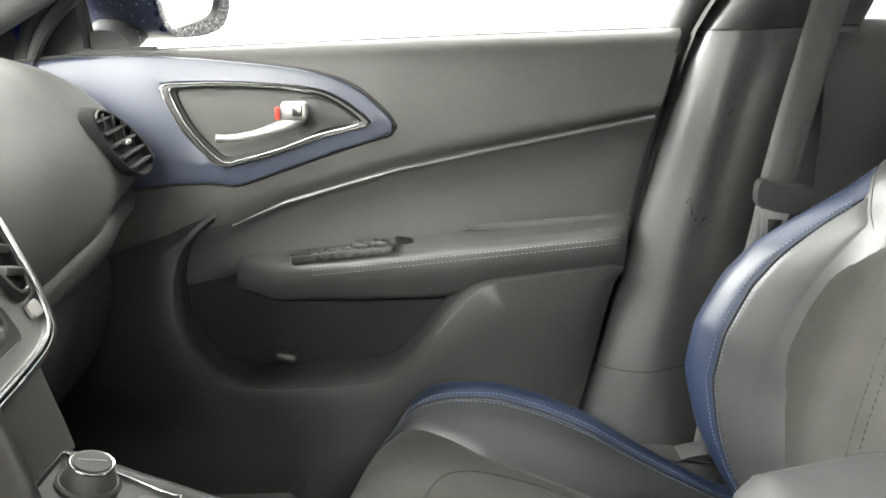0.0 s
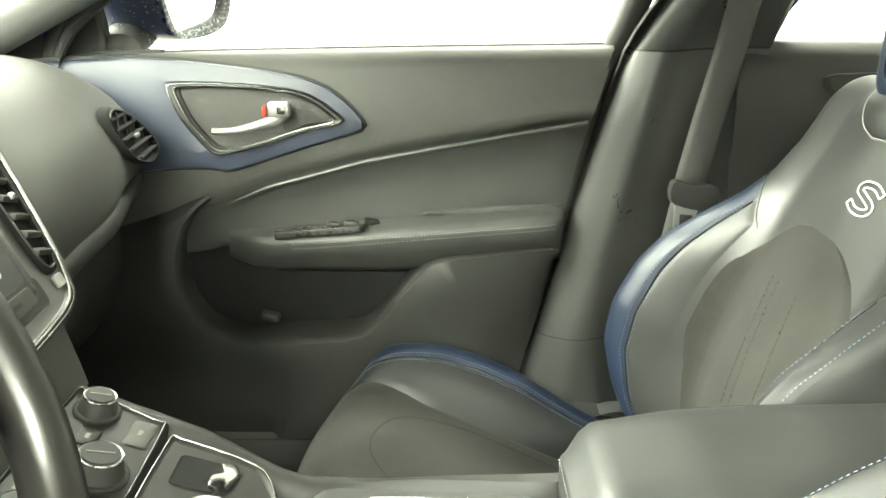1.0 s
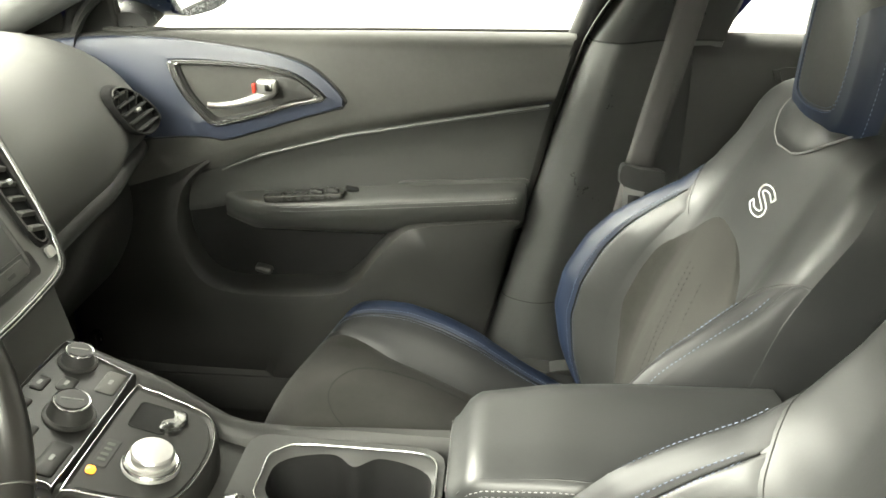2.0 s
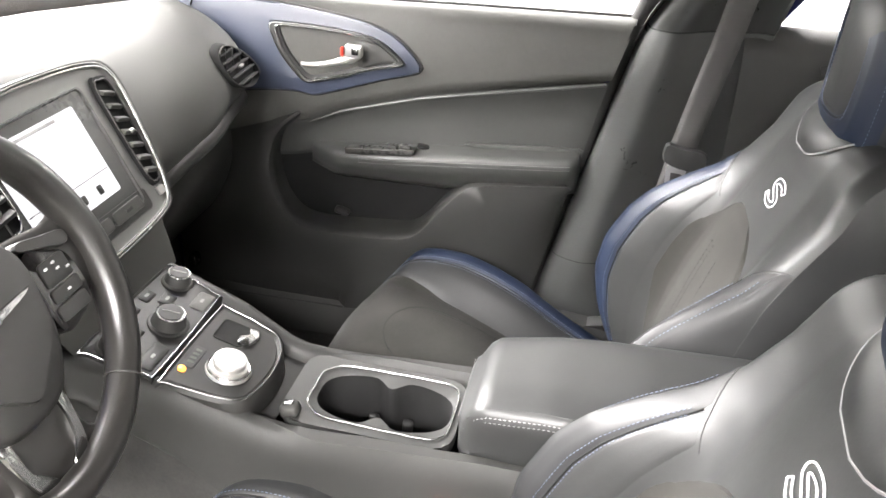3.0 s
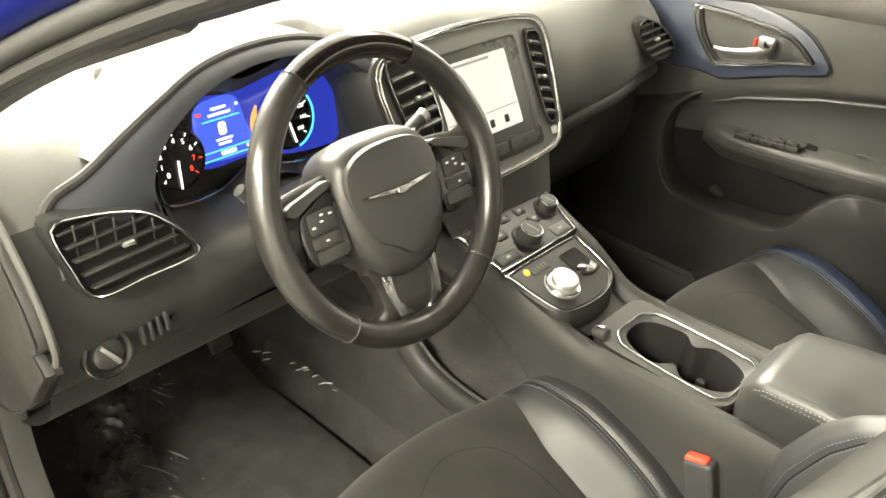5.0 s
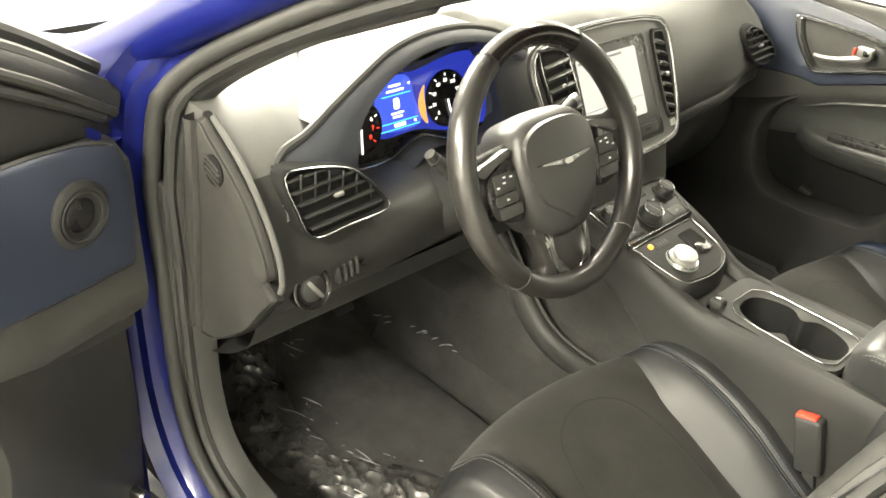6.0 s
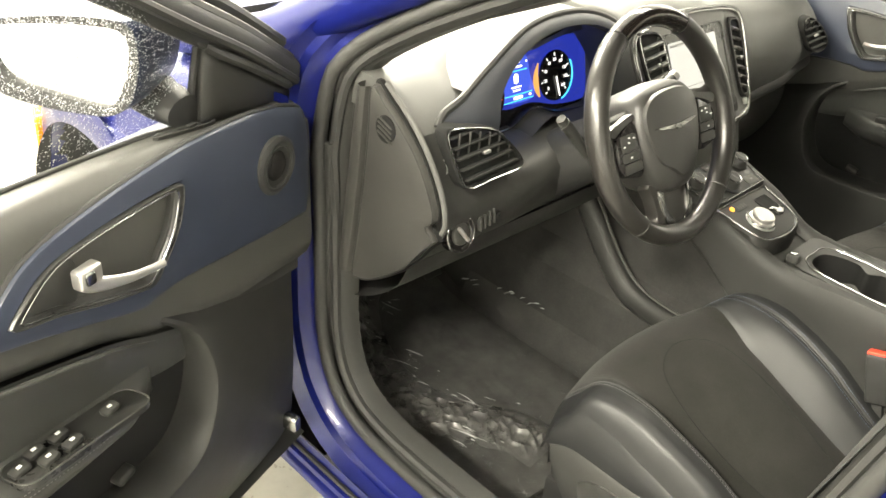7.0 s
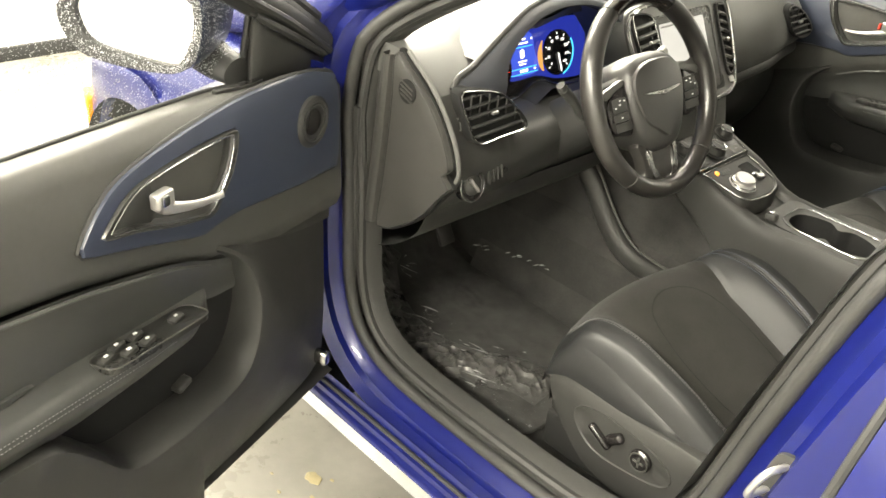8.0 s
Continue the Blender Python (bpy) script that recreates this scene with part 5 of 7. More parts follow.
part("surround", loft(B(), [[cl(p.x, p.y, 0.010) for p in fc], [cl(-0.36 + (p.x + 0.36) * 1.03, 1.02 + (p.y - 1.02) * 1.06, 0.03) for p in fc], [cl(mid.x + (p.x - mid.x) * 1.12, 1.035 + (p.y - 1.02) * 1.26, 0.06) for p in fc]], cu=True), M_dark, cluster)
part("chrome_lip", tube(B(), [cl(p.x, p.y, 0.016) for p in cr([(-0.53, 0.985), (-0.515, 0.948), (-0.44, 0.945), (-0.37, 0.968), (-0.30, 0.948), (-0.20, 0.941), (-0.145, 0.96), (-0.135, 0.99)], 50)], 0.0026, 6), M_chrome, cluster)
# blue field behind the dials, brightest in the middle panel
field = cr([(-0.445, 0.975), (-0.452, 1.02), (-0.44, 1.055), (-0.42, 1.072), (-0.385, 1.068), (-0.31, 1.078), (-0.22, 1.078), (-0.172, 1.055), (-0.15, 1.01), (-0.16, 0.965), (-0.21, 0.95), (-0.29, 0.955), (-0.36, 0.972)], 60, True)
part("blue_field", plate(B(), field, cl, [(1, 0.001), (0.98, 0.002), (0.5, 0.002), (0.1, 0.002)]), G_blue, cluster, "glowing blue screen behind the dials")
panel_c = cr([(-0.442, 0.985), (-0.448, 1.025), (-0.437, 1.062), (-0.375, 1.064), (-0.362, 1.025), (-0.356, 0.982)], 40, True)
part("centre_screen", plate(B(), panel_c, cl, [(1, 0.0025), (0.98, 0.0032), (0.4, 0.0032)]), G_mid, cluster, "lighter blue message panel")
for (u, v, w, h, g) in ((-0.402, 1.038, 0.064, 0.0016, G_cyan), (-0.40, 0.995, 0.082, 0.0016, G_cyan), (-0.40, 0.984, 0.088, 0.0016, G_cyan), (-0.403, 1.053, 0.026, 0.0035, G_white), (-0.403, 1.045, 0.038, 0.0032, G_white), (-0.403, 1.024, 0.013, 0.018, G_white), (-0.403, 1.009, 0.028, 0.003, G_white), (-0.403, 1.003, 0.022, 0.003, G_white), (-0.40, 0.9895, 0.026, 0.0055, G_white), (-0.437, 1.050, 0.009, 0.004, G_red), (-0.372, 1.052, 0.004, 0.004, G_white), (-0.366, 0.990, 0.006, 0.004, G_white)):
    part("screen_mark", plate(B(), rrect(u, v, w, h, min(w, h) * 0.3, 3), cl, [(1, 0.0035), (0.9, 0.0043), (0.3, 0.0043)]), g, cluster)
for uc, vc, rad, sgn in ((-0.485, 1.002, 0.044, -1), (-0.291, 1.011, 0.049, 1)):
    dm = basis(cl(uc, vc, 0.004), (0, 1, 0), (-0.25, 0, 1))
    if (dm.to_3x3() @ Vector((0, 0, 1))).x < 0:
        dm = dm @ Matrix.Rotation(math.pi, 4, "X")
    gauge = part("gauge", lathe(B(), [(rad, 0), (rad, 0.003), (rad - 0.003, 0.004), (rad - 0.004, 0.001), (0.0, 0.001)], dm, 40), M_piano, cluster, "round dark dial with white marks and needle")
    if sgn > 0:
        part("gauge_glow", tube(B(), [dm @ Vector((rad * math.cos(a), rad * math.sin(a), 0.005)) for a in [radians(-75 + 5 * k) for k in range(22)]], 0.0016, 6), G_cyan, gauge)
        part("amber_glow", tube(B(), [dm @ Vector(((rad + 0.011) * math.cos(a), (rad + 0.011) * math.sin(a), 0.003)) for a in [radians(148 + 4 * k) for k in range(17)]], lambda q: 0.002 + 0.006 * math.sin(math.pi * q), 8, flat=0.3, up=(1, 0, 0)), G_orange, gauge, "orange glowing band beside the dial")
    for k in range(9):
        a = radians(225 - 33.75 * k)
        part("tick", rbox(B(), dm @ Matrix.Rotation(a, 4, "Z") @ Matrix.Translation((rad - 0.008, 0, 0.002)), 0.005, 0.0014, 0.001, 0), G_red if (sgn < 0 and k > 6) else G_white, gauge)
        numeral(str(20 * k if sgn > 0 else k), dm @ Matrix.Translation(((rad - 0.018) * math.cos(a), (rad - 0.018) * math.sin(a), 0.002)), 0.0085 if sgn > 0 else 0.0105, G_red if (sgn < 0 and k > 6) else G_white, gauge)
    part("needle", rbox(B(), dm @ Matrix.Rotation(radians(-78 if sgn > 0 else -95), 4, "Z") @ Matrix.Translation((0.022, 0, 0.004)), 0.04, 0.0026, 0.0015, 0), G_white, gauge)

# centre stack
ST = [(-0.16, 1.103), (-0.10, 1.110), (0.0, 1.114), (0.10, 1.110), (0.16, 1.103), (0.190, 1.093), (0.203, 1.068), (0.200, 1.02), (0.190, 0.96), (0.178, 0.922), (0.158, 0.903), (0.10, 0.896), (0.0, 0.893), (-0.10, 0.896), (-0.158, 0.903), (-0.178, 0.922), (-0.190, 0.96), (-0.200, 1.02), (-0.203, 1.068), (-0.190, 1.093)]
st = cr(ST, 90, True)


def sx(u, v, h):
    """Places on the centre stack, which leans forwards: u across, v up, h towards the seats."""
    return Vector((-0.322 + 0.9 * h - 0.5 * (v - 0.98), u, v + 0.45 * h))


stack = part("stack_panel", plate(B(), st, sx, [(1.06, -0.05), (1.06, -0.012), (1.03, 0.004), (1.0, 0.006), (0.985, 0.003), (0.95, 0.002), (0.5, 0.003), (0.1, 0.003)]), M_silver, dash, "graphite centre stack with a touch screen")
part("stack_rim", plate(B(), st, sx, [(1.09, -0.07), (1.10, -0.022), (1.07, 0.004), (1.04, 0.005)], cap=False), M_dark, stack, "dark soft rim round the stack")
part("stack_line", tube(B(), [sx(p.x, p.y, 0.007) for p in st], 0.0017, 6, closed=True), M_chrome, stack, "chrome outline")
part("stack_line", tube(B(), [sx(p.x * 1.025, 1.0 + (p.y - 1.0) * 1.04, 0.006) for p in st], 0.0010, 6, closed=True), M_chrome, stack)
sr = rrect(0.0, 1.004, 0.246, 0.164, 0.010)
part("screen_frame", plate(B(), sr, sx, [(1.02, 0.002), (1.015, 0.006), (0.99, 0.006), (0.975, 0.0035), (0.3, 0.0035)]), M_bezel, stack, "dark bezel round the screen")
scn = rrect(0.0, 1.012, 0.180, 0.116, 0.003, 3)
screen = part("touch_screen", plate(B(), scn, sx, [(1, 0.0045), (0.99, 0.0056), (0.3, 0.0056)]), G_screen, stack, "bright pale touch screen")
M_mark = shader("screen_print", (0.25, 0.25, 0.25), 0.4, vary=0.05)
for (u, v, w, h) in ((-0.02, 1.064, 0.13, 0.004), (0.0, 0.986, 0.176, 0.0014), (-0.055, 0.966, 0.014, 0.010), (-0.02, 0.966, 0.014, 0.010), (0.012, 0.968, 0.012, 0.012), (0.05, 0.968, 0.012, 0.012)):
    part("screen_mark", plate(B(), rrect(u, v, w, h, min(w, h) * 0.2, 3), sx, [(1, 0.0058), (0.9, 0.0063), (0.3, 0.0063)]), M_mark if h < 0.005 else M_stack, screen)
for sgn in (1, -1):
    shape = [(0.150, 1.075), (0.168, 1.082), (0.184, 1.076), (0.186, 1.04), (0.182, 0.98), (0.175, 0.943), (0.164, 0.936), (0.152, 0.946), (0.148, 1.0)] if sgn > 0 else [(-0.183, 1.090), (-0.170, 1.098), (-0.118, 1.090), (-0.108, 1.06), (-0.103, 1.01), (-0.108, 0.985), (-0.130, 0.980), (-0.166, 0.990), (-0.180, 1.04)]
    slot = cr(shape, 48, True)
    v = part("stack_vent", plate(B(), slot, sx, [(1.08, 0.002), (1.06, 0.0085), (1.01, 0.0095), (0.97, 0.0052), (0.5, 0.0048), (0.1, 0.0048)]), M_well, stack, "upright air vent beside the screen")
    rows = 7 if sgn > 0 else 5
    for k in range(rows):
        z = 0.9525 + 0.0185 * k if sgn > 0 else 1.000 + 0.0185 * k
        u = mix([(0.943, 0.1635), (1.07, 0.167)], z) if sgn > 0 else mix([(0.99, -0.138), (1.09, -0.148)], z)
        part("slat", rbox(B(), Matrix.Translation(sx(u, z, 0.0085)) @ Matrix.Rotation(sgn * -0.30 if sgn > 0 else 0.1, 4, "X") @ Matrix.Rotation(0.2, 4, "Y"), 0.010, 0.030 if sgn > 0 else 0.066, 0.0065, 0.0014), M_stack if sgn > 0 else M_hard, v)
    part("vent_line", tube(B(), [sx(p.x, p.y, 0.0095) for p in slot], 0.0012, 6, closed=True), M_chrome if sgn < 0 else M_graph, v)
    part("slider", rbox(B(), Matrix.Translation(sx(0.166 if sgn > 0 else -0.143, 1.008 if sgn > 0 else 1.04, 0.014)), 0.006, 0.007, 0.007, 0.002), M_satin, v)
part("lower_bay", plate(B(), rrect(0.0, 0.925, 0.27, 0.030, 0.008), sx, [(1, 0.002), (0.98, 0.005), (0.94, 0.003), (0.3, 0.003)]), M_hard, stack)
for k in range(3):
    part("key", plate(B(), rrect(-0.078 + 0.078 * k, 0.927, 0.070, 0.017, 0.004), sx, [(1, 0.003), (1, 0.006), (0.94, 0.007), (0.3, 0.007)]), M_stack, stack)
    part("key_mark", plate(B(), rrect(-0.078 + 0.078 * k, 0.927, 0.016, 0.004, 0.001, 3), sx, [(1, 0.0072), (1, 0.0076), (0.3, 0.0076)]), M_dark, stack)
for u in (0.166, -0.166):
    part("stack_button", plate(B(), rrect(u, 0.922, 0.016, 0.012, 0.003), sx, [(1, 0.003), (1, 0.006), (0.9, 0.007), (0.3, 0.007)]), M_satin, stack)
# skirt between the stack and the console
part("stack_skirt", loft(B(), [[Vector((x, y * w, z + 0.006 * (1 - y * y))) for y in np.linspace(-1, 1, 9)] for x, z, w in ((-0.32, 0.905, 0.165), (-0.292, 0.895, 0.16), (-0.280, 0.872, 0.148), (-0.266, 0.842, 0.138), (-0.258, 0.822, 0.132))]), M_stack, stack, "graphite skirt under the stack")
# bar running along the passenger's side of the dash
bar = [Vector((dash_x(y, mix([(0.2, 0.875), (0.7, 0.915)], y)) - 0.012, y, mix([(0.2, 0.862), (0.7, 0.90)], y))) for y in np.linspace(0.2, 0.70, 20)]
part("lower_ledge", tube(B(), bar, 0.02, 10), M_hard, dash)
# glove box and lower dash
bm = loft(B(), [[Vector((p.x, y, p.y)) for p in cr([(-0.46, 0.87, 0), (-0.435, 0.80, 0), (-0.45, 0.70, 0), (-0.52, 0.60, 0), (-0.62, 0.57, 0)], 16)] for y in np.linspace(0.15, 0.72, 8)])
part("glove_box", bm, M_hard, dash, "dark glove box lid")
bm = loft(B(), [[Vector((p.x, y, p.y)) for p in cr([(-0.37, 0.80, 0), (-0.40, 0.74, 0), (-0.48, 0.68, 0), (-0.60, 0.64, 0), (-0.70, 0.66, 0)], 16)] for y in np.linspace(-0.755, -0.16, 10)])
part("knee_panel", bm, M_hard, dash, "dark knee panel under the wheel")

# ---- steering wheel ----
WC, WA, WR = Vector((-0.175, -0.367, 1.030)), radians(25.5), 0.1835
e1, e2, en = Vector((0, 1, 0)), Vector((-math.sin(WA), 0, math.cos(WA))), Vector((math.cos(WA), 0, math.sin(WA)))


def wp(p, q, h=0.0):
    return WC + e1 * p + e2 * q + en * h


wheel = thing("steering_wheel", wp(0, 0, -0.12), "black leather steering wheel with metal-trimmed spokes", "steering wheel")
for a0, a1, nm in ((60, 120, "upper"), (120, 229, "left"), (229, 311, "low"), (311, 420, "right")):
    arc = [wp(WR * math.cos(radians(a)), WR * math.sin(radians(a))) for a in np.linspace(a0 + 0.25, a1 - 0.25, max(8, int((a1 - a0) / 3)))]
    grip = 0.0168 if nm in ("upper", "low") else 0.0176
    part("rim_cover", tube(B(), arc, lambda s, g=grip: g + 0.0012 * math.sin(math.pi * s), 16, flat=1.12, up=en), M_rimtop if nm == "upper" else M_wheel, wheel, "gloss black rim section, tinted brown for an orange reflection" if nm == "upper" else "")
for a in (60, 120, 229, 311):
    rr = [wp((WR + 0.0178 * math.cos(b)) * math.cos(radians(a)), (WR + 0.0178 * math.cos(b)) * math.sin(radians(a)), 0.0198 * math.sin(b)) for b in [2 * math.pi * k / 20 for k in range(20)]]
    part("rim_seam", tube(B(), rr, 0.0010, 5, closed=True), M_dark if a < 200 else M_graph, wheel)
pad = cr([(-0.080, 0.040), (-0.066, 0.062), (-0.035, 0.073), (0.035, 0.073), (0.066, 0.062), (0.080, 0.040), (0.086, 0.0), (0.078, -0.045), (0.058, -0.083), (0.028, -0.106), (-0.028, -0.106), (-0.058, -0.083), (-0.078, -0.045), (-0.086, 0.0)], 70, True)
M_pad = shader("airbag_skin", (0.026, 0.0255, 0.0245), 0.42, grain=0.06, grain_scale=1100, cells=True, vary=0.15)
hub = part("airbag_cover", plate(B(), pad, wp, [(0.94, -0.07), (1.03, -0.035), (1.04, -0.016), (1.0, 0.001), (0.95, 0.010), (0.86, 0.015), (0.6, 0.018), (0.3, 0.019), (0.05, 0.019)]), M_pad, wheel, "smooth black airbag cover")
# raised shield of the pad, its lower edge drawn into a soft V
shield = cr([(-0.070, 0.044), (-0.034, 0.062), (0.034, 0.062), (0.070, 0.044), (0.078, 0.012), (0.070, -0.022), (0.055, -0.052), (0.030, -0.068), (0.008, -0.084), (-0.008, -0.084), (-0.030, -0.068), (-0.055, -0.052), (-0.070, -0.022), (-0.078, 0.012)], 70, True)
part("pad_shield", plate(B(), shield, lambda u, v, h: wp(u, v, 0.0125 + h - 0.9 * u * u), [(1.0, -0.006), (0.995, 0.005), (0.965, 0.0105), (0.90, 0.0115), (0.5, 0.0125), (0.1, 0.0125)]), M_pad, hub)
bm = B()
for sgn in (-1, 1):
    w = cr([(sgn * 0.004, 0.003), (sgn * 0.02, 0.0052), (sgn * 0.05, 0.0062), (sgn * 0.0625, 0.0052), (sgn * 0.046, 0.0012), (sgn * 0.02, -0.0022), (sgn * 0.004, -0.0038)], 24, True)
    plate(bm, w, lambda u, v, h: wp(u, v, 0.0255 - 0.9 * u * u + h), [(1, -0.004), (1, 0.001), (0.8, 0.003), (0.2, 0.003)])
plate(bm, rrect(0, -0.0005, 0.02, 0.011, 0.004), lambda u, v, h: wp(u, v, 0.0265 + h), [(1, -0.004), (1, 0.001), (0.8, 0.003), (0.2, 0.003)])
part("badge", bm, M_chrome, hub, "winged chrome badge as a plain shape")
for sgn in (-1, 1):
    # spoke from hub to rim
    secs = []
    for s in np.linspace(0, 1, 9):
        p = sgn * (0.062 + 0.112 * s)
        hw = mix([(0, 0.056), (0.5, 0.048), (0.8, 0.042), (1, 0.05)], s)
        qc = mix([(0, -0.008), (0.6, -0.004), (1, -0.002)], s)
        secs.append([wp(p, qc + hw * math.cos(b), -0.014 + 0.014 * math.sin(b)) for b in [2 * math.pi * k / 16 for k in range(16)]])
    sp = part("spoke", loft(B(), secs, cu=True), M_wheel, wheel)
    pod = cr([(sgn * 0.092, 0.026), (sgn * 0.125, 0.016), (sgn * 0.142, 0.006), (sgn * 0.147, -0.02), (sgn * 0.140, -0.048), (sgn * 0.114, -0.058), (sgn * 0.088, -0.058), (sgn * 0.084, -0.02)], 36, True)
    pd = part("button_pod", plate(B(), pod, lambda u, v, h: wp(u, v, 0.002 + h), [(1.03, -0.02), (1.02, 0.001), (0.95, 0.003), (0.3, 0.003)]), M_piano, sp, "gloss black button pod")
    for (u, v, w, h) in ((0.116, -0.002, 0.040, 0.026), (0.116, -0.025, 0.044, 0.014), (0.113, -0.043, 0.046, 0.016)):
        part("button", plate(B(), rrect(sgn * u, v, w, h, 0.004), lambda a, b, c: wp(a, b, 0.004 + c), [(1, 0), (1, 0.003), (0.9, 0.004), (0.3, 0.004)]), M_hard, pd)
    for (u, v) in ((0.103, 0.004), (0.118, -0.0015), (0.131, -0.006), (0.116, 0.006), (0.117, -0.0255)):
        part("button_mark", plate(B(), rrect(sgn * u, v, 0.0052, 0.0024, 0.0007, 3), lambda a, b, c: wp(a, b, 0.0082 + c), [(1, 0), (1, 0.0006), (0.3, 0.0006)]), M_print, pd)
    bez = cr([(sgn * 0.088, 0.033), (sgn * 0.092, 0.041), (sgn * 0.125, 0.034), (sgn * 0.155, 0.027), (sgn * 0.160, 0.017), (sgn * 0.148, 0.012), (sgn * 0.122, 0.022)], 36, True)
    part("spoke_bezel", plate(B(), bez, lambda u, v, h: wp(u, v, h), [(1, -0.012), (1.0, 0.002), (0.93, 0.0045), (0.3, 0.005)]), M_graph, sp, "dull metal bezel over the buttons")
# broad lower spoke with two metal inserts
lo = cr([(-0.062, -0.085), (0.0, -0.095), (0.062, -0.085), (0.056, -0.115), (0.056, -0.145), (0.075, -0.168), (0.03, -0.178), (-0.03, -0.178), (-0.075, -0.168), (-0.056, -0.145), (-0.056, -0.115)], 60, True)
ls = part("lower_spoke", plate(B(), lo, lambda u, v, h: wp(u, v, h - 0.013), [(0.93, -0.022), (1, -0.008), (0.97, 0.003), (0.85, 0.007), (0.3, 0.008)]), M_wheel, wheel, "broad lower spoke")
for sgn in (-1, 1):
    part("spoke_insert", plate(B(), cr([(sgn * 0.036, -0.100), (sgn * 0.048, -0.098), (sgn * 0.046, -0.125), (sgn * 0.038, -0.160), (sgn * 0.016, -0.170), (sgn * 0.012, -0.164), (sgn * 0.028, -0.152), (sgn * 0.036, -0.125)], 36, True), lambda u, v, h: wp(u, v, h - 0.006), [(1, -0.002), (1, 0.003), (0.9, 0.0045), (0.3, 0.0045)]), M_chrome, ls, "polished metal spoke insert")
# column and stalks
col = [wp(0, 0.0 - 0.01 * k, -0.05 - 0.045 * k) for k in range(6)]
column = part("column_cover", tube(B(), col, lambda s: 0.062 + 0.012 * s, 24, flat=0.85), M_dark, wheel, "dark steering column cover")
for sgn, tip in ((1, wp(0.155, 0.062, -0.075)), (-1, wp(-0.142, 0.046, -0.095))):
    a = wp(0.05, 0.01, -0.085) if sgn > 0 else wp(-0.085, -0.02, -0.11)
    st_ = part("stalk", tube(B(), cr([a, a.lerp(tip, 0.6) + Vector((0, 0, 0.004)), tip], 12), lambda s: 0.007 + 0.004 * s, 12), M_hard, wheel, "black control stalk")
    part("stalk_end", tube(B(), [tip - (tip - a).normalized() * 0.03, tip, tip + (tip - a).normalized() * 0.012], 0.0105 if sgn > 0 else 0.0088, 12), M_satin if sgn > 0 else M_dark, st_)
    for k in range(3 if sgn > 0 else 0):
        part("stalk_mark", rbox(B(), Matrix.Translation(a.lerp(tip, 0.55 + 0.1 * k) + Vector((0.008, 0, 0.008))), 0.003, 0.006, 0.003, 0), M_print, st_)


# ---- centre console ----
console = thing("centre_console", (0.1, 0, 0.28), "dark centre console with dials, gear knob and cup holders", "console")


def top_z(x):
    return mix([(-0.36, 0.86), (-0.27, 0.829), (-0.13, 0.787), (-0.06, 0.752), (-0.02, 0.737), (0.02, 0.731), (0.2, 0.724), (0.62, 0.72)], x)


def half_w(x):
    return mix([(-0.36, 0.15), (-0.28, 0.14), (-0.12, 0.112), (-0.04, 0.098), (0.02, 0.094), (0.2, 0.096), (0.62, 0.10)], x)


right_side, left_side, deck = [], [], []
for i in range(40):
    x = -0.40 + 1.04 * i / 39
    zt, w = top_z(x) - 0.004, half_w(x)
    low = mix([(-0.4, 0.80), (-0.30, 0.775), (-0.24, 0.752), (-0.18, 0.705), (-0.13, 0.672), (-0.07, 0.62), (-0.02, 0.52), (0.03, 0.36), (0.06, 0.31)], x)
    crest = mix([(0.0, 0.0), (0.1, 0.008), (0.25, 0.014)], x)
    fl = mix([(-0.4, -0.02), (-0.3, -0.01), (-0.2, 0.008), (-0.05, 0.03), (0.6, 0.03)], x)
    prof = cr([(w - 0.024, zt - 0.016, 0), (w - 0.018, zt - 0.002 + 0.6 * crest, 0), (w - 0.006, zt + 0.006 + crest, 0), (w + 0.008, zt - 0.002 + crest, 0), (w + 0.018, zt - 0.03, 0), (w + 0.024, max(zt - 0.10, low + 0.02), 0), (w + fl, max(zt - 0.22, low + 0.016), 0), (w + fl + 0.002, low + 0.012, 0), (w + fl - 0.012, low, 0), (w - 0.02, low + 0.004, 0)], 32)
    inset = mix([(-0.4, 0.018), (-0.05, 0.014), (0.0, 0.0)], x)
    right_side.append([Vector((x, p.x - inset, p.y)) for p in prof])
    left_side.append([Vector((x, -p.x, p.y)) for p in prof])
    deck.append([Vector((x, y * (w - 0.02), zt - 0.018)) for y in (-1, -0.5, 0, 0.5, 1)])
bm = loft(loft(B(), right_side), left_side)
loft(bm, deck[:15])
loft(bm, deck[24:])
part("console_body", bm, M_console, console, "dark grained console sides")


bm = loft(B(), [[Vector((x, sy * y, z)) for y, z in ((0.085, top_z(x) - 0.06), (0.095, 0.55), (0.15, 0.50), (0.16, 0.28))] for sy in (1,) for x in (-0.98, -0.6, -0.3, 0.1)])
loft(bm, [[Vector((x, -y, z)) for y, z in ((0.085, top_z(x) - 0.06), (0.095, 0.55), (0.15, 0.50), (0.16, 0.28))] for x in (-0.98, -0.6, -0.3, 0.1)])
for sy in (-1, 1):
    curve = cr([(-0.46, sy * 0.150, 0.76), (-0.41, sy * 0.146, 0.70), (-0.37, sy * 0.143, 0.642), (-0.33, sy * 0.140, 0.592), (-0.285, sy * 0.138, 0.556), (-0.22, sy * 0.138, 0.540), (-0.12, sy * 0.138, 0.535), (0.0, sy * 0.14, 0.53)], 40)
    part("lower_trim", tube(B(), [p + Vector((-0.010, sy * 0.004, -0.022)) for p in curve], 0.028, 14, flat=0.7, up=(0, sy, 0)), M_hard, console, "rounded lower trim beside the footwell")
    # thin paler bar draws the highlight along the lower trim's edge
    part("rim_highlight", tube(B(), [p + Vector((0.006, -sy * 0.004, 0.004)) for p in curve], 0.0035, 8), M_stack, console)
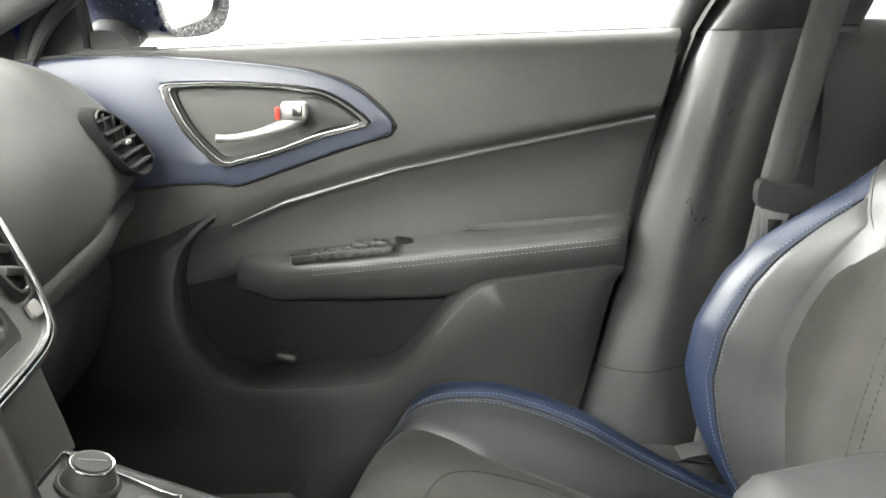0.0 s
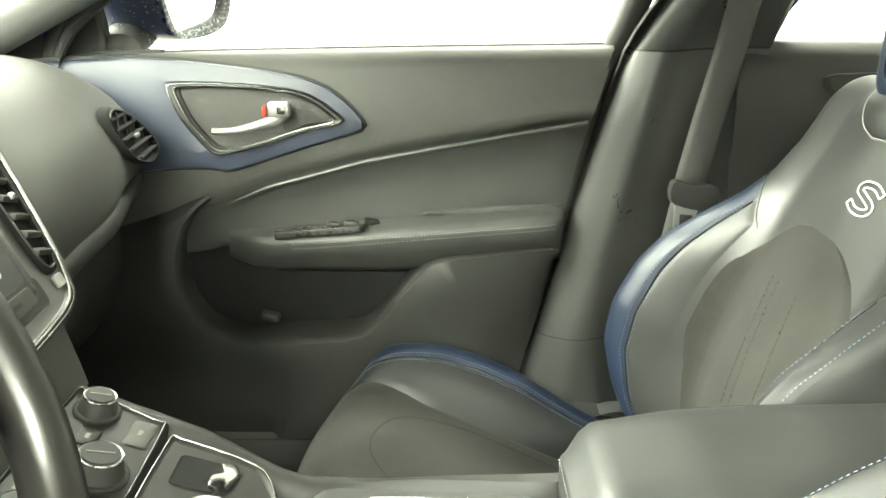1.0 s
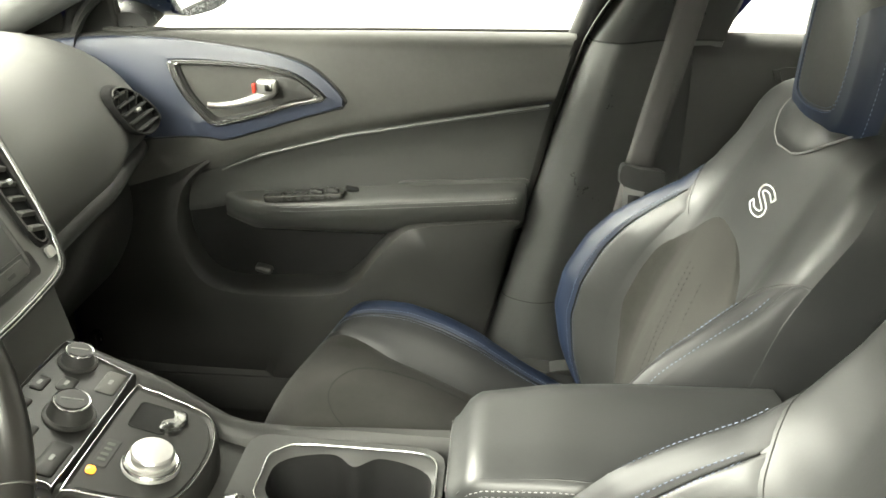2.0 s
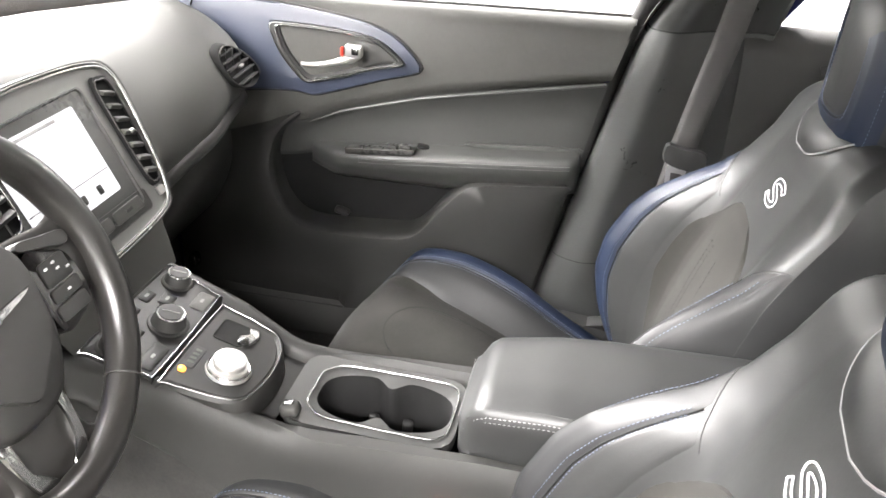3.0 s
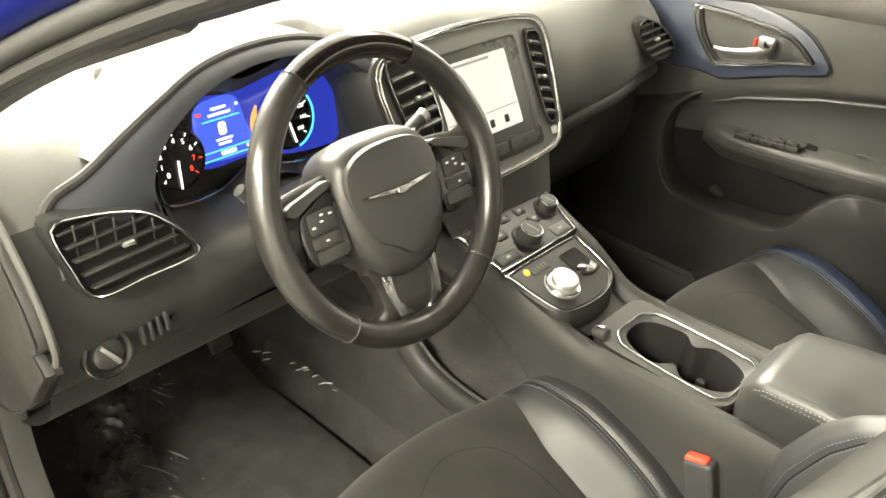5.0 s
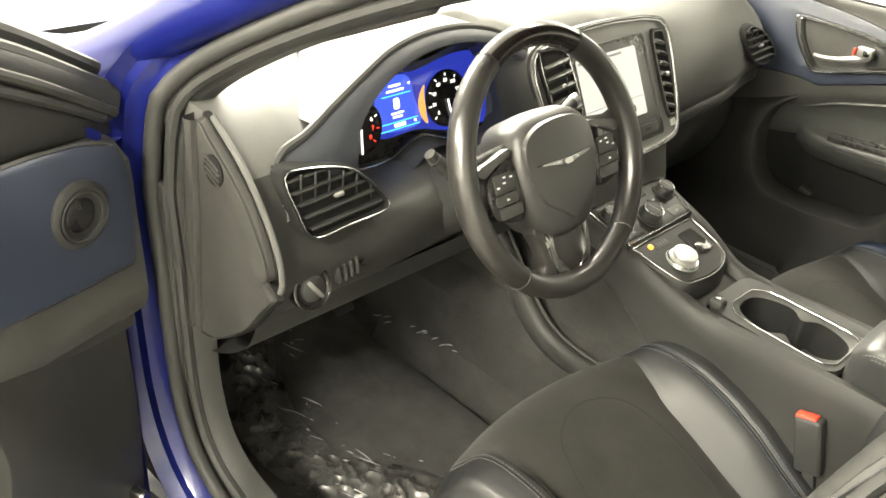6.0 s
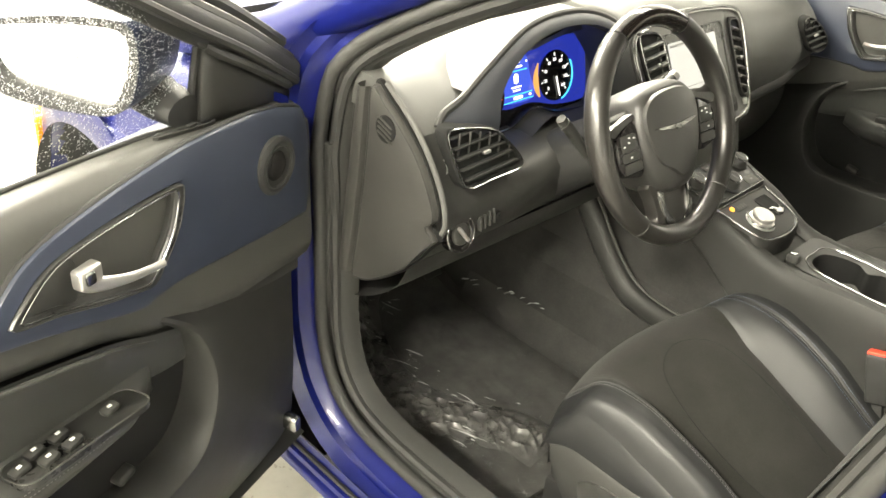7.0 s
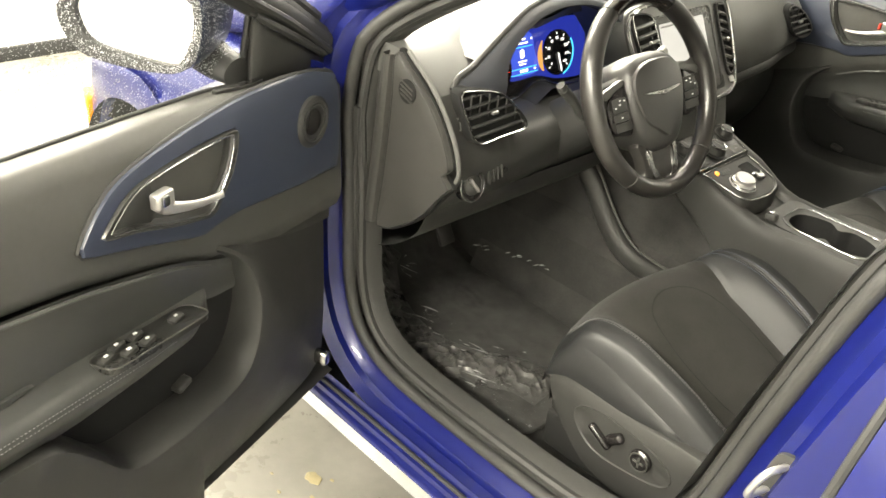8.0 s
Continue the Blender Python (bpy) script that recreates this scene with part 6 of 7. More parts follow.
part("tunnel_side", bm, M_carpet, console, "dark carpet beside the tunnel")


def ct(u, v, h):
    """Places on the console's top: u rearwards, v across, h up from its slope."""
    return Vector((u, v, top_z(u) + h))


hv = cr([(-0.258, -0.112), (-0.258, 0.094), (-0.247, 0.104), (-0.176, 0.086), (-0.166, 0.074), (-0.164, -0.106), (-0.174, -0.118), (-0.247, -0.124)], 60, True)
panel = part("climate_panel", plate(B(), hv, ct, [(1.03, -0.02), (1.03, 0.002), (1.0, 0.004), (0.97, 0.002), (0.5, 0.002), (0.1, 0.002)]), M_panel, console, "dark climate panel with three dials")
part("panel_line", tube(B(), [ct(p.x, p.y, 0.005) for p in hv], 0.0008, 6, closed=True), M_chrome, panel, "chrome outline")
slope = basis((0, 0, 0), (0.95, 0, -0.30), (0, 1, 0))


def dial(x, y, r, h, name="dial"):
    m = Matrix.Translation(ct(x, y, 0.002)) @ slope
    d = part(name, lathe(B(), [(r * 1.42, -0.002), (r * 1.42, 0.0025), (r * 1.30, 0.004), (r * 1.22, 0.004), (r * 1.16, 0.006), (r * 0.99, h), (r * 0.9, h + 0.002), (0, h + 0.002)], m, 32), M_hard, panel, "round dial with a chrome ring")
    part("dial_ring", tube(B(), [m @ Vector((r * 0.95 * math.cos(a), r * 0.95 * math.sin(a), h + 0.001)) for a in [2 * math.pi * k / 32 for k in range(32)]], 0.0013, 6, closed=True), M_chrome, d)
    part("dial_face", lathe(B(), [(r * 0.86, h + 0.001), (r * 0.84, h + 0.003), (0, h + 0.0032)], m, 28), M_panel, d)
    part("dial_bar", rbox(B(), m @ Matrix.Translation((0, 0, h + 0.0035)) @ Matrix.Rotation(0.3, 4, "Z"), r * 1.2, 0.0012, 0.0008, 0), M_silver, d)
    return d


dial(-0.230, 0.080, 0.016, 0.017)
dial(-0.197, -0.012, 0.020, 0.020)
dial(-0.230, -0.094, 0.016, 0.017)
for k, (x, y, w, l) in enumerate(((-0.245, -0.055, 0.026, 0.016), (-0.247, -0.018, 0.026, 0.016), (-0.247, 0.025, 0.026, 0.016), (-0.222, -0.056, 0.026, 0.018), (-0.222, 0.036, 0.026, 0.018), (-0.182, 0.060, 0.042, 0.022), (-0.182, -0.082, 0.052, 0.022))):
    key = part("key", plate(B(), rrect(x, y, l, w, 0.004), ct, [(1, 0.002), (1, 0.0032), (0.92, 0.004), (0.3, 0.004)]), M_panel if k != 5 else M_stack, panel)
    part("key_mark", plate(B(), rrect(x, y, 0.004, 0.009, 0.001, 3), ct, [(1, 0.0042), (1, 0.0047), (0.3, 0.0047)]), M_silver, key)

sh = cr([(-0.156, -0.106), (-0.156, 0.058), (-0.147, 0.069), (-0.078, 0.058), (-0.056, 0.038), (-0.044, -0.005), (-0.048, -0.066), (-0.066, -0.100), (-0.147, -0.116)], 60, True)


def shz(u, v, h):
    return Vector((u, v, mix([(-0.17, 0.798), (-0.04, 0.760)], u) + h))


shp = part("shifter_panel", plate(B(), sh, shz, [(1.06, -0.03), (1.05, -0.002), (1.0, 0.003), (0.96, 0.001), (0.5, 0.001), (0.1, 0.001)]), M_panel, console, "graphite panel round the rotary gear knob")
part("panel_line", tube(B(), [shz(p.x, p.y, 0.004) for p in sh], 0.0009, 6, closed=True), M_chrome, shp, "chrome outline")
part("inner_face", plate(B(), sh, shz, [(0.93, 0.001), (0.92, 0.0028), (0.3, 0.0028)]), M_panel, shp)
km = Matrix.Translation(shz(-0.094, -0.050, 0.003)) @ basis((0, 0, 0), (0.97, 0, -0.24), (0, 1, 0))
knob = part("gear_knob", lathe(B(), [(0.031, 0), (0.030, 0.003), (0.026, 0.005), (0.0255, 0.009), (0.022, 0.010), (0.0228, 0.0175), (0.021, 0.0198), (0.012, 0.0203), (0, 0.0203)], km, 40), M_satin, console, "round brushed metal gear knob")
part("knob_collar", tube(B(), [km @ Vector((0.0275 * math.cos(a), 0.0275 * math.sin(a), 0.004)) for a in [2 * math.pi * k / 36 for k in range(36)]], 0.002, 6, closed=True), M_chrome, knob)
part("tray", plate(B(), rrect(-0.119, 0.022, 0.040, 0.046, 0.006), shz, [(1.04, 0.003), (1.0, 0.0045), (0.95, 0.0036), (0.93, 0.0034), (0.3, 0.0034)]), M_well, shp, "dark storage tray")
key = part("tray_latch", plate(B(), cr([(-0.104, 0.004), (-0.090, 0.008), (-0.082, 0.026), (-0.088, 0.043), (-0.100, 0.040), (-0.095, 0.026), (-0.105, 0.016)], 26, True), shz, [(1, 0.002), (1, 0.008), (0.85, 0.010), (0.3, 0.010)]), M_chrome, shp, "bright metal latch of the tray")
part("gear_display", plate(B(), rrect(-0.140, -0.052, 0.016, 0.046, 0.003), shz, [(1, 0.003), (0.96, 0.0042), (0.3, 0.0042)]), M_dark, shp, "gear position display")
for k in range(4):
    part("gear_mark", plate(B(), rrect(-0.140, -0.064 + 0.0085 * k, 0.008, 0.0045, 0.001, 3), shz, [(1, 0.0044), (1, 0.005), (0.3, 0.005)]), M_stack, shp)
part("gear_lamp", plate(B(), rrect(-0.143, -0.082, 0.009, 0.010, 0.003), shz, [(1, 0.003), (0.9, 0.006), (0.3, 0.007)]), G_amber, shp, "amber glowing lamp")

# cup holders
CUP = [(0.010, -0.034), (0.010, 0.0), (0.010, 0.030), (0.022, 0.047), (0.040, 0.057), (0.11, 0.060), (0.182, 0.060), (0.198, 0.052), (0.206, 0.036), (0.206, -0.040), (0.198, -0.055), (0.182, -0.063), (0.11, -0.063), (0.040, -0.060), (0.022, -0.050)]
cu = cr(CUP, 60, True)
surround = rrect(0.098, -0.002, 0.235, 0.152, 0.03)
tray = part("cup_tray", loft(B(), [[ct(p.x, p.y, h) for p in pts] for pts, h in ((ring([Vector((*q, 0)) for q in surround], 60), -0.012), (ring([Vector((*q, 0)) for q in surround], 60), 0.002))], cu=True), M_cupmetal, console, "graphite tray with two cup holders")


def aligned(poly, c, n=60):
    """Points of a closed outline at even angles round c."""
    pts = [Vector((p[0], p[1], 0)) for p in poly]
    out = []
    for i in range(n):
        a = 2 * math.pi * i / n
        d = Vector((math.cos(a), math.sin(a), 0))
        best = 0.001
        for p, q in zip(pts, pts[1:] + pts[:1]):
            p, q = p - c, q - c
            den = d.x * (q.y - p.y) - d.y * (q.x - p.x)
            if abs(den) > 1e-12:
                u = (p.y * d.x - p.x * d.y) / -den
                if 0 <= u <= 1 and p.lerp(q, u).dot(d) > best:
                    best = p.lerp(q, u).dot(d)
        out.append(c + d * best)
    return out


cc = Vector((0.108, -0.002, 0))
eight = []
for i in range(120):
    a = 2 * math.pi * i / 120
    x = 0.093 * math.cos(a)
    y = (1 if math.sin(a) > 0 else -1) * abs(math.sin(a)) ** 0.62 * (0.054 - 0.022 * math.exp(-(x / 0.016) ** 2))
    eight.append((cc.x + 0.002 + x * (1.0), cc.y + y))
o1, o2, o3 = aligned(surround, cc), aligned(CUP, cc), aligned(eight, cc)
bm = loft(B(), [[ct(p.x, p.y, 0.003) for p in o1], [ct(p.x, p.y, 0.003) for p in o2]], cu=True)
part("tray_top", bm, M_cupmetal, tray)
part("tray_line", tube(B(), [ct(p.x, p.y, 0.005) for p in cu], 0.0011, 6, closed=True), M_chrome, tray, "chrome outline")
bm = loft(B(), [[ct(p.x, p.y, 0.003) for p in o2], [ct(p.x, p.y, 0.0) for p in o3]], cu=True)
part("cup_deck", bm, M_cupmetal, tray)
bm = loft(B(), [[ct(p.x, p.y, 0.0) for p in o3], [ct(p.x, p.y, -0.006) for p in o3], [ct(cc.x + (p.x - cc.x) * 0.95, cc.y + (p.y - cc.y) * 0.93, -0.095) for p in o3], [ct(cc.x + (p.x - cc.x) * 0.3, cc.y + (p.y - cc.y) * 0.3, -0.097) for p in o3]], cu=True)
bm.verts.ensure_lookup_table()
bm.faces.new(bm.verts[-60:])
part("cup_well", bm, M_well, tray, "dark double cup well")
for x, y in ((0.085, 0.03), (0.135, 0.03)):
    part("cup_tab", rbox(B(), Matrix.Translation(ct(x, y, -0.06)), 0.016, 0.012, 0.02, 0.005, 3), M_dark, tray)
brake = part("brake_switch", rbox(B(), Matrix.Translation(ct(-0.004, -0.062, 0.006)) @ Matrix.Rotation(-0.2, 4, "Y"), 0.026, 0.022, 0.018, 0.006, 3), M_hard, console, "parking brake switch")
part("switch_cap", rbox(B(), Matrix.Translation(ct(-0.006, -0.062, 0.016)) @ Matrix.Rotation(-0.2, 4, "Y"), 0.014, 0.010, 0.004, 0.0015), M_chrome, brake)

# armrest lid
armrest = thing("console_armrest", (0.38, 0, 0.73), "padded leather armrest with double stitching on the console", "armrest")
secs = []
for i in range(30):
    s = i / 29
    x = 0.230 + 0.345 * s
    e = mix([(0, 0.0), (0.03, 0.62), (0.08, 0.9), (0.15, 1.0), (0.92, 1.0), (1, 0.85)], s)
    w = 0.086 + 0.016 * min(1, s * 2)
    zt = mix([(0, 0.784), (0.025, 0.802), (0.07, 0.815), (0.3, 0.825), (1, 0.83)], s)
    zb = 0.722
    zm = mix([(0, 0.765), (0.1, 0.772), (1, 0.785)], s)
    pts = [(0, zt + 0.003, 0), (w * 0.5, zt + 0.002, 0), (w * 0.84, zt - 0.004, 0), (w * (0.87 + 0.10 * e), zt - 0.014, 0), (w * (0.90 + 0.10 * e), zt - 0.028, 0), (w * (0.90 + 0.09 * e), zt - 0.055, 0), (w * 0.95, zb + 0.012, 0), (w * 0.85, zb, 0)]
    pr = cr(pts, 22)
    secs.append([Vector((x, -p.x, p.y)) for p in reversed(pr)] + [Vector((x, p.x, p.y)) for p in pr[1:]])
front = [Vector((0.225, p.y * 0.93, 0.77 + (p.z - 0.77) * 0.85)) for p in secs[0]]
front2 = [Vector((0.2225, p.y * 0.75, 0.77 + (p.z - 0.77) * 0.6)) for p in secs[0]]
back = [p + Vector((0.01, 0, 0)) for p in secs[-1]]
bm = loft(B(), [front2, front] + secs + [back], caps=True)
part("pad", bm, M_leather, armrest)
for d in (0.0, -0.007):
    for sgn in (-1, 1):
        line = [Vector((0.232 + 0.34 * s, sgn * ((0.086 + 0.016 * min(1, s * 2)) * (0.885 - 0.6 * d + 0.10 * mix([(0, 0.0), (0.03, 0.62), (0.08, 0.9), (0.15, 1.0), (1, 1)], s)) + 0.0006), mix([(0, 0.784), (0.025, 0.802), (0.07, 0.815), (0.3, 0.825), (1, 0.83)], s) - 0.0155 + d)) for s in np.linspace(0, 1, 24)]
        part("stitching", stitches(B(), line), M_thread, armrest)
for sgn in (-1, 1):
    part("edge_piping", tube(B(), [Vector((0.236 + 0.33 * s, sgn * (0.086 + 0.016 * min(1, s * 2)) * 0.885, mix([(0, 0.784), (0.025, 0.802), (0.07, 0.815), (0.3, 0.825), (1, 0.83)], 0.012 + 0.96 * s) - 0.0075)) for s in np.linspace(0, 1, 30)], 0.0016, 6), M_lea_dark, armrest)
part("stitching", stitches(B(), [Vector((0.2222, y, 0.778)) for y in np.linspace(-0.064, 0.064, 12)]), M_thread, armrest)


# ---- front seats ----
RIDGE = [(-0.065, 0.0), (-0.05, 0.003), (-0.01, 0.026), (0.04, 0.047), (0.09, 0.064), (0.15, 0.07), (0.21, 0.07), (0.25, 0.062), (0.345, 0.046), (0.42, 0.024), (0.55, 0.01)]


def seat(side, label, at):
    """A sport seat; side 1 for the passenger's. Built round y = 0 and set in place."""
    XF.append(Matrix.Translation(at) @ Matrix.Diagonal((1, side, 1, 1)))
    th = thing("car_seat", (0.2, 0, 0.30), label, "car seat", group="front seats")
    prof = cr([(0.55, 0.45, 0), (0.44, 0.455, 0), (0.34, 0.475, 0), (0.24, 0.515, 0), (0.14, 0.56, 0), (0.06, 0.592, 0), (0.0, 0.602, 0), (-0.05, 0.588, 0), (-0.085, 0.552, 0), (-0.105, 0.50, 0), (-0.115, 0.43, 0), (-0.11, 0.35, 0)], 60)

    def frame_at(i):
        a, b = prof[max(0, i - 1)], prof[min(59, i + 1)]
        t = (b - a).normalized()
        n = Vector((t.y, -t.x, 0))
        if n.y < 0 and n.x > 0:
            n = -n
        return prof[i], n

    def ridge(i):
        return mix(RIDGE, prof[i].x) if i < 50 else 0.0

    def cush(i, v, h=0.0):
        """Cushion surface: i along, v across."""
        p, n = frame_at(i)
        av = abs(v)
        r = ridge(i)
        g = mix([(0, 0.0), (0.10, 0.004), (0.155, 0.018), (0.19, 0.62), (0.225, 0.98), (0.245, 1.0), (0.262, 0.86), (0.274, 0.45), (0.28, -0.1), (0.28, -1.0), (0.27, -1.6)], av)
        hump = 0.008 * math.cos(min(1, av / 0.155) * math.pi / 2) if av < 0.155 else 0
        q = p + n * (r * g + hump + h)
        return q

    def surf(i, v, drop=0.0, h=0.0):
        q = cush(i, v, h)
        w = mix([(0, 0.84), (0.25, 0.93), (0.5, 1.0), (0.75, 1.0), (1, 0.95)], i / 59)
        back_off = 0.055 * (min(1.0, abs(v) / 0.277) ** 3) * min(1.0, max(0.0, (0.03 - q.x) / 0.1))
        return Vector((q.x + back_off, v * w, q.y - drop))

    def fabric(i, sg):
        """Half width of the woven centre; it widens over the front, and on the driver's outer side."""
        base = 0.186 if (side < 0 and sg > 0) else 0.150
        return base + (0.209 - base) * min(1.0, max(0.0, (i - 31) / 13)) ** 1.5

    def band(name, a_of, b_of, nv, i0, i1, mat, parent, lab="", roll=0.005):
        secs = []
        for i in range(i0, i1):
            a, b = a_of(i), b_of(i)
            secs.append([surf(i, a + (b - a) * j / (nv - 1), 0, -roll if j in (0, nv - 1) else 0.0) for j in range(nv)])
        return part(name, loft(B(), secs), mat, parent, lab)

    centre = band("cushion_centre", lambda i: -fabric(i, -1) - 0.002, lambda i: fabric(i, 1) + 0.002, 31, 0, 60, M_suede, th, "dark woven cushion centre")
    for sg in (-1, 1):
        outer_driver = side < 0 and sg > 0
        band("cushion_bolster", lambda i: sg * fabric(i, sg), lambda i: sg * 0.214, 10, 0, 50, M_lea_dark, th, "black leather cushion bolster")
        strip = band("cushion_edge", lambda i: sg * 0.2115, lambda i: sg * 0.277, 16, 0, 51, M_lea_dark if side < 0 else M_blue_lea, th, "dark leather edge" if side < 0 else "dark blue leather edge")
        for dv in (0.206, 0.2185):
            part("stitching", stitches(B(), [surf(i, sg * dv, 0, 0.0008) for i in range(0, 46)]), M_thread if outer_driver else M_bluethread, strip)
        part("edge_seam", tube(B(), [surf(i, sg * 0.2128, 0, -0.0012) for i in range(0, 49)], 0.0014, 6), M_well, strip)
        # side skirt under the blue edge
        secs = []
        for i in range(0, 52):
            a = surf(i, sg * 0.276)
            zl = mix([(-0.16, 0.46), (0.0, 0.50), (0.3, 0.505), (0.56, 0.47)], a.x)
            secs.append([a + Vector((0, sg * d, (min(0, zl - a.z)) * t)) for d, t in ((-0.003, 0.0), (0.003, 0.12), (0.006, 0.4), (0.004, 0.75), (-0.002, 1.0))])
        part("cushion_side", loft(B(), secs), M_lea_dark, th, "leather cushion side")
        # plastic side shield
        sh_ = cr([(-0.045, 0.495), (0.0, 0.520), (0.13, 0.520), (0.29, 0.525), (0.42, 0.51), (0.50, 0.48), (0.50, 0.36), (0.30, 0.33), (0.1, 0.335), (0.02, 0.385), (-0.025, 0.44)], 50, True)
        sd = part("side_shield", plate(B(), sh_, lambda u, v, h: (u, sg * (0.262 + h), v), [(1, -0.03), (1, 0.006), (0.97, 0.016), (0.9, 0.02), (0.4, 0.02)]), M_hard, th, "hard plastic seat side shield")
        if sg > 0 and side < 0:
            part("recess", plate(B(), cr([(0.035, 0.465), (0.09, 0.492), (0.20, 0.485), (0.26, 0.455), (0.24, 0.415), (0.12, 0.395), (0.06, 0.415)], 36, True), lambda u, v, h: (u, 0.281 + h, v), [(1, 0), (0.985, 0.004), (0.95, 0.0015), (0.3, 0.0012)]), M_hard, sd)
            part("seat_switch", rbox(B(), pose(0.105, 0.289, 0.445, 0, 30, 0), 0.058, 0.016, 0.013, 0.005, 3), M_piano, sd, "power seat switch")
            part("seat_switch", rbox(B(), pose(0.138, 0.290, 0.462, 0, -40, 0), 0.040, 0.018, 0.022, 0.008, 3), M_piano, sd)
            lm = basis((0.196, 0.284, 0.450), (1, 0, 0), (0, 0, -1))
            lb = part("lumbar_knob", lathe(B(), [(0.023, 0), (0.023, 0.006), (0.019, 0.010), (0, 0.010)], lm, 24), M_piano, sd, "round lumbar knob")
            part("knob_ring", tube(B(), [lm @ Vector((0.019 * math.cos(a), 0.019 * math.sin(a), 0.010)) for a in [2 * math.pi * k / 24 for k in range(24)]], 0.0014, 5, closed=True), M_stack, lb)
            part("knob_cross", rbox(B(), lm @ Matrix.Translation((0, 0, 0.0105)), 0.022, 0.004, 0.002, 0), M_stack, lb)
            part("knob_cross", rbox(B(), lm @ Matrix.Translation((0, 0, 0.0105)), 0.004, 0.022, 0.002, 0), M_stack, lb)
    # outline sewn into the cushion centre
    loop = [(16, -0.10), (22, -0.112), (29, -0.11), (35, -0.085), (37.5, -0.03), (37.5, 0.03), (35, 0.085), (29, 0.11), (22, 0.112), (16, 0.10), (6, 0.085)]
    groove = []
    for p in cr([(a, b * 100, 0) for a, b in [(6, -0.085)] + loop], 90):
        i = max(0, min(58, int(p.x)))
        q = surf(i, p.y / 100).lerp(surf(i + 1, p.y / 100), max(0, min(1, p.x - i)))
        groove.append(q + Vector((0, 0, -0.0009)))
    part("sewn_line", tube(B(), groove, 0.0015, 6), M_well, centre)
    part("recliner_cover", plate(B(), cr([(0.34, 0.50), (0.40, 0.525), (0.44, 0.50), (0.43, 0.44), (0.36, 0.44)], 24, True), lambda u, v, h: (u, 0.262 + h, v), [(1, -0.03), (1, 0.006), (0.94, 0.012), (0.4, 0.013)]), M_pillar, th, "grey plastic recliner cover")
    # base rails
    for sg in (-1, 1):
        part("seat_rail", rbox(B(), pose(0.18, sg * 0.2, 0.31), 0.5, 0.04, 0.09, 0.006), M_dark, th)
    part("seat_pan", rbox(B(), pose(0.2, 0, 0.385), 0.54, 0.44, 0.07, 0.02), M_dark, th)

    # backrest: profile from the base up, facing forwards
    bp = cr([(0.475, 0.47, 0), (0.485, 0.56, 0), (0.515, 0.68, 0), (0.556, 0.80, 0), (0.60, 0.91, 0), (0.64, 1.0, 0), (0.668, 1.058, 0), (0.71, 1.084, 0), (0.75, 1.065, 0)], 64)

    def bframe(i):
        a, b = bp[max(0, i - 1)], bp[min(63, i + 1)]
        t = (b - a).normalized()
        return bp[i], Vector((-t.y, t.x, 0))

    def bw(s):
        return mix([(0, 0.215), (0.1, 0.245), (0.22, 0.272), (0.40, 0.278), (0.52, 0.265), (0.65, 0.243), (0.78, 0.236), (0.9, 0.218), (1, 0.185)], s)

    def back_row(i, v, h):
        p, n = bframe(i)
        av = abs(v)
        s = i / 63
        r = mix([(0, 0.035), (0.02, 0.045), (0.135, 0.105), (0.215, 0.132), (0.30, 0.138), (0.395, 0.125), (0.465, 0.105), (0.545, 0.065), (0.61, 0.03), (0.68, 0.01), (0.76, 0.0)], s)
        g = mix([(0, 0), (0.4, 0.02), (0.52, 0.08), (0.60, 0.24), (0.70, 0.58), (0.80, 0.87), (0.87, 0.98), (0.91, 1.0), (0.95, 0.88), (0.98, 0.55), (1.0, 0.0)], av)
        hump = 0.012 * (1 - min(1, av / 0.55) ** 2)
        side_fall = -0.02 * max(0, (av - 0.88) / 0.12) ** 2 * min(1, max(0, (s - 0.6) / 0.2))
        q = p + n * (r * g + hump + side_fall + h)
        return Vector((q.x, v * bw(s), q.y))

    def back(i, v, h=0.0):
        """Backrest surface: i up (0 to 63), v from -1 to 1 across."""
        k = max(0, min(62, int(i)))
        return back_row(k, v, h).lerp(back_row(k + 1, v, h), max(0.0, min(1.0, i - k)))

    def seam_i(v):
        """Where the bolster ends under the shoulder panel."""
        return mix([(0.5, 33), (0.62, 35.5), (0.8, 39.5), (0.96, 42.5), (1.0, 43)], abs(v))

    def bband(name, va, vb, mat, lab="", nv=14, lift=0.0022, n=52):
        """A sewn panel of the bolster, its edges rolled in."""
        secs = []
        for k in range(n):
            row = []
            for j in range(nv):
                v = va + (vb - va) * j / (nv - 1)
                e = min(j, nv - 1 - j, n - 1 - k)
                row.append(back(seam_i(v) * k / (n - 1), v, -0.001 if e == 0 else (lift * 0.75 if e == 1 else lift)))
            secs.append(row)
        return part(name, loft(B(), secs), mat, th, lab)

    secs = [[back(i, v) for v in np.linspace(-1, 1, 61)] for i in range(64)]
    part("back_panel", loft(B(), secs), M_leather, th, "black leather backrest panel")
    secs = []
    for i in range(0, 40):
        s = i / 39
        hw = 0.63 * math.sqrt(max(0.0, 1 - max(0, (s - 0.70) / 0.303) ** 2)) * (0.80 + 0.20 * min(1, s / 0.5))
        secs.append([back(i * 1.03, hw * k / 12, 0.0035 - (0.005 if abs(k) == 12 or i == 39 else 0)) for k in range(-12, 13)])
    insert = part("back_insert", loft(B(), secs), M_suede, th, "grey woven backrest insert")
    for off in (-0.2, 0.02, 0.1):
        part("stitching", stitches(B(), [back(i, off + 0.25 * (i / 36 - 0.5), 0.0042) for i in range(4, 34)], step=0.009), M_dark, insert)
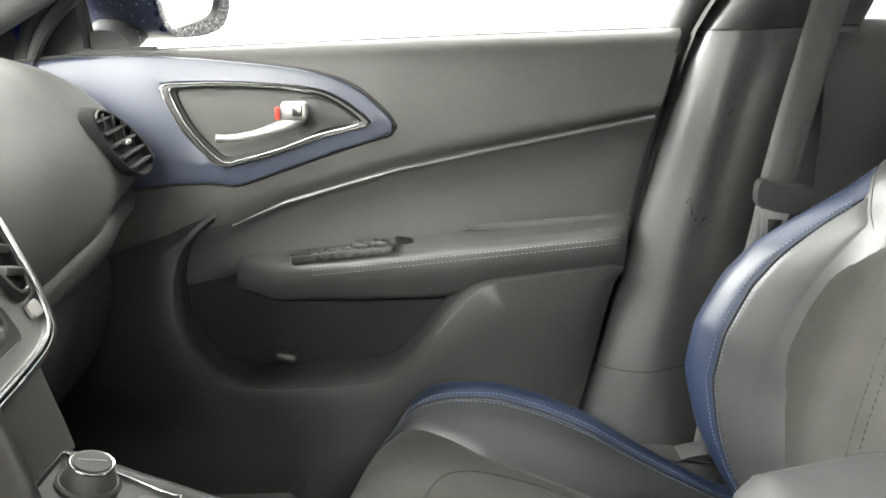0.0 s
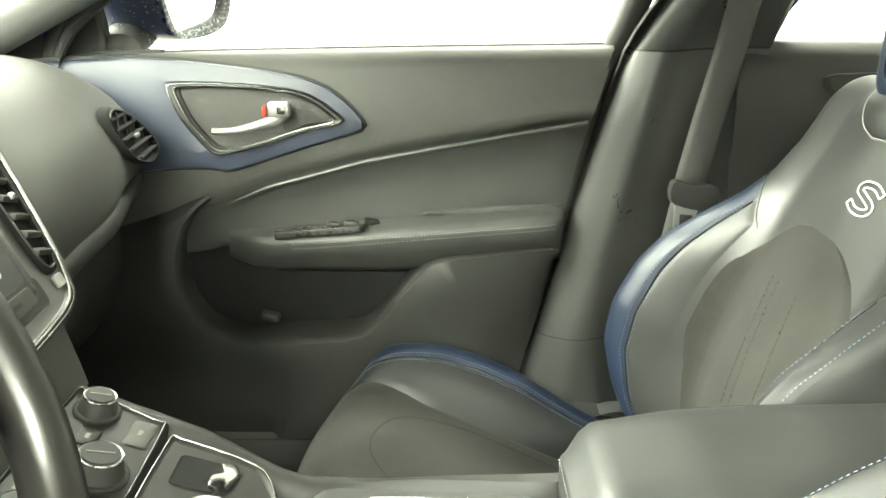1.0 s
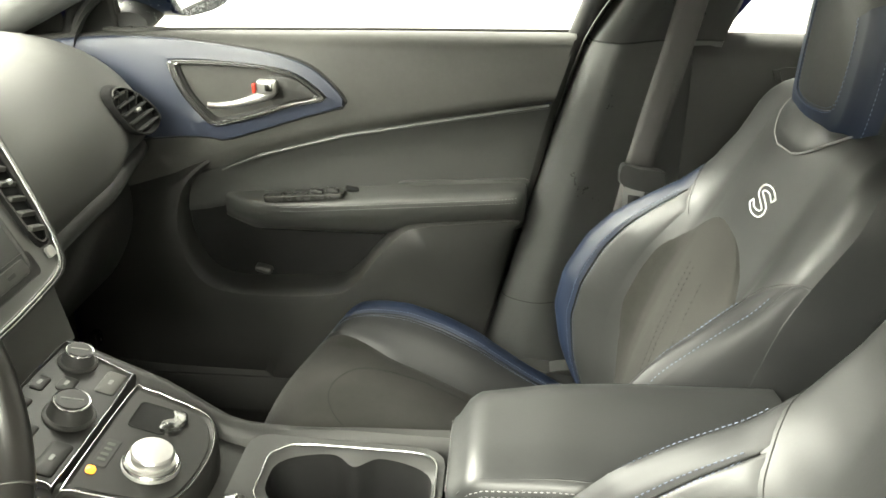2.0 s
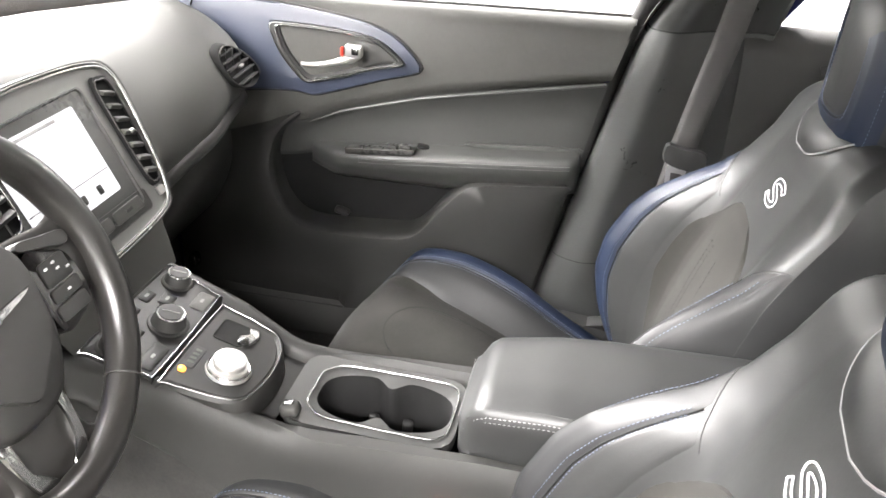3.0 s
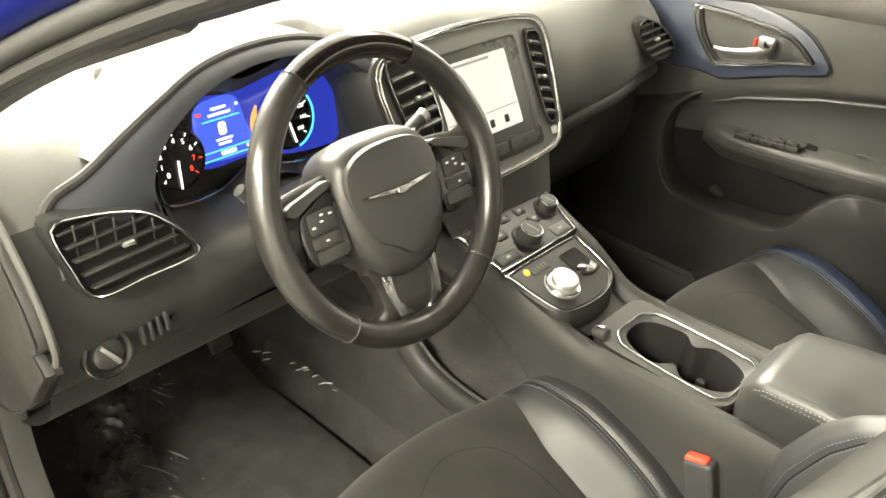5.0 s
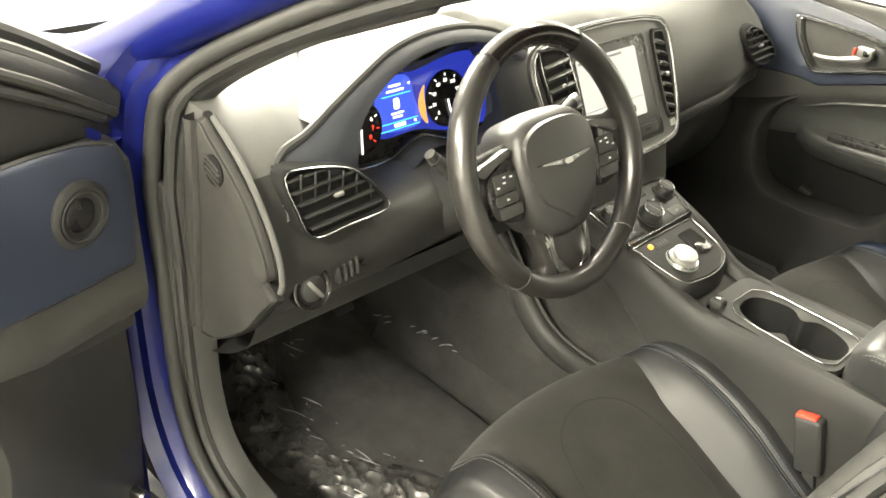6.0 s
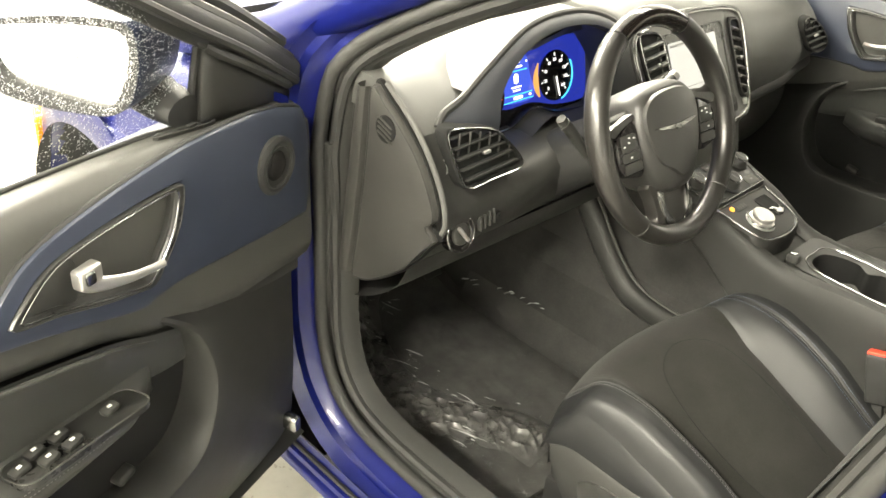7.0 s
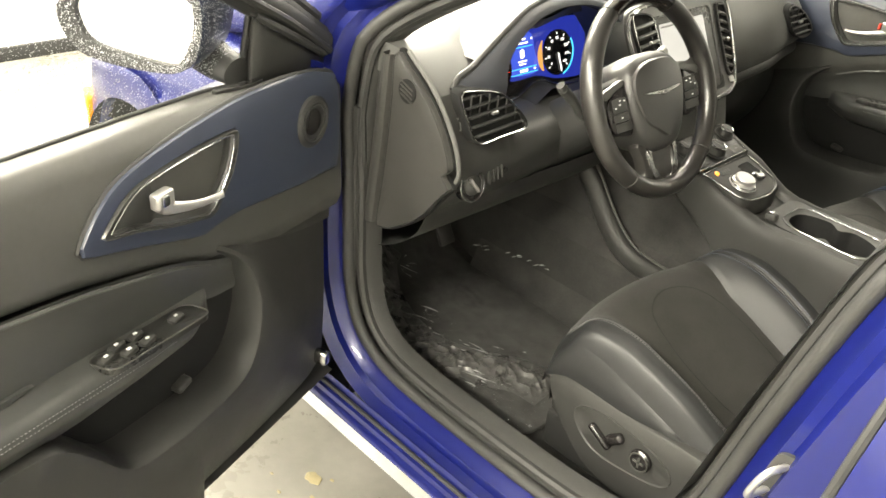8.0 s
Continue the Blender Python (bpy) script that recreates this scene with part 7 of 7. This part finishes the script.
    for sg in (-1, 1):
        bband("back_bolster", sg * 0.645, sg * 0.775, M_leather, "black leather backrest bolster", 12)
        e = bband("back_edge", sg * 0.772, sg * (0.955 if sg < 0 else 0.987), M_lea_dark if sg < 0 else M_blue_lea, "dark leather edge of the backrest" if sg < 0 else "dark blue leather edge of the backrest", 12)
        for v in (0.760, 0.787):
            part("stitching", stitches(B(), [back(seam_i(v) * k / 50, sg * v, 0.0042) for k in range(2, 49)]), M_bluethread, e)
        part("edge_seam", tube(B(), [back(seam_i(0.7735) * k / 50, sg * 0.7735, 0.0012) for k in range(1, 50)], 0.0013, 6), M_well, e)
        bband("back_flank", sg * (0.952 if sg < 0 else 0.984), sg * 1.0, M_lea_dark, "", 6, 0.0025)
        part("stitching", stitches(B(), [back(seam_i(0.94) * k / 50, sg * 0.944, 0.0036) for k in range(2, 49)]), M_bluethread, e)
        part("shoulder_seam", tube(B(), [back(seam_i(v) + 0.15, sg * v, 0.0) for v in np.linspace(0.62, 1.0, 18)], 0.0008, 6), M_dark, th)
        # side of the backrest
        secs = []
        for i in range(0, 64):
            a = back(i, sg * 1.0)
            p, n = bframe(i)
            d = mix([(0, 0.11), (0.6, 0.10), (0.85, 0.07), (1, 0.0)], i / 63)
            secs.append([a, a + Vector((-n.x * d * 0.3, sg * 0.004, -n.y * d * 0.3)), a + Vector((-n.x * d, -sg * 0.004, -n.y * d)), a + Vector((-n.x * d * 1.5, -sg * 0.05, -n.y * d * 1.5))])
        part("back_side", loft(B(), secs), M_lea_dark, th)
    secs = []
    for i in range(0, 64, 3):
        p, n = bframe(i)
        d = mix([(0, 0.12), (0.6, 0.11), (0.85, 0.08), (1, 0.01)], i / 63)
        secs.append([Vector((p.x - n.x * d, k * bw(i / 63) * 0.95, p.y - n.y * d)) for k in np.linspace(-1, 1, 7)])
    part("back_shell", loft(B(), secs), M_hard, th)
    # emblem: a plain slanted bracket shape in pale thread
    em = cr([(0.020, 0.012), (0.006, 0.019), (-0.010, 0.016), (-0.013, 0.007), (0.0, 0.001), (0.013, -0.006), (0.010, -0.016), (-0.006, -0.019), (-0.020, -0.012)], 30)
    sides = [[], []]
    for k, q in enumerate(em):
        d = (em[min(29, k + 1)] - em[max(0, k - 1)]).normalized() * 0.0042
        sides[0].append((q.x - d.y, q.y + d.x))
        sides[1].append((q.x + d.y, q.y - d.x))
    loop = sides[0] + list(reversed(sides[1]))
    pts = [back((45.3 if side > 0 else 46.6) + 0.85 * p.y / 0.0105, -side * (1.35 * p.x + (0.04 if side > 0 else 0.004)) / 0.24, 0.001) for p in ring([Vector((*q, 0)) for q in loop], 110)]
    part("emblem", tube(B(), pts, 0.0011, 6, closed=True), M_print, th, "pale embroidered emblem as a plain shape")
    # headrest
    hc = Vector((0.715, 0, 1.158))
    ax = Vector((-1.0, 0, 0.06)).normalized()
    up = Vector((0.06, 0, 1.0)).normalized()

    def head(v, w, d):
        return hc + Vector((0, v, 0)) + up * w + ax * d
    ol = cr([(-0.128, -0.065), (-0.112, -0.102), (-0.05, -0.114), (0.05, -0.114), (0.112, -0.102), (0.128, -0.065), (0.132, 0.03), (0.118, 0.09), (0.06, 0.112), (-0.06, 0.112), (-0.118, 0.09), (-0.132, 0.03)], 60, True)

    def hring(s, d, sel=None):
        return [head(p.x * s, p.y * s, d - 0.6 * p.x * p.x) for p in ol]
    hr = part("headrest", loft(B(), [hring(0.55, 0.052), hring(0.80, 0.046), hring(0.93, 0.03), hring(1.0, 0.0), hring(0.97, -0.04), hring(0.8, -0.062), hring(0.4, -0.068)], cu=True, caps=True), M_leather, th, "black leather headrest")
    # blue band under and beside the headrest's face
    low = ol[50:] + ol[:34]

    def hat(p, s, lift):
        return head(p.x * s, p.y * s, mix([(0.55, 0.052), (0.80, 0.046), (0.93, 0.03), (1.0, 0.0)], s) - 0.6 * p.x * p.x + lift)
    part("headrest_band", loft(B(), [[hat(p, s, -0.001 if s in (0.60, 0.97) else 0.003) for p in low] for s in (0.60, 0.615, 0.68, 0.75, 0.80, 0.85, 0.90, 0.93, 0.955, 0.97)]), M_blue_lea, hr, "dark blue leather band")
    for s in (0.585, 0.63, 0.94):
        part("stitching", stitches(B(), [hat(p, s, 0.0035 if s > 0.6 else 0.001) for p in low]), M_bluethread, hr)
    for sg in (-1, 1):
        part("headrest_post", tube(B(), [head(sg * 0.06, -0.09, -0.01), head(sg * 0.06, -0.14, -0.012), (0.725, sg * 0.06, 1.02)], 0.007, 10), M_satin, th)
    yoke = cr([(-0.105, 1.5), (-0.09, -3.5), (-0.05, -7.0), (0.0, -8.2), (0.05, -7.0), (0.09, -3.5), (0.105, 1.5), (0.06, 3.5), (-0.06, 3.5)], 44, True)
    flap = part("post_cover", plate(B(), yoke, lambda u, v, h: back(59.3 + v, u / 0.19, h), [(1, -0.002), (0.985, 0.003), (0.93, 0.005), (0.6, 0.006), (0.2, 0.006)]), M_leather, th, "rounded leather flap round the headrest posts")
    part("piping", tube(B(), [back(59.3 + p.y, p.x / 0.19, 0.002) for p in yoke[:40]], 0.0016, 6), M_thread, flap)
    XF.pop()
    return th


seat(1, "black leather passenger seat with blue edges and woven centre", (0.0, 0.365, 0.0))
seat(-1, "black leather driver's seat with blue edges and woven centre", (-0.072, -0.357, 0.022))

# belt buckles
for sy in (-1, 1):
    bk = thing("belt_buckle", (0.25, sy * 0.145, 0.5), "black seat belt buckle with a red button", "buckle", group="belt buckles")
    m = pose(0.232, sy * 0.128, 0.625, 0, -16, 0)
    part("case", rbox(B(), m, 0.044, 0.026, 0.10, 0.006, 3), M_dark, bk)
    part("button", rbox(B(), m @ Matrix.Translation((-0.004, 0, 0.048)), 0.034, 0.018, 0.012, 0.003), M_red, bk, "red release button")
    part("stem", rbox(B(), m @ Matrix.Translation((0, 0, -0.1)), 0.02, 0.012, 0.12, 0.003), M_dark, bk)

# ---- footwell ----
mat_ = thing("floor_mat", (-0.5, -0.45, 0.29), "dark carpet floor mat in crumpled clear plastic film", "floor mat")


def floor_z(x):
    return mix([(-1.05, 0.52), (-0.98, 0.45), (-0.86, 0.345), (-0.74, 0.30), (0.0, 0.292)], x)


o = cr([(-0.94, -0.60), (-0.94, -0.25), (-0.80, -0.215), (-0.35, -0.215), (-0.20, -0.23), (-0.17, -0.40), (-0.18, -0.62), (-0.35, -0.69), (-0.75, -0.70)], 60, True)
part("carpet_mat", plate(B(), o, lambda u, v, h: (u, v, floor_z(u) + h), [(1, 0), (1, 0.008), (0.985, 0.010), (0.8, 0.010), (0.6, 0.010), (0.4, 0.010), (0.2, 0.010)]), M_mat, mat_, "dark grey carpet mat")
secs = []
for i in range(220):
    x = -0.98 + 0.84 * i / 219
    row = []
    for j in range(150):
        y = -0.725 + 0.56 * j / 149
        f = 1 - 0.5 * min(1, 4 * min(i / 220, 1 - i / 219, j / 150, 1 - j / 149))
        warp = 0.02 * noise.noise((x * 7, y * 7, 6))
        h = 0.016 + 0.014 * f * noise.noise((x * 9, y * 9, 1)) + 0.012 * f * abs(noise.noise((x * 21, y * 26, 4)))
        h += 0.0045 * (1 - abs(noise.noise(((x + warp) * 16, (y - warp) * 24, 2)))) ** 9 + 0.0018 * (1 - abs(noise.noise(((x - warp) * 44, (y + warp) * 30, 8)))) ** 6
        row.append(Vector((x, y, floor_z(x) + max(0.014, h))))
    secs.append(row)
film = part("film_cover", loft(B(), secs), M_film, mat_, "crumpled clear plastic film")
film.visible_shadow = False
M_film2 = shader("film_on_carpet", (0.058, 0.057, 0.055), 0.3, vary=0.35, vary_scale=30, spec=0.65, rough_vary=0.1)
spine = cr([(-0.90, -0.40, 0), (-0.85, -0.47, 0), (-0.74, -0.535, 0), (-0.62, -0.575, 0), (-0.50, -0.575, 0), (-0.40, -0.535, 0), (-0.30, -0.47, 0), (-0.22, -0.46, 0)], 200)
secs = []
for i, p in enumerate(spine):
    t = (spine[min(199, i + 1)] - spine[max(0, i - 1)]).normalized()
    row = []
    for j in range(50):
        k = j / 49
        a, b = p.x + t.y * 0.13 * (k - 0.5), p.y - t.x * 0.13 * (k - 0.5)
        hump = math.sin(math.pi * k) * min(1, i / 8, (199 - i) / 8)
        row.append(Vector((a, b, floor_z(a) + 0.014 + hump * (0.006 + 0.014 * abs(noise.noise((a * 11, b * 11, 7))) + 0.010 * (1 - abs(noise.noise((a * 24, b * 34, 3)))) ** 5 + 0.003 * (1 - abs(noise.noise((a * 55, b * 40, 9)))) ** 6))))
    secs.append(row)
part("film_fringe", loft(B(), secs), M_film2, mat_, "bunched-up edge of the plastic film", angle=25)
# glints on the film, modelled as thin pale slivers in four zones
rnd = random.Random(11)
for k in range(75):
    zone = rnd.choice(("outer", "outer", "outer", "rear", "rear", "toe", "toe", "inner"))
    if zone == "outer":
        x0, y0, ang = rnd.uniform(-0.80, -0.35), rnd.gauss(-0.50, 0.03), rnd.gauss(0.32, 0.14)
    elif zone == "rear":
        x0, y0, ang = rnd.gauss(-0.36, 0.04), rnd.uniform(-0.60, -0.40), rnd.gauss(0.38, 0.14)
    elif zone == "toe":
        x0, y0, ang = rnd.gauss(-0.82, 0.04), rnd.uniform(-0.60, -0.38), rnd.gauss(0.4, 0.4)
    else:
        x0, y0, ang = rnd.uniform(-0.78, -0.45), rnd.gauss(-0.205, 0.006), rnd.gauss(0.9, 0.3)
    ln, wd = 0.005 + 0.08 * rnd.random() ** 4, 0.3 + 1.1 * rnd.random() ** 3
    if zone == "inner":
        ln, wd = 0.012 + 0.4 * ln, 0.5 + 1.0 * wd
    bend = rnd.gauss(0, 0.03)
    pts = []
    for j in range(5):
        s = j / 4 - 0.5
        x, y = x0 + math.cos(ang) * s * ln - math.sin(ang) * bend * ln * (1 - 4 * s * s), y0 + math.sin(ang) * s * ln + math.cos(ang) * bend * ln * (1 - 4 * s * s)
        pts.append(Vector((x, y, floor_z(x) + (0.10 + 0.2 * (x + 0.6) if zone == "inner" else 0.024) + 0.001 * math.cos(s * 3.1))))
    part("film_glint", tube(B(), pts, lambda s: 0.0003 + 0.0014 * wd * math.sin(math.pi * min(1, max(0, s))), 5, flat=0.6), M_glint, mat_)
# pedals
ped = thing("foot_pedals", (-0.85, -0.35, 0.4), "dark rubber pedals under the dashboard", "pedals")
part("brake_pedal", rbox(B(), pose(-0.80, -0.36, 0.46, 0, -35, 0), 0.018, 0.11, 0.06, 0.006, 3), M_rubber, ped)
part("throttle_pedal", rbox(B(), pose(-0.84, -0.24, 0.42, 0, -30, 0), 0.015, 0.055, 0.16, 0.006, 3), M_rubber, ped)
part("brake_arm", tube(B(), [(-0.81, -0.36, 0.47), (-0.87, -0.36, 0.56), (-0.88, -0.36, 0.70)], 0.01, 8), M_dark, ped)

# striker on the driver's pillar
strk = part("striker_plate", plate(B(), rrect(0.0, 0.0, 0.035, 0.085, 0.008), lambda u, v, h: (0.412 + 0.25 * v + u, -0.848 - h + 0.3 * u, 0.79 + v), [(1, -0.004), (1, 0.003), (0.9, 0.004), (0.3, 0.004)]), M_graph, shell_l, "bare metal door striker")
part("striker_loop", tube(B(), cr([(0.422, -0.845, 0.815), (0.408, -0.885, 0.815), (0.395, -0.888, 0.77), (0.406, -0.845, 0.765)], 20), 0.005, 10), M_satin, strk)
# hinge stop on the driver's side
part("check_arm", rbox(B(), pose(-0.57, -0.90, 0.815, 0, 0, 60), 0.10, 0.02, 0.025, 0.004), M_dark, shell_l)
part("check_pin", lathe(B(), [(0.012, 0), (0.012, 0.04), (0, 0.04)], pose(-0.555, -0.865, 0.80), 12), M_dark, shell_l)
